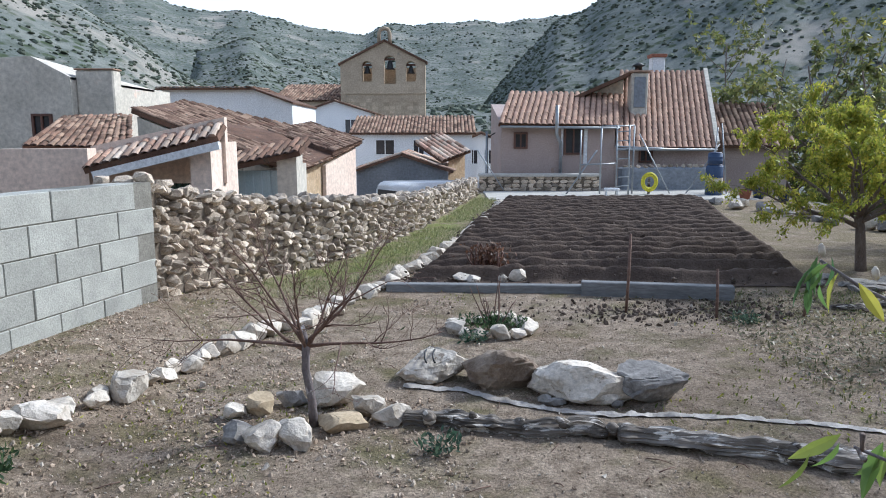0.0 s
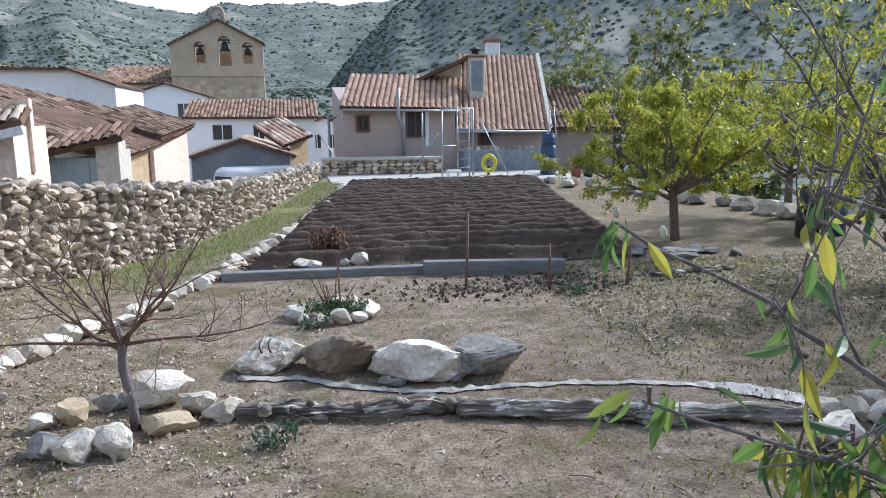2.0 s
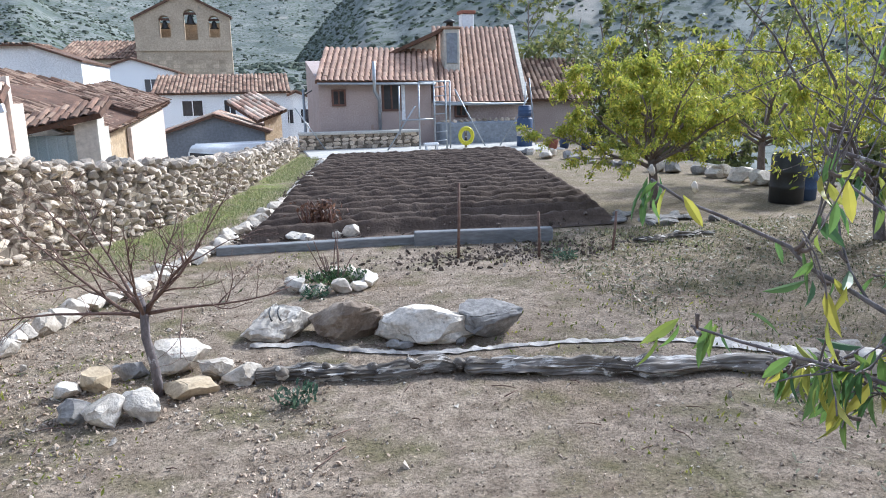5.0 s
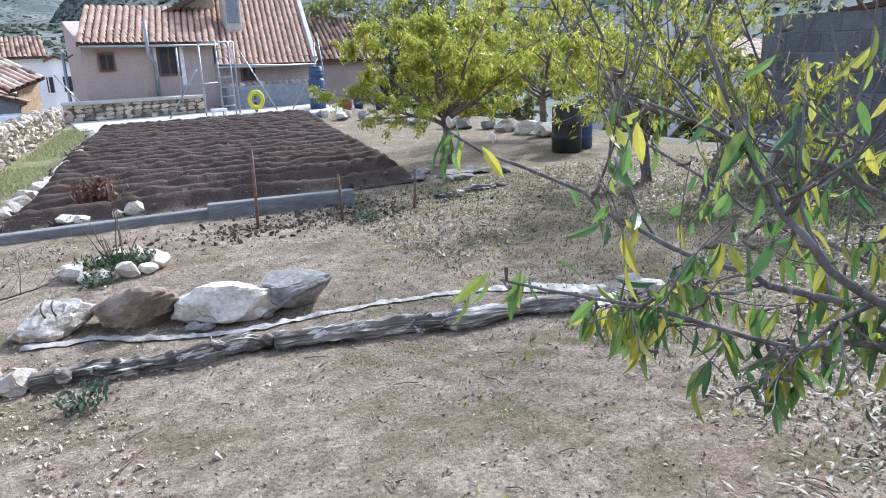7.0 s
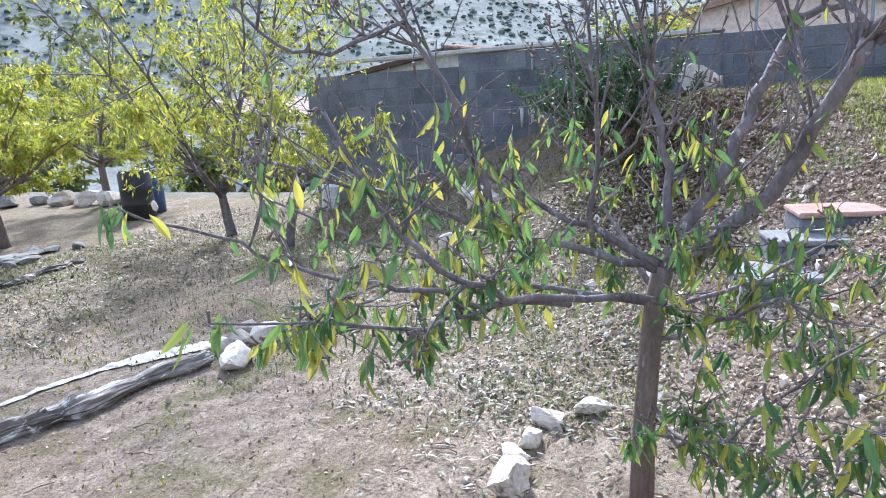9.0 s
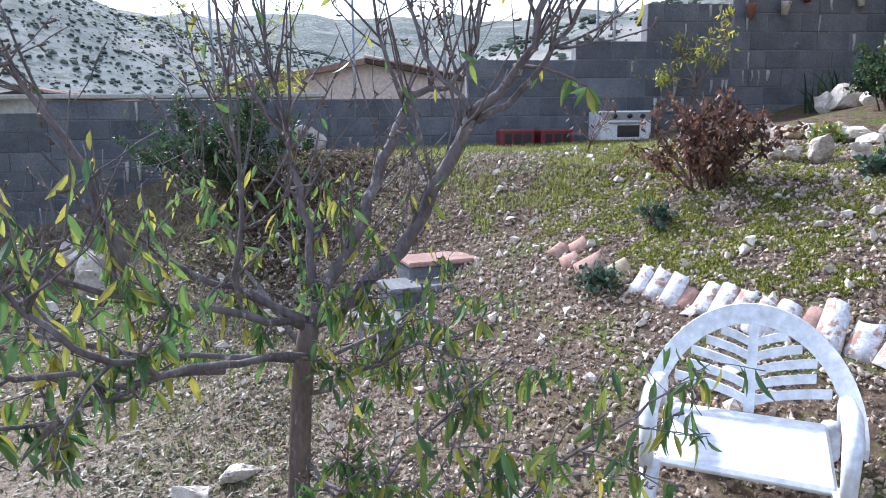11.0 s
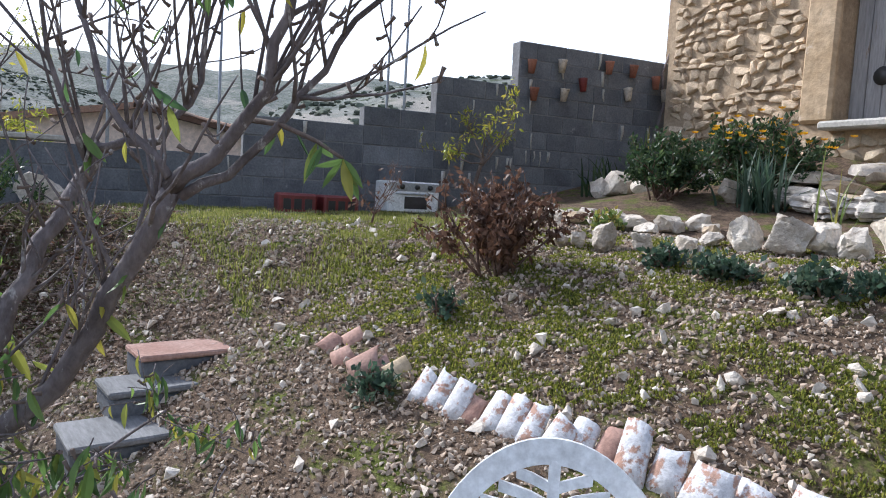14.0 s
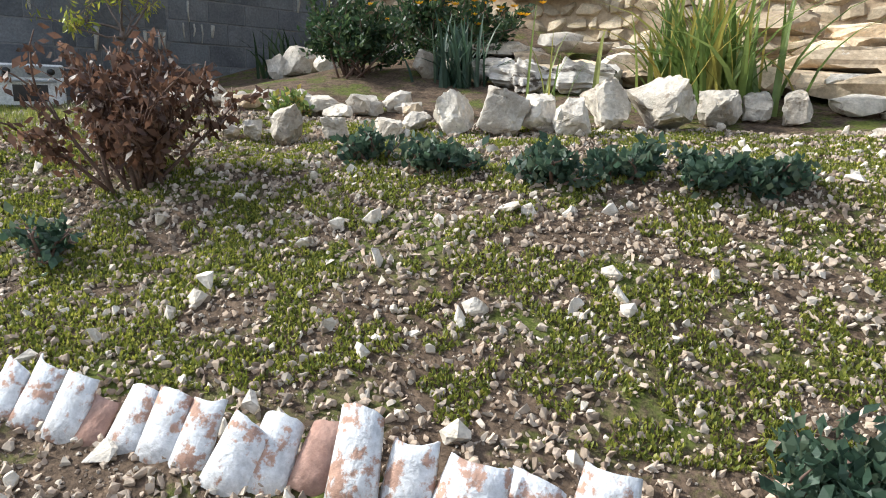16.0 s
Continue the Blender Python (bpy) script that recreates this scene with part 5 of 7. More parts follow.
for k in range(7):
    t = Tubes()
    t.add([(-0.14, 0.015 * k, 0.2 + 0.22 * k), (0.16, 0.015 * k, 0.22 + 0.22 * k)], [0.014, 0.014], 5)
    t.make("rung", M_galv, ld)
for a, b in (((4.75, 17.4, 1.5), (5.55, 17.4, 0.05)), ((5.95, 17.4, 0.05), (6.75, 17.5, 1.25)), ((6.62, 17.5, 0.0), (6.72, 17.6, 1.65)), ((6.95, 17.4, 0.0), (6.78, 17.5, 1.75)), ((1.55, 18.4, 0.05), (0.85, 18.4, 1.1))):
    t = Tubes()
    t.add([a, b], [0.016, 0.016], 6)
    tagged(t.make("pole", M_galv), "slanting grey metal pole by the terrace", "pole", "terrace poles")
hose = Tubes()
for k in range(5):
    r = 0.2 - 0.018 * k
    hose.add([(5.05 + r * math.cos(a), 17.42 - 0.02 * (k % 2), 0.33 + 1.15 * r * math.sin(a)) for a in [2 * math.pi * q / 24 for q in range(25)]], [0.014] * 25, 6, False)
hs = tagged(hose.make("garden_hose", M_yellow), "coiled yellow garden hose hung on a post", "hose")
box("post", (5.02, 17.45, 0.0), (5.08, 17.49, 0.55), M_darkwood, hs, 0.004)
tk = thing("stone_plinth", (4.75, 18.9, 0), "dark rough plinth wall below the house", "wall", kind="structure")
box("core", (0, 0, -0.2), (2.3, 0.55, 0.62), M_greywall, tk, 0.05)
for k in range(13):
    piece("stone", hulls[k % 14], pose(0.1 + 0.17 * k, 0.1, 0.64, 10 * k, 0, 30 * k) @ Matrix.Diagonal((0.18, 0.16, 0.1, 1)), tk)


def drum(at, r, h, mat, label, band=None, rz=0):
    ob = thing("drum", at, label, "drum")
    t = Tubes()
    zs = [0, 0.02, 0.3, 0.33, 0.36, 0.62, 0.65, 0.68, 0.97, 1.0]
    rs = [0.94, 1, 1, 1.04, 1, 1, 1.04, 1, 1, 0.94]
    t.add([(0, 0, z * h) for z in zs], [q * r for q in rs], 20)
    t.make("body", mat, ob)
    t = Tubes()
    t.add([(0, 0, h), (0, 0, h + 0.025)], [r * 0.9, r * 0.88], 20)
    t.make("lid", mat, ob)
    if band:
        t = Tubes()
        t.add([(0, 0, h * 0.38), (0, 0, h * 0.6)], [r * 1.012, r * 1.012], 20, False)
        t.make("band", band, ob, "white label band")
    return ob


drum((6.55, 17.2, 0.02), 0.2, 0.72, M_bluedrum, "dark blue drum with a white band", M_white)
drum((6.55, 17.2, 0.78), 0.17, 0.25, M_bluedrum, "small blue drum on a larger one")
drum((6.25, 7.35, 0), 0.2, 0.6, M_black, "black plastic drum beside the trees")
drum((6.6, 7.5, 0), 0.18, 0.45, M_bluedrum, "dark blue bucket beside the trees")
for i, (x, y, m) in enumerate(((7.3, 16.4, M_bluedrum), (6.9, 16.2, M_terracotta), (7.6, 15.8, M_bluedrum))):
    t = Tubes()
    t.add([(0, 0, 0), (0, 0, 0.2), (0, 0, 0.24), (0, 0, 0.24), (0, 0, 0.05)], [0.1, 0.14, 0.15, 0.13, 0.09], 14)
    tagged(t.make("plant_pot", m), "plastic plant pot on the ground", "pot").matrix_basis = pose(x, y, 0)
wt = box("stool", (3.9, 17.1, 0.14), (4.25, 17.3, 0.2), M_whitewall, None, 0.01)
tagged(wt, "low white stool on the terrace", "stool")
for x in (3.93, 4.2):
    for y in (17.13, 17.26):
        box("leg", (x, y, 0.03), (x + 0.025, y + 0.025, 0.14), M_whitewall, wt, 0.0)

# street lamp and pole
lampo = thing("street_lamp", (1.3, 22, -1.8), "black iron street lamp on a bracket pole", "street lamp")
t = Tubes()
t.add([(0, 0, 0), (0, 0, 3.4)], [0.05, 0.04], 8)
t.make("pole", M_galv, lampo)
t = Tubes()
t.add([(0, 0, 3.2), (0.25, -0.1, 3.35), (0.38, -0.1, 3.2)], [0.02, 0.02, 0.02], 6)
t.make("arm", M_black, lampo)
t = Tubes()
t.add([(0.38, -0.1, 2.75), (0.38, -0.1, 2.8), (0.38, -0.1, 3.08), (0.38, -0.1, 3.2), (0.38, -0.1, 3.3)], [0.05, 0.08, 0.13, 0.1, 0.02], 6)
t.make("lantern", M_black, lampo)


def van(at, rz):
    ob = thing("van", at, "white panel van parked in the lane", "van", rz=rz)
    prof = [(-2.0, 0.35), (2.0, 0.35), (2.05, 0.8), (1.5, 1.0), (0.95, 1.6), (0.7, 1.72), (-1.8, 1.78), (-2.0, 1.6), (-2.05, 0.8)]
    bm = bmesh.new()
    L, R = [bm.verts.new((x, -0.85, z)) for x, z in prof], [bm.verts.new((x, 0.85, z)) for x, z in prof]
    bm.faces.new(L), bm.faces.new(R[::-1])
    n = len(prof)
    for i in range(n):
        bm.faces.new((L[i], R[i], R[(i + 1) % n], L[(i + 1) % n]))
    bmesh.ops.bevel(bm, geom=list(bm.edges), offset=0.06, segments=2, affect="EDGES")
    part("body", bm, M_enamel, ob, "white bodywork", True)
    for s in (-1, 1):
        box("side_window", (0.2, s * 0.86 - 0.01, 1.1), (1.05, s * 0.86 + 0.01, 1.55), M_glass, ob, 0.0)
        box("side_window", (-1.0, s * 0.86 - 0.01, 1.1), (0.1, s * 0.86 + 0.01, 1.55), M_glass, ob, 0.0)
        for x in (-1.25, 1.25):
            t = Tubes()
            t.add([(x, s * 0.78, 0.32), (x, s * 0.92, 0.32)], [0.32, 0.32], 18)
            w = t.make("wheel", M_black, ob)
            t = Tubes()
            t.add([(x, s * 0.915, 0.32), (x, s * 0.93, 0.32)], [0.19, 0.18], 14)
            t.make("rim", M_galv, w)
    box("rear_window", (-2.08, -0.6, 1.1), (-2.03, 0.6, 1.55), M_glass, ob, 0.0)
    box("windscreen", (0, -0.7, -0.01), (0.68, 0.7, 0.012), M_glass, ob, 0.0, m=pose(1.02, 0, 1.57, 0, 47, 0))
    return ob


van((0.0, 21.9, -1.66), 38)

# ---- the upper terrace ----
ru = random.Random(55)
# grey block wall with raking steps in its top
gw = thing("wall_grey_blocks", (7.32, 0, 0), "grey concrete block wall with pale mortar streaks", "wall", kind="structure")
steps_top = [(5.3, 3.2, 1.62), (3.2, 0.4, 1.74), (0.4, -1.1, 1.74), (-1.1, -2.3, 2.14), (-2.3, -3.1, 2.34), (-3.1, -4.08, 2.74), (-4.08, -6.3, 3.24)]
bm = bmesh.new()
add_box(bm, (0.006, 0.006, 0.006), (0.19, 0.394, 0.194), 0.004)
gb = part("concrete_block", bm, M_wallgrey, gw)
gb.matrix_basis = pose(0, -6.2, 3.04)
for y1, y0, zt in steps_top:
    box("mortar_core", (0.012, y0, -0.3), (0.17, y1, zt - 0.01), M_joint, gw, 0.0)
    row = 0
    z = zt - 0.2
    while z > 0.4:
        y = y0 - (0.2 if row % 2 else 0.0)
        while y < y1 - 0.01:
            a, b = max(y, y0), min(y + 0.4, y1)
            if b - a > 0.05 and z > H(7.25, (a + b) / 2) - 0.25:
                piece("concrete_block", gb.data, pose(ru.uniform(-0.004, 0.002), a, z) @ Matrix.Diagonal((1, (b - a) / 0.4, 1, 1)), gw)
            y += 0.4
        row += 1
        z -= 0.2
cap = box("coping", (-0.03, 0.4, 1.75), (0.22, 5.3, 1.8), M_concrete, gw, 0.01, "pale concrete coping")
# streaks of spilt mortar, standing proud of the blocks
for i in range(60):
    y = ru.uniform(-6.0, 2.5)
    zt = [t for a, b, t in steps_top if b <= y <= a][0]
    z1 = zt - 0.2 * ru.randint(0, 7) - 0.02
    ln = ru.uniform(0.1, 0.24)
    if z1 - ln > H(7.2, y):
        t = Tubes()
        w = ru.uniform(0.008, 0.026)
        t.add([(0.0, y, z1), (-0.002, y + ru.uniform(-0.01, 0.01), z1 - ln * 0.5), (0.0, y + ru.uniform(-0.015, 0.015), z1 - ln)], [w, w * 0.8, w * 0.5], 6)
        t.make("mortar_streak", M_concrete, gw)
# small pots hung on the wall
for i, (y, z, m) in enumerate(((-4.2, 2.95, M_terracotta), (-4.25, 2.65, M_terracotta), (-4.9, 2.82, M_red), (-5.25, 3.06, M_terracotta), (-5.6, 3.06, M_terracotta), (-5.55, 2.78, M_white), (-5.95, 2.96, M_terracotta), (-4.6, 3.0, M_white), (-4.65, 2.68, M_white), (-6.1, 2.82, M_white))):
    t = Tubes()
    t.add([(0, 0, -0.07), (0, 0, 0.06), (0, 0, 0.08), (0, 0, 0.08), (0, 0, -0.04)], [0.035, 0.052, 0.058, 0.05, 0.03], 9)
    tagged(t.make("wall_pot", m), "small pot hung on a grey block wall", "pot", "wall pots").matrix_basis = pose(7.25, y, z, 0, ru.uniform(-10, 10), 0)
t = Tubes()
t.add([(7.26, -5.7, 1.75), (7.24, -5.95, 2.2), (7.25, -6.1, 2.7), (7.26, -6.05, 3.1), (7.28, -6.15, 3.35)], [0.03, 0.025, 0.022, 0.018, 0.012], 7)
tagged(t.make("dry_vine", M_paledbark), "pale bare vine stem climbing the wall corner", "vine")

# stone house with an old plank door
hz = 1.4
house = thing("stone_house", (6.95, -5.9, hz), "old house of warm rubble stone with a plank door", "house", rz=184.0)
for lo, hi in (((-0.1, 0.06, 0), (2.05, 0.5, 5.5)), ((2.8, 0.06, 0), (7.5, 0.5, 5.5)), ((2.05, 0.06, 2.95), (2.8, 0.5, 5.5)), ((2.05, 0.06, 0), (2.8, 0.5, 0.95)), ((-0.1, 0.5, 0), (0.3, 5, 5.5)), ((7.1, 0.5, 0), (7.5, 5, 5.5))):
    tagged(box("wall", lo, hi, M_house_mortar, house, 0.0), kind="structure")
hst = [hull_mesh("house_stone", 700 + i, 18, M_house_stone) for i in range(12)]
hv, hf = [], []
hdat = [([v.co.copy() for v in q.vertices], [tuple(p.vertices) for p in q.polygons]) for q in hst]
z, cnt = 0.25, 0
while z < 4.4:
    h = ru.uniform(0.07, 0.15)
    x = -0.02
    while x < 7.4:
        w = ru.uniform(0.08, 0.24)
        if not 1.7 < x + w / 2 < 3.05 or z < 0.82:
            m = pose(x + w / 2, 0.088, z + h / 2 + ru.uniform(-0.02, 0.02), ru.uniform(-5, 5), ru.uniform(-10, 10), ru.uniform(-5, 5)) @ Matrix.Diagonal((w * 1.14, 0.13 + 0.07 * ru.random(), h * 1.2, 1))
            if x < 1.7 and cnt < 300:
                piece("stone", hst[cnt % 12], m, house)
                cnt += 1
            else:
                q = len(hv)
                vs, fs = hdat[ru.randrange(12)]
                hv.extend(tuple(m @ p) for p in vs)
                hf.extend(tuple(q + i for i in f) for f in fs)
        x += w
    z += h
tagged(mesh("rubble_masonry", hv, hf, M_housemix, house), kind="stuff")
for lo, hi in (((1.72, 0.0, 0.95), (2.05, 0.3, 3.3)), ((2.8, 0.0, 0.95), (3.05, 0.3, 3.3))):
    box("jamb", lo, hi, M_ochrewall, house, 0.03, "worn earth-plastered jamb")
dr = thing("door", (2.06, 0.3, 0.95), "grey weathered plank door with a round cat hole")
dr.parent = house
for k in range(5):
    box("door_plank", (0.148 * k + 0.004, -0.04, 0.0), (0.148 * (k + 1) - 0.003, 0.0, 2.0), M_doorwood, dr, 0.006)
# solid black disc; its colour stands in for the shade inside the cat hole
t = Tubes()
t.add([(0.3, -0.055, 0.42), (0.3, -0.02, 0.42)], [0.085, 0.085], 16)
t.make("round_hole", M_black, dr)
box("sill", (2.0, -0.1, 0.87), (2.9, 0.2, 0.95), M_concrete, house, 0.02, "pale stone door sill")
bm = bmesh.new()
slab(bm, (-0.5, -0.5, 5.4), (-0.5, 5.5, 6.6), (7.8, 5.5, 6.6), (7.8, -0.5, 5.4), 0.2)
part("roof", bm, M_oldtile, house)
box("chimney_stub", (-0.5, 0.3, 1.8), (-0.1, 0.9, 3.6), M_house_mortar, house, 0.1)

# rubble steps and slabs in front of the house
for i in range(60):
    x = ru.uniform(1.0, 4.6)
    y = ru.uniform(-5.7, -4.75) - (0.0 if x > 2.6 else 0.1)
    s = ru.uniform(0.12, 0.42)
    rock("rubble_slab", (x, y, H(x, y) + ru.uniform(-0.02, 0.16) * max(0, (-4.6 - y))), (s * 1.3, s * 0.9, s * ru.uniform(0.25, 0.5)), M_house_stone if ru.random() < 0.65 else M_white, 800 + i, ru.uniform(0, 180), "flat warm-coloured stone slab in a rubble bank", "stone", "rubble bank", sub=2, sink=0.2)
for i, (x, y, s) in enumerate(((2.25, -5.35, 0.8), (1.75, -5.2, 0.75), (2.0, -5.6, 0.9), (1.5, -5.5, 0.7), (1.9, -5.9, 0.9), (2.6, -5.8, 0.8))):
    rock("wall_slab", (x, y, H(x, y) + 0.06 * i), (s, s * 0.6, 0.17), M_house_stone, 880 + i, ru.uniform(-12, 12), "long flat stone slab of a rough terrace", "stone", "terrace slabs", sub=3, sink=0.2)

# white rocks along the flower bed
row = [(4.0, -2.62, 0.2), (3.9, -2.68, 0.26), (3.74, -2.77, 0.34), (3.6, -2.93, 0.3), (3.4, -3.08, 0.26), (3.39, -3.26, 0.24), (3.24, -3.35, 0.4), (3.01, -3.44, 0.46), (2.9, -3.58, 0.4), (2.72, -3.58, 0.36), (2.74, -3.9, 0.44), (2.5, -4.05, 0.62), (2.36, -4.4, 0.46), (2.24, -4.6, 0.36), (2.06, -4.64, 0.32)]
for i, (x, y, s) in enumerate(row):
    rock("bed_rock", (x, y), (s * 0.52, s * 0.4, s * (0.5 if s > 0.3 else 0.42)), M_white, 900 + i, ru.uniform(-40, 40), "bright white limestone rock edging the flower bed" if s < 0.5 else "tall pointed white rock among smaller ones", "rock", "flower bed rocks", sub=4, cuts=10, sink=0.05)
for i in range(22):
    f = i / 21
    x, y = lerp(4.95, 3.45, f) + ru.uniform(-0.08, 0.08), lerp(-2.92, -3.65, f) + ru.uniform(-0.12, 0.12)
    s = ru.uniform(0.14, 0.26)
    rock("bed_rock", (x, y), (s * 0.8, s * 0.65, s * 0.5), M_white if ru.random() < 0.8 else M_house_stone, 930 + i, ru.uniform(0, 180), "white limestone rock edging the flower bed", "rock", "flower bed rocks", sub=3, sink=0.1)
for i, (x, y, s) in enumerate(((6.0, -4.6, 0.3), (5.7, -4.62, 0.28), (5.5, -4.7, 0.2), (6.2, -4.5, 0.26), (4.35, -4.35, 0.2), (4.15, -4.4, 0.16), (5.0, 2.4, 0.2), (5.6, 2.3, 0.26), (5.9, 2.5, 0.2), (6.2, 2.7, 0.22), (5.3, 2.2, 0.25), (6.9, 0.55, 0.3))):
    rock("white_rock", (x, y), (s * 1.1, s * 0.8, s), M_white, 960 + i, ru.uniform(0, 180), "loose white limestone rock", "rock", "loose rocks", sub=3)
gnarled_log("bleached_log", (4.05, -4.5, 0), (3.05, -4.62, 0), 0.11, M_drywood, 41, "bleached white log in the flower bed", 0, 0.9)
gnarled_log("grey_beam", (6.0, -5.35, 0), (5.1, -5.4, 0), 0.07, M_drywood, 43, "pale weathered beam lying by the house wall", 0, 0.9)

# row of half-buried roof tiles
def half_tile(seed, mat, ln, w, lab, at, rz, lean, roll):
    rnd = random.Random(seed)
    vs, fs = [], []
    n = 9
    tilt, bow = rnd.uniform(-0.16, 0.16), rnd.uniform(-0.1, 0.1)
    brk = [tilt * (2 * k / (n - 1) - 1) + bow * math.sin(math.pi * k / (n - 1)) + rnd.uniform(-0.015, 0.015) for k in range(n)]
    for shell, rr in ((0, 1.0), (1, 0.86)):
        for j, f in enumerate((0.0, 0.35, 0.7, 1.0)):
            for k in range(n):
                a = math.pi * (0.08 + 0.84 * k / (n - 1))
                q = w / 2 * rr * (1 - 0.18 * f)
                z = ln * f + (ln * brk[k] * 0.8 if j == 3 else 0)
                vs.append((q * math.cos(a), -q * 0.55 * math.sin(a), z))
    m = 4 * n
    for j in range(3):
        for k in range(n - 1):
            a = j * n + k
            fs += [(a, a + 1, a + n + 1, a + n), (m + a, m + a + n, m + a + n + 1, m + a + 1)]
    for k in range(n - 1):
        a = 3 * n + k
        fs += [(a, a + 1, m + a + 1, m + a), (k, m + k, m + k + 1, k + 1)]
    for j in range(3):
        a, b = j * n, j * n + n - 1
        fs += [(a, a + n, m + a + n, m + a), (b, m + b, m + b + n, b + n)]
    ob = mesh("roof_tile", vs, fs, mat, smooth=True)
    ob.matrix_basis = pose(*at) @ pose(0, 0, 0, 0, 0, rz) @ pose(0, 0, 0, lean, roll, 0)
    return tagged(ob, lab, "roof tile", "tile edging")


tl = [(2.91, -1.27, 0.11), (2.82, -1.31, 0.11), (2.72, -1.35, 0.115), (2.66, -1.385, 0.1), (2.565, -1.425, 0.115), (2.465, -1.46, 0.12), (2.375, -1.485, 0.105), (2.27, -1.51, 0.125), (2.21, -1.565, 0.12), (2.13, -1.63, 0.11), (2.02, -1.655, 0.125), (1.935, -1.73, 0.125), (1.82, -1.78, 0.17), (1.715, -1.855, 0.15), (1.61, -1.97, 0.15)]
for i, (x, y, w) in enumerate(tl):
    m = M_claytile if i in (3, 9) else M_whitetile
    ln = 0.21 if i == 10 else (0.12 if i in (3, 13) else 0.155 + ru.uniform(-0.015, 0.02))
    half_tile(1000 + i, m, ln, w, "whitewashed clay roof tile set upright in a row" if m is M_whitetile else "bare clay roof tile set upright in a row", (x - 0.02, y + 0.03, H(x, y) - 0.035), 205 + ru.uniform(-8, 8), -30 + ru.uniform(-5, 5), ru.uniform(4, 18) if i < 10 else ru.uniform(-8, 14))
for i, (x, y, w, r) in enumerate(((3.58, -1.02, 0.12, 30), (3.58, -1.13, 0.12, 25), (3.44, -1.04, 0.13, 35), (3.29, -1.08, 0.15, 32), (3.22, -1.15, 0.11, 28), (3.14, -1.21, 0.13, 40))):
    half_tile(1040 + i, M_claytile if i != 5 else M_yellowrock, 0.16 if i == 3 else 0.11, w, "broken clay roof tile lying aslant on the bank", (x, y, H(x, y) - 0.01), 205 + ru.uniform(-25, 25), -48, r)

# concrete steps up the bank
for i, (x, y, z, w, d, m, lab) in enumerate(((4.06, -0.4, 0.63, 0.48, 0.28, M_claytile, "concrete step with a reddish tile tread"), (3.85, -0.31, 0.52, 0.56, 0.28, M_plank, "rough grey concrete step"), (3.56, -0.2, 0.4, 0.62, 0.34, M_plank, "rough grey concrete step"))):
    ob = box("step", (-d * 0.5, -w / 2, -0.16), (d * 0.5, w / 2, -0.03), M_wallgrey, None, 0.012)
    ob.matrix_basis = pose(x, y, z, 0, 0, 14)
    tagged(ob, lab, "step", "garden steps")
    box("tread", (-d * 0.5 - 0.02, -w / 2 - 0.01, -0.03), (d * 0.5, w / 2 + 0.01, 0.0), m, ob, 0.008)

# old white oven by the wall
ov = thing("oven", (6.82, -2.7, 1.25), "old white enamel table oven with black knobs", "oven", rz=90)
box("body", (-0.275, -0.4, 0.02), (0.275, 0.0, 0.33), M_enamel, ov, 0.012)
for x in (-0.24, 0.24):
    for y in (-0.36, -0.04):
        box("foot", (x - 0.02, y - 0.02, -0.06), (x + 0.02, y + 0.02, 0.02), M_black, ov, 0.0)
box("control_panel", (-0.265, 0.0, 0.235), (0.265, 0.006, 0.315), M_galv, ov, 0.002)
for x in (-0.17, -0.03, 0.13):
    t = Tubes()
    t.add([(x, 0.006, 0.275), (x, 0.035, 0.275)], [0.026, 0.022], 12)
    t.make("knob", M_black, ov)
dd = box("oven_door", (-0.26, 0.0, 0.03), (0.26, 0.012, 0.225), M_enamel, ov, 0.004)
box("door_glass", (-0.14, 0.012, 0.06), (0.1, 0.016, 0.18), M_glass, dd, 0.0)
box("door_handle", (-0.2, 0.02, 0.2), (0.2, 0.035, 0.215), M_galv, dd, 0.003)
for i, (x, y) in enumerate(((6.95, -1.55), (6.95, -1.95))):
    ob = box("crate", (-0.14, -0.18, 0), (0.14, 0.18, 0.2), M_red, None, 0.02)
    ob.matrix_basis = pose(x, y, H(x, y) - 0.02, 0, 0, 8 * i)
    tagged(ob, "faded red plastic crate by the block wall", "crate", "red crates")
    # thin black slabs paint the shade of the crate's openings on its side
    for k in range(3):
        box("slot", (-0.145, -0.13 + 0.1 * k, 0.05), (-0.139, -0.06 + 0.1 * k, 0.15), M_black, ob, 0.0)
can = box("jerrycan", (-0.13, -0.1, 0), (0.13, 0.1, 0.34), M_plastic, None, 0.03)
can.matrix_basis = pose(6.9, 4.85, H(6.9, 4.85), 6, -8, 30)
tagged(can, "white plastic jerrycan standing under the trees", "jerrycan")
t = Tubes()
t.add([(0.05, 0, 0.33), (0.05, 0, 0.4)], [0.03, 0.03], 10)
t.make("cap", M_bluedrum, can)


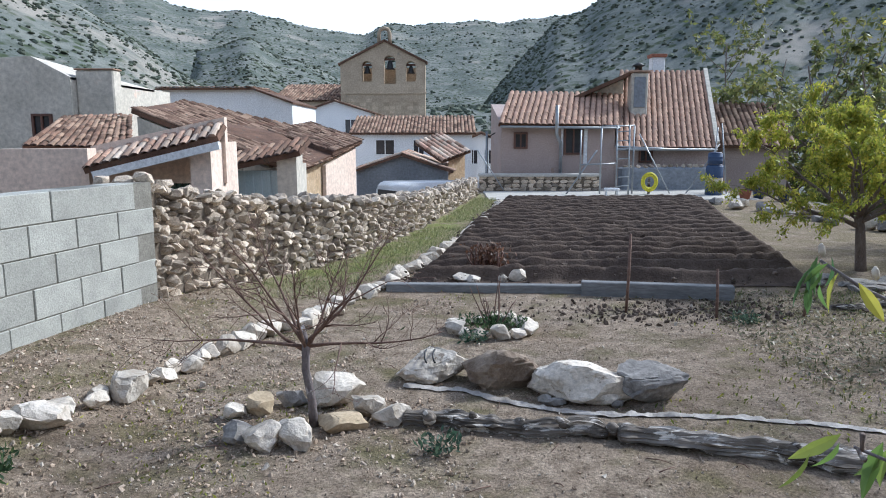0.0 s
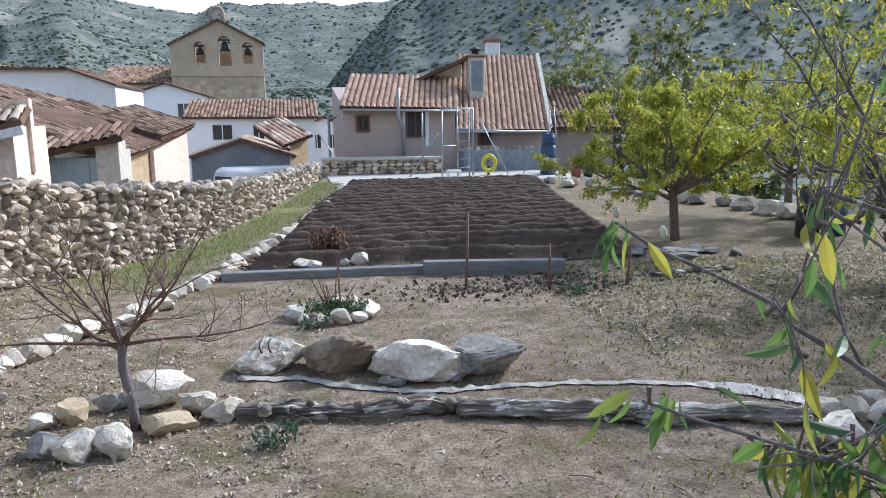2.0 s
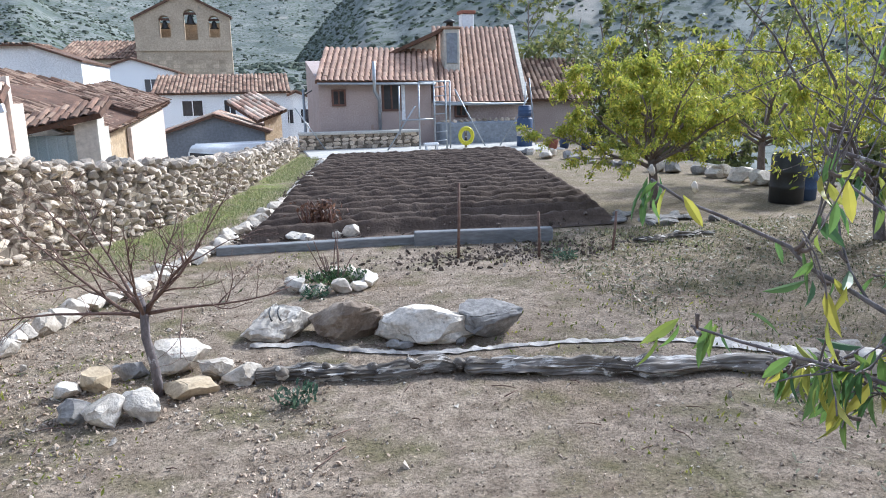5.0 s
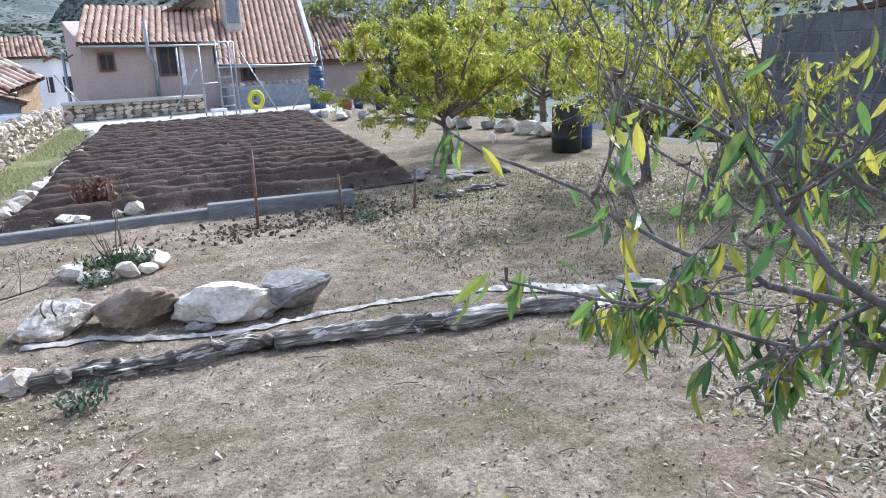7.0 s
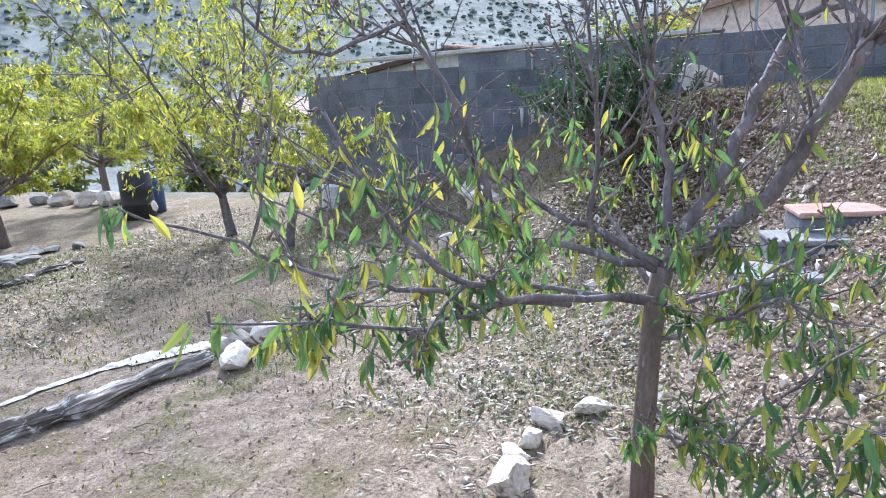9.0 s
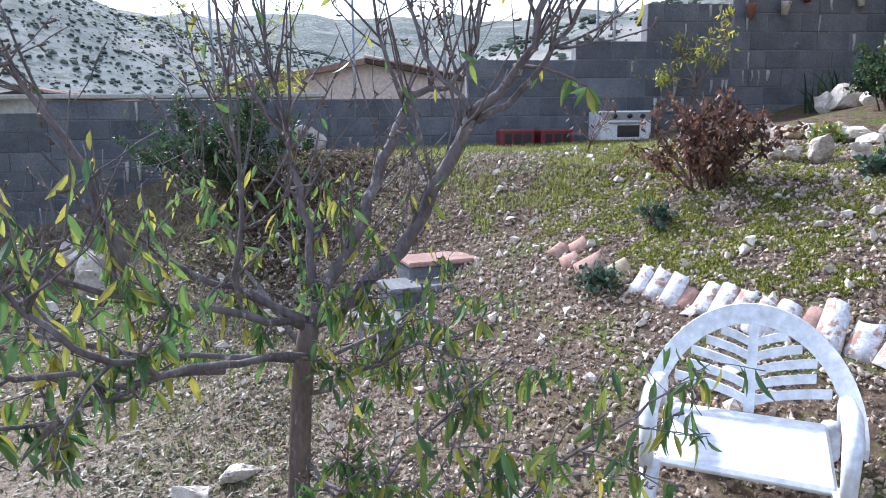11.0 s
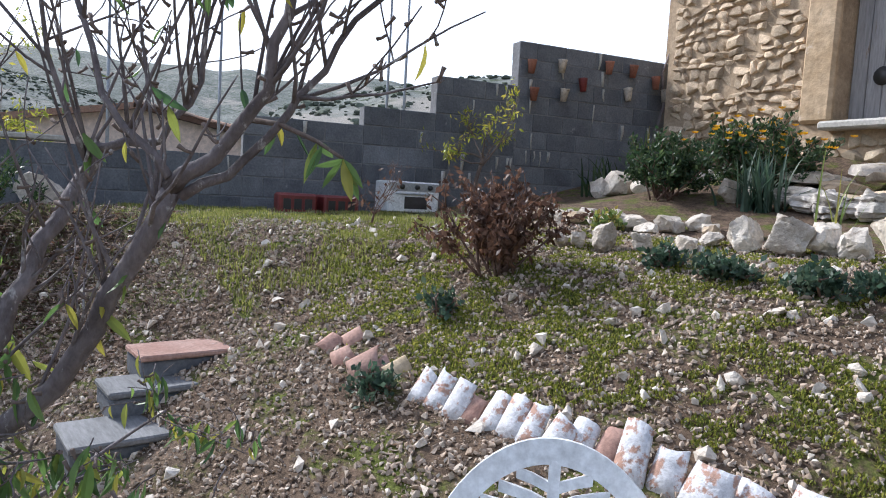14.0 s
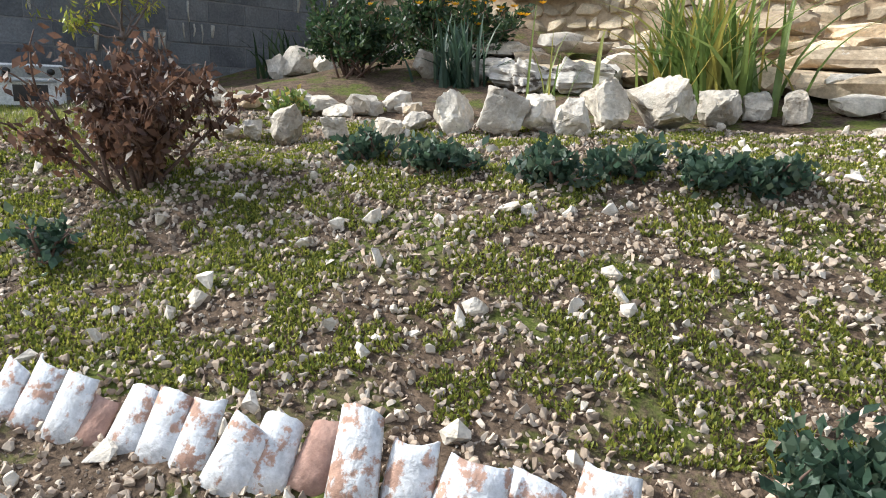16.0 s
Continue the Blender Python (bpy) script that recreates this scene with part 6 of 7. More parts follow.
def bush(at, rx, rz_, n, leaf, mat, label, seed, stems=14, up=True, name="bush", category="bush", stem_mat=M_twig, hollow=0.35):
    rnd = random.Random(seed)
    ob = thing(name, (at[0], at[1], H(at[0], at[1]) if len(at) == 2 else at[2]), label, category)
    t = Tubes()
    tips = []
    for _ in range(stems):
        d = Vector((rnd.gauss(0, 0.55) * rx / rz_, rnd.gauss(0, 0.55) * rx / rz_, 1))
        pts = bent(rnd, (rnd.gauss(0, rx * 0.12), rnd.gauss(0, rx * 0.12), -0.03), d, rz_ * rnd.uniform(0.75, 1.05), 5, 0.12)
        t.add(pts, [0.009, 0.008, 0.007, 0.006, 0.005, 0.003], 5)
        for _ in range(4):
            p, dd2 = on_line(pts, rnd.uniform(0.35, 1))
            q = bent(rnd, p, dd2 + Vector((rnd.gauss(0, 0.7), rnd.gauss(0, 0.7), 0.1)), rz_ * rnd.uniform(0.2, 0.42), 4, 0.15)
            t.add(q, [0.005, 0.004, 0.003, 0.003, 0.002], 4)
            tips.append(q)
        tips.append(pts[2:])
    tagged(t.make("stem_work", stem_mat, ob), kind="stuff")
    lv = Leaves(*leaf)
    for _ in range(n):
        p, _d = on_line(rnd.choice(tips), rnd.random())
        lv.add(p + Vector((rnd.gauss(0, 0.02), rnd.gauss(0, 0.02), rnd.gauss(0, 0.02))), (math.pi if up else 0) + rnd.gauss(0, 0.8), rnd.gauss(0, 0.8), rnd.uniform(0, 6.3), rnd.uniform(0.6, 1.2))
    tagged(lv.make("leaves", mat, ob), kind="stuff")
    return ob, tips, rnd


bush((3.72, -2.05), 0.36, 0.54, 2600, (0.05, 0.024), L_brown, "withered brown bush with curled dead leaves", 61, 26, False)
bush((4.75, -4.1), 0.48, 0.46, 6000, (0.05, 0.022), L_dark, "dense dark green leafy bush", 62, 26)
fb, tips, rnd = bush((4.7, -5.0, H(4.7, -5.0) - 0.17), 0.6, 0.7, 7000, (0.055, 0.025), L_dark, "leafy bush topped with yellow flowers", 63, 34)
lv = Leaves(0.04, 0.03)
for _ in range(90):
    p = rnd.choice(tips)[-1] + Vector((rnd.gauss(0, 0.06), rnd.gauss(0, 0.06), 0.05))
    if p.z < 0.38:
        continue
    for k in range(8):
        lv.add(p, math.pi / 2 + 0.4, 0, k * 0.785, 1.0)
tagged(lv.make("bloom", L_flower, fb, "yellow daisy-like flowers"), kind="stuff")
bush((6.0, 1.3), 0.95, 1.0, 14000, (0.05, 0.016), L_dark, "dark evergreen shrub on the bank", 64, 26)
for i, (x, y, w, n) in enumerate(((3.15, -2.75, 0.14, 260), (2.82, -2.78, 0.17, 420), (2.42, -2.95, 0.2, 420), (2.2, -3.15, 0.22, 520), (1.98, -3.28, 0.22, 520), (1.75, -3.4, 0.2, 420), (1.25, -2.3, 0.24, 620), (3.05, -1.12, 0.1, 160), (3.5, -1.6, 0.1, 120), (4.2, -3.15, 0.15, 300))):
    bush((x, y), w * 1.25, 0.13 if i not in (6,) else 0.2, int(n * 1.6), (0.045, 0.026), L_bluegreen if i not in (9,) else L_iris, "low clump of grey-green herb on the bank", 70 + i, 12, True, "herb_clump", "plant")


def blades(at, n, ln, w, mat, label, seed, spread=0.12, name="iris_clump"):
    rnd = random.Random(seed)
    vs, fs = [], []
    for _ in range(n):
        a, b0 = rnd.uniform(0, 6.28), Vector((rnd.gauss(0, spread), rnd.gauss(0, spread), -0.03))
        lean = abs(rnd.gauss(0.0, 0.5))
        out = Vector((math.cos(a), math.sin(a), 0))
        side = Vector((-out.y, out.x, 0))
        L0 = ln * rnd.uniform(0.6, 1.1)
        base = len(vs)
        for j in range(6):
            f = j / 5
            p = b0 + out * L0 * (lean * f * 0.5 + lean * 0.7 * f ** 3) + Vector((0, 0, L0 * (f - 0.35 * lean * f ** 3)))
            ww = w / 2 * (1 - f ** 2.2) + 0.001
            vs += [p - side * ww, p + out * ww * 0.25, p + side * ww]
        for j in range(5):
            q = base + 3 * j
            fs += [(q, q + 1, q + 4, q + 3), (q + 1, q + 2, q + 5, q + 4)]
    ob = thing(name, (at[0], at[1], H(*at)), label, "plant")
    tagged(mesh("foliage", vs, fs, mat, ob), kind="stuff")
    return ob


blades((2.6, -4.75), 210, 0.75, 0.035, L_iris, "tall clump of green and yellowing iris blades", 81, 0.17)
blades((4.05, -4.35), 60, 0.5, 0.028, L_bluegreen, "clump of grey-green sword leaves", 82, 0.08)
blades((6.55, -4.75), 40, 0.5, 0.03, L_dark, "dark sword-leaved plant by the wall", 83, 0.1)
blades((6.6, -5.3), 26, 0.6, 0.03, L_iris, "tall sword-leaved plant by the wall", 84, 0.06)
blades((2.95, -3.7), 7, 0.6, 0.012, L_iris, "few dry grass stems among white rocks", 85, 0.05, "grass_tuft")
leafy_tree((6.85, -3.35, 1.35), 91, 1.35, 0.55, 0.6, (0.07, 0.02), L_yellow, 420, "small thin tree with sparse yellow leaves before the wall", M_bark, 0.022, 0.4, limbs=6)
leafy_tree((5.15, -1.72, 1.14), 92, 0.55, 0.2, 0.35, (0.05, 0.02), L_brown, 30, "tiny bare sapling on the terrace", M_twig, 0.009, 0.4, limbs=5, name="sapling")
leafy_tree((8.6, 1.3, 0.9), 93, 2.5, 0.7, 0.6, (0.07, 0.022), L_yellow, 1500, "slender tree with yellow-brown leaves behind the wall", M_bark, 0.03, 0.4, limbs=9)
for i, (y, h) in enumerate(((1.6, 2.5), (-0.9, 2.3), (-2.65, 3.0), (-2.85, 3.2), (0.1, 2.2))):
    t = Tubes()
    t.add([(0, 0, 0), (0.01, 0, h)], [0.018, 0.016], 6)
    tagged(t.make("iron_rod", M_galv), "thin metal rod standing behind the wall", "rod", "rods").matrix_basis = pose(7.65, y, 0.9)
# neighbours behind the block wall
village_house((13.5, 3.0), 5, 6, 1.7, 0.5, M_oldplaster, M_oldtile, "neighbouring house with old tiles", "x", 31, -3)
village_house((13, -2.6), 4, 5, 2.2, 0.5, M_salmon, M_tile, "low house with reddish tiles beyond the wall", "x", 32, -3)
village_house((14, 11), 4, 5, 0.9, 0.5, M_whitewall, M_tile, "small house with a bright red roof among trees", "x", 33, -3)
village_house((22, -1.5), 6, 6, 2.0, 0.6, M_whitewall, M_oldtile, "white house beyond the wall", "y", 34, -3)

# ---- white garden chair ----
CH = (1.52, -1.04)
chair = thing("garden_chair", (CH[0], CH[1], 0.1), "white plastic garden chair with a slatted round back", "chair", rz=58)
# local frame: the seat faces +y, the back stands at -y
def arc(a0, a1, n):
    return [a0 + (a1 - a0) * k / (n - 1) for k in range(n)]


def shell(x, z, off=0.0):
    """A place on the bowed and raked back of the chair."""
    return (x, -0.2 - 0.15 * max(0.0, (z - 0.4) / 0.37) ** 0.8 + 0.9 * x * x + off, z)


def sheet(name, grid, label=""):
    """A strip of the shell, 10 mm thick, from a row of edge pairs."""
    vs, fs = [], []
    for (xa, za), (xb, zb) in grid:
        vs += [shell(xa, za, -0.006), shell(xb, zb, -0.006), shell(xb, zb, 0.006), shell(xa, za, 0.006)]
    n = len(grid)
    for k in range(n - 1):
        for j in range(4):
            a, b = 4 * k + j, 4 * k + (j + 1) % 4
            fs.append((a, b, b + 4, a + 4))
    fs += [(0, 1, 2, 3), (4 * n - 1, 4 * n - 2, 4 * n - 3, 4 * n - 4)]
    return mesh(name, vs, fs, M_plastic, chair, label)


sheet("back_frame", [((0.335 * math.cos(a), 0.4 + 0.355 * math.sin(a)), (0.275 * math.cos(a), 0.4 + 0.29 * math.sin(a))) for a in arc(-0.1, math.pi + 0.1, 33)], "broad curved rim")
sheet("back_rib", [((-0.016, z), (0.016, z)) for z in arc(0.42, 0.7, 6)])
for k in range(6):
    z0 = 0.44 + 0.045 * k
    for s in (-1, 1):
        row_ = []
        for f in arc(0.0, 1.0, 7):
            x = s * lerp(0.012, 0.28, f)
            z = z0 + 0.075 * f ** 0.8
            lim = 0.4 + 0.3 * math.sqrt(max(0.0, 1 - (x / 0.28) ** 2))
            if z + 0.026 < lim:
                row_.append(((x, z), (x, z + 0.026)))
        if len(row_) > 1:
            sheet("back_slat", row_)
bm = bmesh.new()
vs = add_box(bm, (-0.23, -0.2, 0.4), (0.23, 0.25, 0.425), 0.01)
part("seat", bm, M_plastic, chair)
for s in (-1, 1):
    t = Tubes()
    t.add([(s * 0.27, -0.14, 0.44), (s * 0.262, -0.05, 0.55), (s * 0.26, 0.1, 0.57), (s * 0.255, 0.22, 0.55), (s * 0.25, 0.27, 0.4)], [0.022, 0.026, 0.028, 0.026, 0.02], 8)
    t.make("armrest", M_plastic, chair)
    for y in (-0.24, 0.27):
        t = Tubes()
        t.add([(s * 0.24, y * 0.9, 0.42), (s * 0.27, y * 1.05, -0.1)], [0.028, 0.022], 8)
        t.make("leg", M_plastic, chair)

# ---- the near almond tree ----
ra = random.Random(77)
alm = thing("almond_tree", (1.84, 0.3, 0.06), "almond tree with drooping green and yellow leaves", "tree")
O = Vector((1.84, 0.3, 0.06))
def W(*pts):
    return [Vector(p) - O for p in pts]


t = Tubes()
t.add(W((1.83, 0.33, 0.0), (1.82, 0.32, 0.3), (1.815, 0.3, 0.6), (1.81, 0.28, 0.76), (1.81, 0.26, 0.86)), [0.042, 0.036, 0.034, 0.034, 0.032], 12)
t.make("trunk", M_bark, alm)
main = [
    (W((1.81, 0.27, 0.8), (1.81, 0.25, 0.88), (1.82, 0.2, 0.97), (1.86, 0.09, 1.16), (1.93, 0.02, 1.34), (2.0, -0.06, 1.5), (2.02, -0.07, 1.57)), 0.034, 0.021, 5),
    (W((2.02, -0.07, 1.56), (1.99, -0.15, 1.58), (1.97, -0.21, 1.58), (1.93, -0.29, 1.71), (1.9, -0.3, 1.95), (1.88, -0.28, 2.2)), 0.018, 0.005, 5),
    (W((2.0, -0.06, 1.52), (2.0, 0.02, 1.75), (1.98, 0.06, 2.1)), 0.012, 0.004, 5),
    (W((1.81, 0.24, 0.86), (1.8, 0.12, 0.93), (1.76, -0.02, 1.08), (1.71, -0.12, 1.26), (1.62, -0.22, 1.48)), 0.033, 0.026, 4),
    (W((1.62, -0.22, 1.48), (1.57, -0.3, 1.54), (1.5, -0.37, 1.67), (1.46, -0.4, 1.86), (1.43, -0.42, 2.1)), 0.024, 0.008, 6),
    (W((1.46, -0.39, 1.88), (1.42, -0.53, 1.95), (1.38, -0.65, 2.06)), 0.01, 0.004, 5),
    (W((1.61, -0.24, 1.47), (1.57, -0.35, 1.54), (1.54, -0.44, 1.67), (1.51, -0.52, 1.81), (1.45, -0.66, 1.92), (1.42, -0.8, 2.0)), 0.015, 0.004, 6),
    (W((1.6, -0.22, 1.5), (1.68, -0.1, 1.65), (1.78, -0.03, 1.92), (1.84, 0.01, 2.14)), 0.012, 0.004, 6),
    (W((1.83, 0.25, 0.93), (1.88, 0.26, 1.14), (1.91, 0.3, 1.34), (1.92, 0.32, 1.48)), 0.022, 0.013, 5),
    (W((1.91, 0.3, 1.4), (1.94, 0.36, 1.66), (1.92, 0.38, 2.0)), 0.01, 0.004, 5),
    (W((1.8, 0.27, 0.87), (1.78, 0.44, 0.96), (1.76, 0.58, 1.03), (1.74, 0.8, 1.16), (1.7, 0.95, 1.4)), 0.022, 0.006, 6),
    (W((1.8, 0.26, 0.84), (1.74, 0.44, 0.91), (1.66, 0.59, 0.96), (1.55, 0.76, 1.03), (1.42, 0.9, 1.14), (1.25, 0.96, 1.18), (1.0, 1.1, 1.3)), 0.021, 0.005, 8),
    (W((1.8, 0.26, 0.75), (1.5, 0.42, 0.84), (1.18, 0.54, 0.94), (1.06, 0.64, 1.02), (1.0, 0.72, 1.12), (0.98, 0.79, 1.23), (0.96, 0.86, 1.4)), 0.017, 0.005, 7),
    (W((1.45, 0.46, 0.85), (1.24, 0.62, 0.88), (1.16, 0.72, 0.95), (1.1, 0.84, 0.97), (1.0, 1.04, 1.04), (0.88, 1.14, 1.14), (0.7, 1.24, 1.24)), 0.013, 0.004, 7),
    (W((1.24, 0.62, 0.88), (1.05, 0.7, 0.88), (0.85, 0.84, 0.96), (0.6, 0.93, 1.04)), 0.009, 0.003, 7),
    (W((1.6, 0.72, 1.02), (1.54, 0.78, 1.36), (1.5, 0.84, 1.48), (1.46, 0.9, 1.61), (1.3, 1.05, 1.54), (1.2, 1.14, 1.56), (1.12, 1.22, 1.72)), 0.016, 0.005, 6),
    (W((1.75, 0.46, 0.94), (1.68, 0.43, 1.2), (1.65, 0.42, 1.38), (1.6, 0.44, 1.59), (1.55, 0.45, 1.85)), 0.013, 0.004, 6),
    (W((1.81, 0.3, 0.74), (1.75, 0.75, 0.8), (1.6, 1.2, 0.95), (1.45, 1.6, 1.2)), 0.016, 0.004, 8),
    (W((1.81, 0.28, 0.62), (1.66, 0.1, 0.74), (1.55, -0.06, 0.86), (1.42, -0.2, 0.84)), 0.011, 0.004, 7),
    (W((1.82, 0.3, 0.4), (1.62, 0.2, 0.36), (1.45, 0.07, 0.5), (1.3, -0.12, 0.77), (1.2, -0.25, 0.92)), 0.01, 0.003, 7),
    (W((1.82, 0.3, 0.34), (1.5, -0.1, 0.3), (1.3, -0.29, 0.5), (1.15, -0.36, 0.68), (1.06, -0.45, 0.8), (1.0, -0.55, 0.9)), 0.01, 0.003, 7),
    (W((1.82, 0.28, 0.7), (2.1, 0.0, 0.75), (2.3, -0.25, 0.85)), 0.014, 0.004, 6),
    (W((1.82, 0.28, 0.75), (2.2, 0.5, 0.95), (2.5, 0.7, 1.25)), 0.015, 0.004, 7),
]
leaf_twigs, bare = [], []


def inside(pts):
    """The crown ends towards the open garden."""
    return all((p + O).x > 0.67 * ((p + O).y + 0.05) + 0.1 for p in pts)


def shoot(tubes, pts, r0, r1, out, level):
    n = len(pts)
    tubes.add(pts, [lerp(r0, r1, (i / (n - 1)) ** 0.8) for i in range(n)], 7 if level == 0 else 5)
    out.append((level, pts))
    if level == 2:
        return
    length = sum((pts[i + 1] - pts[i]).length for i in range(n - 1))
    for _ in range(11 if level == 0 else 5):
        f = ra.uniform(0.2, 1.0)
        p, d = on_line(pts, f)
        up = p.z + 0.06 > 1.0
        if p.z > 1.2 and ra.random() < 0.4:
            continue
        side = Vector((ra.gauss(0, 1), ra.gauss(0, 1), ra.gauss(0.6, 0.7) if up else ra.gauss(-0.1, 0.6))).normalized()
        q = bent(ra, p, d * 0.5 + side * 0.85, (ra.uniform(0.16, 0.5) if up else ra.uniform(0.1, 0.32)) * (1 if level == 0 else 0.5), 5, 0.13, 0.1 if up else -0.02)
        if inside(q):
            rr = min(lerp(r0, r1, f) * 0.6, 0.006)
            shoot(tubes, q, rr, 0.0014, out, level + 1)


for pts, r0, r1, n in main:
    fine = []
    for k in range(len(pts) - 1):
        for q in range(3):
            fine.append(pts[k].lerp(pts[k + 1], q / 3) + Vector([ra.gauss(0, 0.006) for _ in range(3)]))
    fine.append(pts[-1])
    limb, mine, spur = Tubes(), [], Tubes()
    shoot(limb, fine, r0 * 0.74, r1 * 0.75, mine, 0)
    if pts[-1].z > 1.35:
        for _ in range(5):
            p, d = on_line(fine, ra.uniform(0.35, 1.0))
            if p.z > 0.95:
                q = bent(ra, p, (ra.gauss(0, 0.28), ra.gauss(0, 0.28), 1), ra.uniform(0.3, 0.8), 6, 0.05, 0.03)
                if inside(q):
                    limb.add(q, [0.0042, 0.004, 0.0035, 0.003, 0.0025, 0.002, 0.0012], 5)
                    mine.append((1, q))
    lm = limb.make("limb", M_paledbark, alm)
    for lev, tw in mine:
        low = sum(p.z for p in tw) / len(tw) + 0.06 < 1.25
        if lev or low:
            (leaf_twigs if low else bare).append(tw)
    for _ in range(60):
        p, d = on_line(ra.choice(mine)[1], ra.uniform(0.15, 1))
        s = Vector([ra.gauss(0, 1) for _ in range(3)]).normalized()
        spur.add([p, p + s * 0.012, p + s * 0.024 + Vector((0, 0, 0.004))], [0.003, 0.003, 0.0045], 5)
    tagged(spur.make("spur_growth", M_bark, lm), kind="stuff")
shapes = [leaf_mesh("leaf", ln, w, L_almond, b) for ln, w, b in ((0.085, 0.021, 0.2), (0.07, 0.019, 0.35), (0.095, 0.023, -0.15), (0.06, 0.016, 0.1))]
near, rest = 0, Leaves(0.075, 0.019, False, 0.22)
for i in range(2050):
    tw = ra.choice(leaf_twigs) if ra.random() < 0.95 else ra.choice(bare)
    p, d = on_line(tw, ra.uniform(0.1, 1))
    if not inside([p]) and ra.random() < 0.75:
        continue
    if near < 300 and i % 3 == 0:
        piece("leaf", shapes[i % 4], Matrix.LocRotScale(p, Euler((ra.gauss(0, 0.4), ra.gauss(0, 0.4), ra.uniform(0, 6.28))), [ra.uniform(0.65, 1.1)] * 3), alm)
        near += 1
    else:
        rest.add(p, ra.gauss(0, 0.4), ra.gauss(0, 0.4), ra.uniform(0, 6.28), ra.uniform(0.6, 1.1))
for tip, n in (((0.72, 1.22, 1.23), 11), ((0.95, 1.02, 1.06), 5), ((0.63, 0.94, 1.03), 9), ((0.8, 0.86, 0.97), 8), ((1.0, 0.78, 0.92), 6), ((1.08, -0.6, 0.95), 8)):
    for _ in range(n):
        rest.add(Vector(tip) - O + Vector((ra.gauss(0, 0.035), ra.gauss(0, 0.035), ra.gauss(0, 0.012))), ra.gauss(0, 0.4), ra.gauss(0, 0.4), ra.uniform(0, 6.28), ra.uniform(0.6, 1.1))
tagged(rest.make("leaves", L_almond, alm), kind="stuff")
# a leafy twig that hangs from the limb towards the chair
t = Tubes()
hang = W((1.62, -0.34, 1.62), (1.55, -0.4, 1.61), (1.47, -0.45, 1.58), (1.4, -0.48, 1.55))
t.add(hang, [0.006, 0.005, 0.004, 0.003], 6)
hang_ob = t.make("twig", M_bark, alm)
for k in range(16):
    p, d = on_line(hang, 1.0 if k < 9 else ra.uniform(0.2, 0.95))
    piece("leaf", shapes[(0, 2)[k % 2]], Matrix.LocRotScale(p, Euler((ra.gauss(0, 0.42), ra.gauss(0, 0.42), ra.uniform(0, 6.28))), [ra.uniform(0.6, 0.85)] * 3), alm)
# a few felty husks at a branch tip
for dx, dz in ((0.0, 0.02), (0.06, -0.01)):
    t = Tubes()
    p = Vector((0.7 + dx, 1.24 - dx, 1.25 + dz)) - O
    t.add([p, p + Vector((0, 0, -0.006)), p + Vector((0.003, 0, -0.018)), p + Vector((0.003, 0, -0.023))], [0.002, 0.006, 0.006, 0.002], 8)
    t.make("husk", M_white, alm, "dry whitish almond husk")
for i, (x, y, s) in enumerate(((1.8, 0.78, 0.17), (1.95, 0.82, 0.12), (2.28, 0.78, 0.13), (2.42, 0.62, 0.12), (2.1, 0.8, 0.1))):
    rock("rim_stone", (x, y), (s * 1.3, s * 0.8, s * 0.7), M_white, 1100 + i, 40 * i, "white limestone rock beside the almond tree", "rock", "almond tree stones", sub=4)
for i, (x, y, s) in enumerate(((2.62, 2.85, 0.16), (2.75, 2.78, 0.13), (2.85, 2.68, 0.18), (2.5, 2.6, 0.2), (2.95, 2.9, 0.14))):
    rock("path_stone", (x, y), (s * 1.3, s * 0.8, s * 0.7), M_white, 1120 + i, 70 * i, "white stone at the end of the split log", "stone", "log end stones", sub=3)

# ---- loose stones, litter, moss and grass ----
def scatter(name, shapes_, places, mat, label):
    V, F, base = [], [], 0
    data = [(np.array([tuple(v.co) for v in h.vertices]), [tuple(p.vertices) for p in h.polygons]) for h in shapes_]
    for x, y, z, s, m in places:
        vs, fs = data[int(abs(x * 991 + y * 577)) % len(data)]
        R = np.array(m.to_3x3())
        V.append((vs * np.array(s)) @ R.T + np.array((x, y, z)))
        F += [tuple(base + i for i in f) for f in fs]
        base += len(vs)
    me2 = bpy.data.meshes.new(name)
    me2.from_pydata(np.vstack(V).tolist(), [], F)
    me2.materials.append(mat)
    return tagged(new(name, me2), label, "gravel", kind="stuff")


gh = [hull_mesh("grit", 1200 + i, 10) for i in range(10)]
rs = np.random.RandomState(5)


def spots(n, region, size, power=3.0, sink=0.2):
    x, y = region(n)
    z = height(x, y)
    s = size[0] + (size[1] - size[0]) * rs.rand(len(x)) ** power
    e = rs.rand(len(x), 3) * 6.28
    return [(float(a), float(b), float(c + q * (0.5 - sink) * 0.6), (q * rs.uniform(0.8, 1.4), q, q * rs.uniform(0.5, 0.9)), Euler(tuple(k)).to_matrix()) for a, b, c, q, k in zip(x, y, z, s, e)]


def reg_bank(n):
    x, y = rs.uniform(0.6, 5.6, n), rs.uniform(-4.6, 1.3, n)
    s = 0.51 * (x - 2.66) - 0.86 * (y + 1.45)
    k = (s > -1.7) & (s < 2.2)
    return x[k], y[k]


def reg_garden(n):
    r = 1.0 + 6.2 * rs.rand(n) ** 0.8
    a = np.radians(rs.uniform(-38, 100, n))
    return r * np.sin(a), r * np.cos(a)


def reg_right(n):
    x, y = rs.uniform(2.2, 7.0, n), rs.uniform(0.3, 6.5, n)
    return x, y


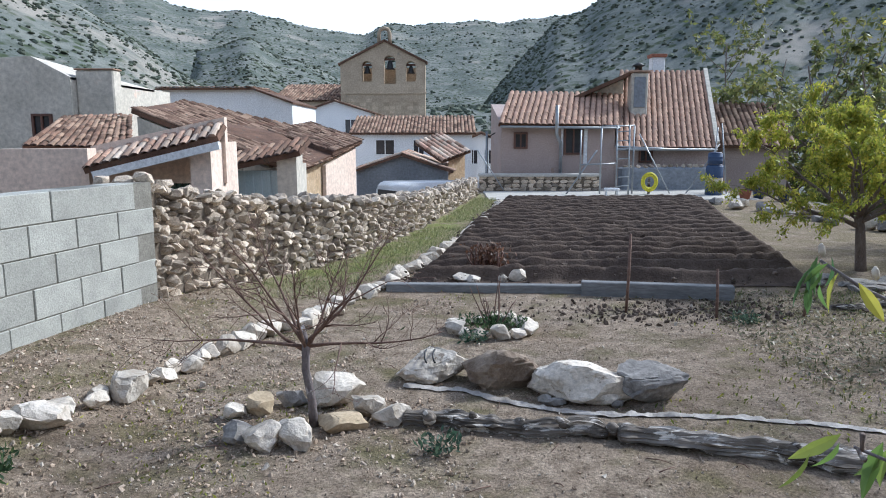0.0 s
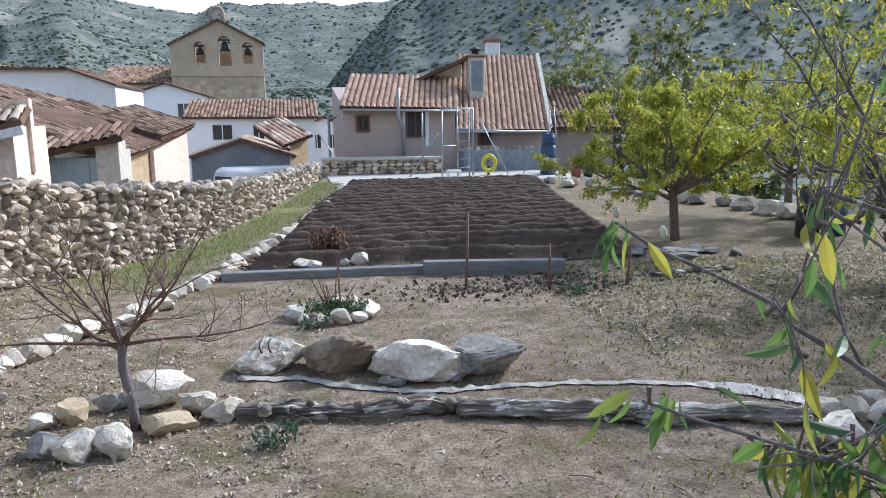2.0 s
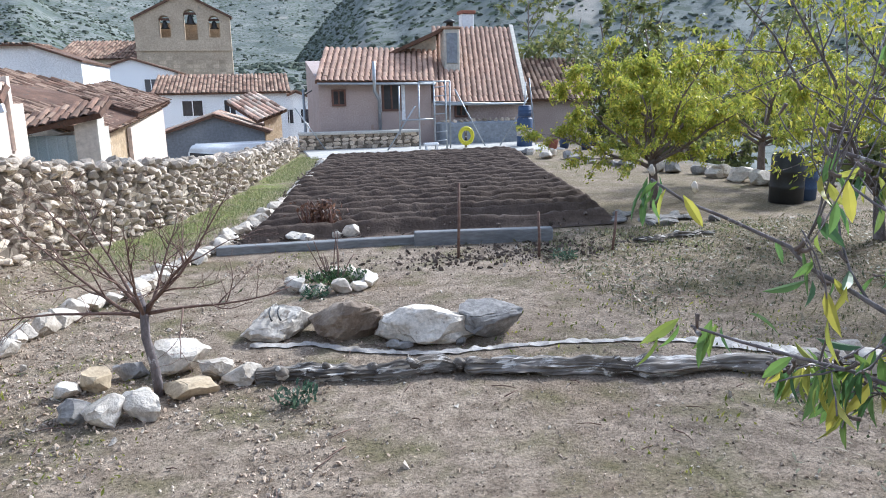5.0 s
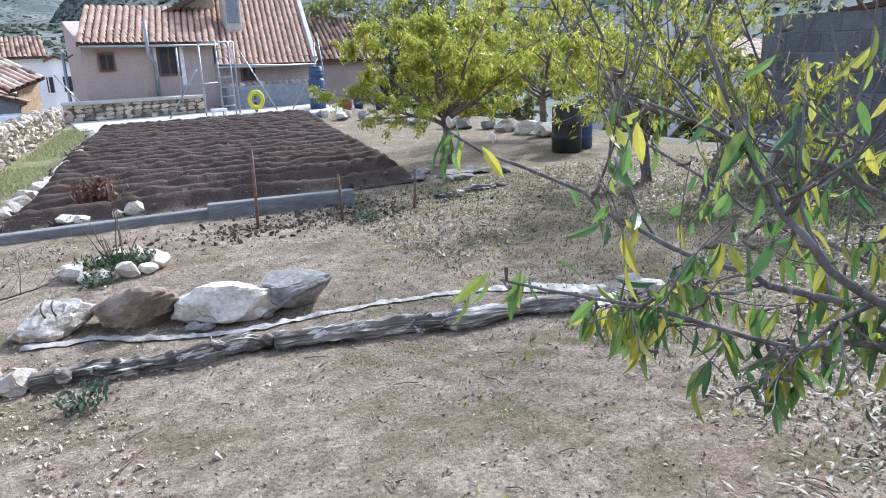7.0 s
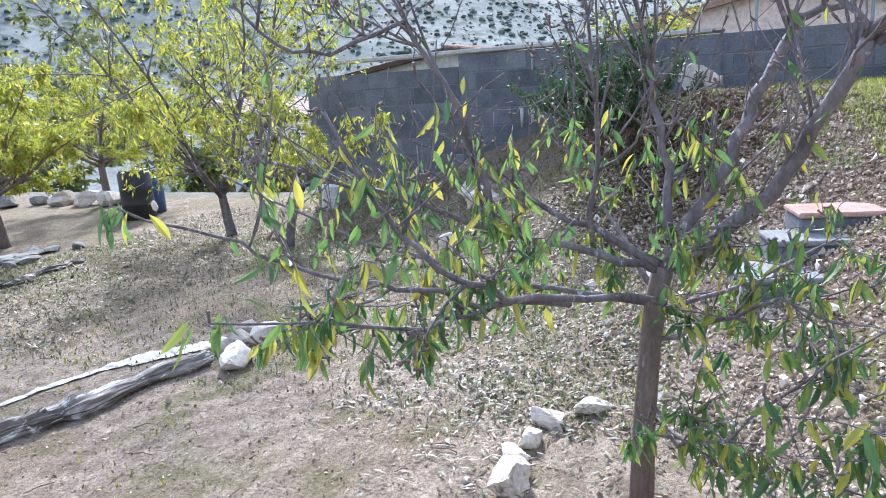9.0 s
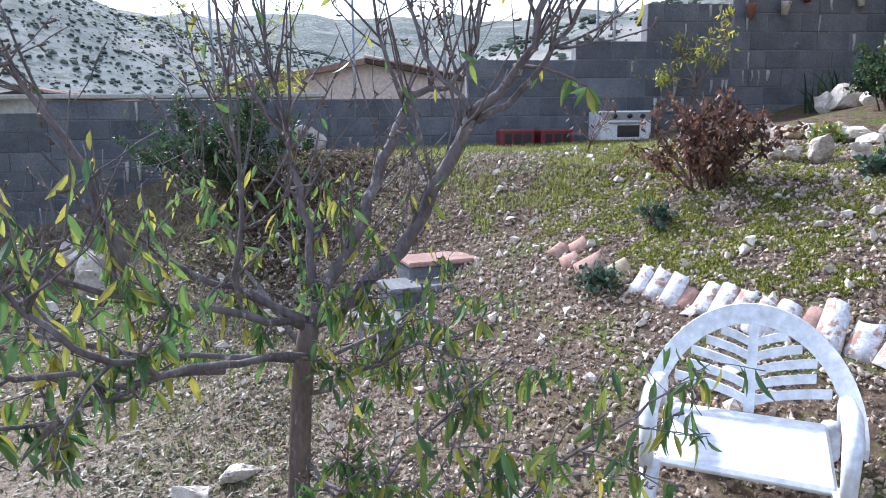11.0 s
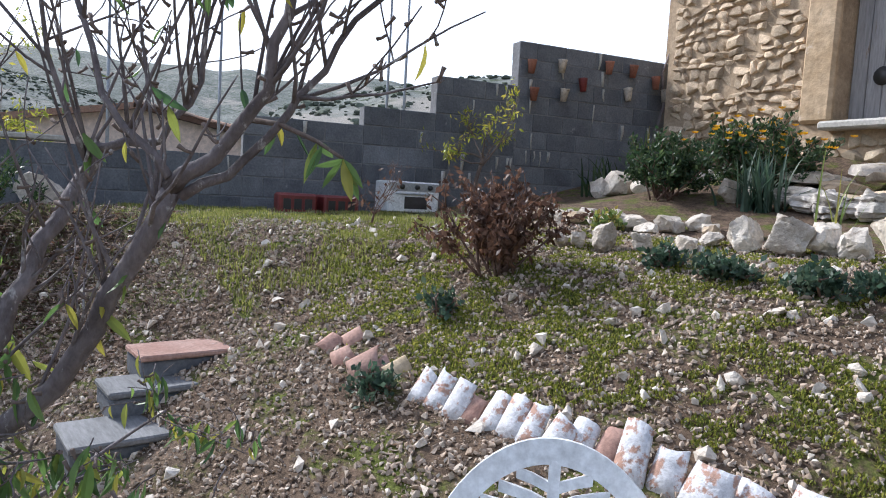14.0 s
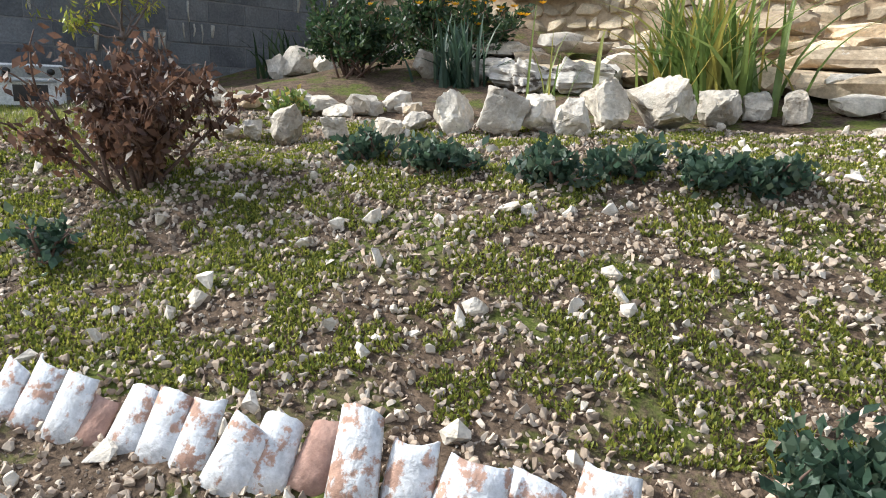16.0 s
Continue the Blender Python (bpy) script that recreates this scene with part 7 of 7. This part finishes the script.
scatter("gravel", gh, spots(95000, reg_bank, (0.006, 0.034), 2.3), M_gravelbit, "loose pale gravel and stones over the bank")
scatter("pale_pebbles", gh, spots(1500, reg_bank, (0.02, 0.08), 3), M_white, "scattered white limestone pieces on the bank")
scatter("grit", gh, spots(32000, reg_garden, (0.004, 0.018), 3.0), M_gravelbit, "fine grit on the sandy ground")
scatter("pebbles", gh, spots(450, reg_garden, (0.01, 0.045), 3.5), M_white, "few pale pebbles on the sandy ground")
def reg_border(n):
    x, y = rs.uniform(-3.0, 0.2, n), rs.uniform(1.6, 6.5, n)
    k = (x > wall_x(y) + 0.02) & (fnoise(x * 1.5, y * 1.5, 3, 61) > -0.3)
    return x[k], y[k]


scatter("border_gravel", gh, spots(16000, reg_border, (0.006, 0.03), 3.0), M_gravelbit, "loose gravel by the border stones")
M_clod = island(surf("soil_clod", (0.075, 0.058, 0.046), (0.14, 0.11, 0.09), 9, 0.95, 0.3, None, 0.6, 60, 0.0, "World"), 0.6, 1.4)
bu, bw = rs.rand(3200), rs.rand(3200)
cl = []
for a, b in zip(bu, bw):
    x, y = lerp(lerp(-0.42, 1.25, b), lerp(3.45, 5.75, b), a), lerp(6.75, 15.8, b)
    q = 0.015 + 0.05 * rs.rand() ** 3
    cl.append((x, y, 0.07 + 0.04 * math.sin(y * 2 * math.pi / 0.43), (q * 1.3, q, q * 0.8), Euler((a * 6, b * 6, a * 9)).to_matrix()))
for _ in range(900):
    x, y = rs.normal(2.1, 0.75), rs.normal(5.75, 0.22)
    q = 0.012 + 0.045 * rs.rand() ** 3
    cl.append((x, y, 0.005, (q * 1.3, q, q * 0.7), Euler((x * 6, y * 6, x * 9)).to_matrix()))
scatter("soil_clods", gh, cl, M_clod, "dark clods of turned soil")
# dark crumbs whose colour adds shadow tones, bits of twig and low sprigs over the sandy ground
scatter("dark_crumbs", gh, spots(4500, reg_garden, (0.004, 0.012), 3), M_clod, "dark crumbs on the sand that deepen its shadow tones")
tw = Tubes()
xs, ys = reg_garden(220)
for x, y in zip(xs, ys):
    a, ln = rs.rand() * 6.28, rs.uniform(0.03, 0.13)
    p = Vector((x, y, H(x, y) + 0.006))
    q = p + Vector((math.cos(a) * ln, math.sin(a) * ln, 0))
    tw.add([p, (p + q) / 2 + Vector((0.006, -0.006, 0.008)), q], [0.003, 0.0025, 0.0015], 4)
tagged(tw.make("twig_litter", M_twig), "broken brown twigs lying on the sand", "twigs", kind="stuff")
lv = Leaves(0.035, 0.012)
xs, ys = reg_garden(16000)
keep = fnoise(xs * 1.3, ys * 1.3, 3, 31) > 0.3
for x, y in zip(xs[keep], ys[keep]):
    lv.add(Vector((x, y, H(x, y) - 0.004)), math.pi + rs.normal(0, 0.9), rs.normal(0, 0.9), rs.rand() * 6.28, rs.uniform(0.4, 1.1))
tagged(lv.make("sprigs", L_moss), "patches of tiny green sprigs on the sand", "weeds", kind="stuff")
# dry leaves on the ground
lv = Leaves(0.06, 0.018, True, 0.3)
for n, reg in ((15000, reg_right), (2500, reg_garden)):
    xs, ys = reg(n)
    keep = (vnoise(xs * 0.8, ys * 0.8, 6) + 0.25 * vnoise(xs * 3, ys * 3, 7) > (-0.25 if reg is reg_right else 0.35))
    for x, y in zip(xs[keep], ys[keep]):
        lv.add(Vector((x, y, H(x, y) + 0.012)), math.pi / 2 + rs.normal(0, 0.3), rs.normal(0, 0.3), rs.rand() * 6.28, rs.uniform(0.5, 1.2))
tagged(lv.make("leaf_litter", L_litter), "dry fallen leaves on the ground", "leaf litter", kind="stuff")
# moss, grass and fallen leaves as many small blades
def tufts(name, x, y, ln, w, mat, label, category, lean=0.7, lift=-0.004, flat=False):
    n = len(x)
    z = height(x, y) + lift
    a, L0 = rs.rand(n) * 6.28, ln * rs.uniform(0.5, 1.3, n)
    out = np.stack([np.cos(a), np.sin(a), np.zeros(n)], -1)
    side = np.stack([-np.sin(a), np.cos(a), np.zeros(n)], -1) * (w * rs.uniform(0.6, 1.3, n) / 2)[:, None]
    tilt = np.abs(rs.normal(0, lean, n)) if not flat else 1.35 + rs.normal(0, 0.15, n)
    tilt = np.clip(tilt, 0, 1.5)
    d = out * np.sin(tilt)[:, None] + np.array((0, 0, 1.0)) * np.cos(tilt)[:, None]
    p = np.stack([x, y, z], -1)
    mid, tip = p + d * (L0 * 0.5)[:, None], p + d * L0[:, None] + np.array((0, 0, -0.15)) * (L0 * tilt)[:, None] * 0.4
    V = np.stack([p, mid - side, mid + side, tip], 1).reshape(-1, 3)
    k = np.arange(n)[:, None] * 4
    F = np.concatenate([k + np.array((0, 1, 2)), k + np.array((1, 3, 2))])
    return tagged(mesh(name, V.tolist(), F.tolist(), mat), label, category, kind="stuff")


def reg_mossy(n):
    x, y = rs.uniform(0.6, 6.4, n), rs.uniform(-4.4, 1.0, n)
    s_ = 0.51 * (x - 2.66) - 0.86 * (y + 1.45)
    cl_ = fnoise(x * 11, y * 11, 2, 41) + 0.3 * fnoise(x * 1.3, y * 1.3, 2, 12)
    k = (s_ > 0.06) & (s_ < 2.1) & (cl_ > -0.12) & (y < -1.25 + 0.3 * rs.normal(0, 0.5, n) + 0.25 * vnoise(x * 2, y * 2, 14))
    return x[k], y[k]


tufts("moss", *reg_mossy(800000), 0.017, 0.009, L_moss, "yellow-green moss cushions between stones", "moss", 0.8, 0.002)
xs, ys = rs.uniform(4.2, 7.2, 60000), rs.uniform(-2.9, 0.4, 60000)
keep = (fnoise(xs * 2.0, ys * 2.0, 3, 51) > 0.1) & (ys < -0.75 + 0.25 * (xs - 4.2)) & (ys > -2.5)
tufts("terrace_grass", xs[keep], ys[keep], 0.045, 0.007, L_terrace, "short bright grass before the block wall", "grass", 0.6)
tufts("brown_leaves", rs.normal(5.5, 0.65, 5200), rs.normal(0.6, 0.5, 5200), 0.06, 0.03, L_brown, "carpet of brown fallen leaves on the bank", "leaf litter", flat=True, lift=0.012)
xs, ys = reg_right(40000)
keep = fnoise(xs * 1.1, ys * 1.1, 3, 71) > 0.1
tufts("low_weeds", xs[keep], ys[keep], 0.035, 0.012, L_grass, "patches of low green weeds under the trees", "weeds", 0.9)
tufts("prunings", rs.normal(2.5, 0.5, 1100), rs.normal(0.85, 0.55, 1100), 0.055, 0.011, L_litter, "dry leaves and prunings round the almond tree", "leaf litter", flat=True, lift=0.012)
xs, ys = reg_right(16000)
tufts("weeds", xs, ys, 0.03, 0.012, L_litter, "low weeds and dry bits on the ground by the trees", "weeds", 0.9)
# short grass on the strip by the wall and on the terrace
lv = Leaves(0.05, 0.006)
for _ in range(12000):
    y = rs.uniform(6.2, 16.5)
    x = rs.uniform(float(wall_x(y)) + 0.1, np.interp(y, [3, 5, 7.2, 10, 13.7, 16], [-2.1, -1.3, -0.5, 0.35, 1.04, 1.3]) - 0.12)
    if vnoise(x * 1.3, y * 1.3, 3) + 0.4 * vnoise(x * 5, y * 5, 2) > -0.15:
        lv.add(Vector((x, y, H(x, y) - 0.005)), math.pi + rs.normal(0, 0.5), rs.normal(0, 0.5), rs.rand() * 6.28, rs.uniform(0.6, 1.5))
for _ in range(9000):
    x, y = rs.uniform(4.6, 7.2), rs.uniform(-2.9, 0.6)
    lv.add(Vector((x, y, H(x, y) - 0.005)), math.pi + rs.normal(0, 0.5), rs.normal(0, 0.5), rs.rand() * 6.28, rs.uniform(0.5, 1.1))
tagged(lv.make("grass", L_grass), "short yellowing grass by the walls", "grass", kind="stuff")
for i, (x, y, n) in enumerate(((-1.95, 2.55, 900), (0.02, 3.12, 120), (0.25, 4.88, 120), (2.4, 5.4, 120))):
    lv = Leaves(0.05, 0.018)
    for _ in range(n):
        a, q = rs.rand() * 6.28, rs.rand() ** 0.5 * (0.3 if n > 500 else 0.1)
        lv.add(Vector((q * math.cos(a), q * math.sin(a), rs.uniform(0, 0.07))), math.pi + rs.normal(0, 0.9), rs.normal(0, 0.9), rs.rand() * 6.28, rs.uniform(0.5, 1.1))
    w = lv.make("weed_clump", L_bluegreen if i else L_dark)
    w.matrix_basis = pose(x, y, H(x, y))
    tagged(w, "low green weed on the sandy ground", "weed", "weeds")
# shrubs dotted over the hillsides
def hill_spots(n, r0, r1, a0, a1, size, bare):
    r, a = np.sqrt(rs.uniform(r0 ** 2, r1 ** 2, n)), np.radians(rs.uniform(a0, a1, n))
    x, y = r * np.sin(a), r * np.cos(a)
    ok = vnoise(x * 0.03, y * 0.03, 8) + 0.6 * vnoise(x * 0.11, y * 0.11, 9) > bare
    x, y, r = x[ok], y[ok], r[ok]
    q = (size[0] + (size[1] - size[0]) * rs.rand(len(x)) ** 2.5)
    z = height(x, y)
    return [(float(b), float(c), float(d + k * 0.12), (k, k * 1.1, k * 0.7), Euler((0, 0, b)).to_matrix()) for b, c, d, k in zip(x, y, z, q)]


sv = hill_spots(9000, 60, 240, -42, 8, (0.3, 1.35), -0.35) + hill_spots(26000, 70, 330, 0, 118, (0.3, 1.5), -0.75)
sv += hill_spots(5000, 240, 420, -42, 2, (0.5, 1.9), -0.2) + hill_spots(9000, 420, 950, -42, 40, (0.9, 3.4), -0.5)
M_shrub = island(surf("hill_shrub", (0.075, 0.09, 0.068), (0.13, 0.145, 0.11), 0.8, 0.95, 0.4, None, 0.6, 4, 0.0, "World"), 0.6, 1.4)
scatter("hill_shrubs", [hull_mesh("shrub", 1300 + i, 16) for i in range(8)], sv, M_shrub, "dark shrubs dotted over the hillsides")
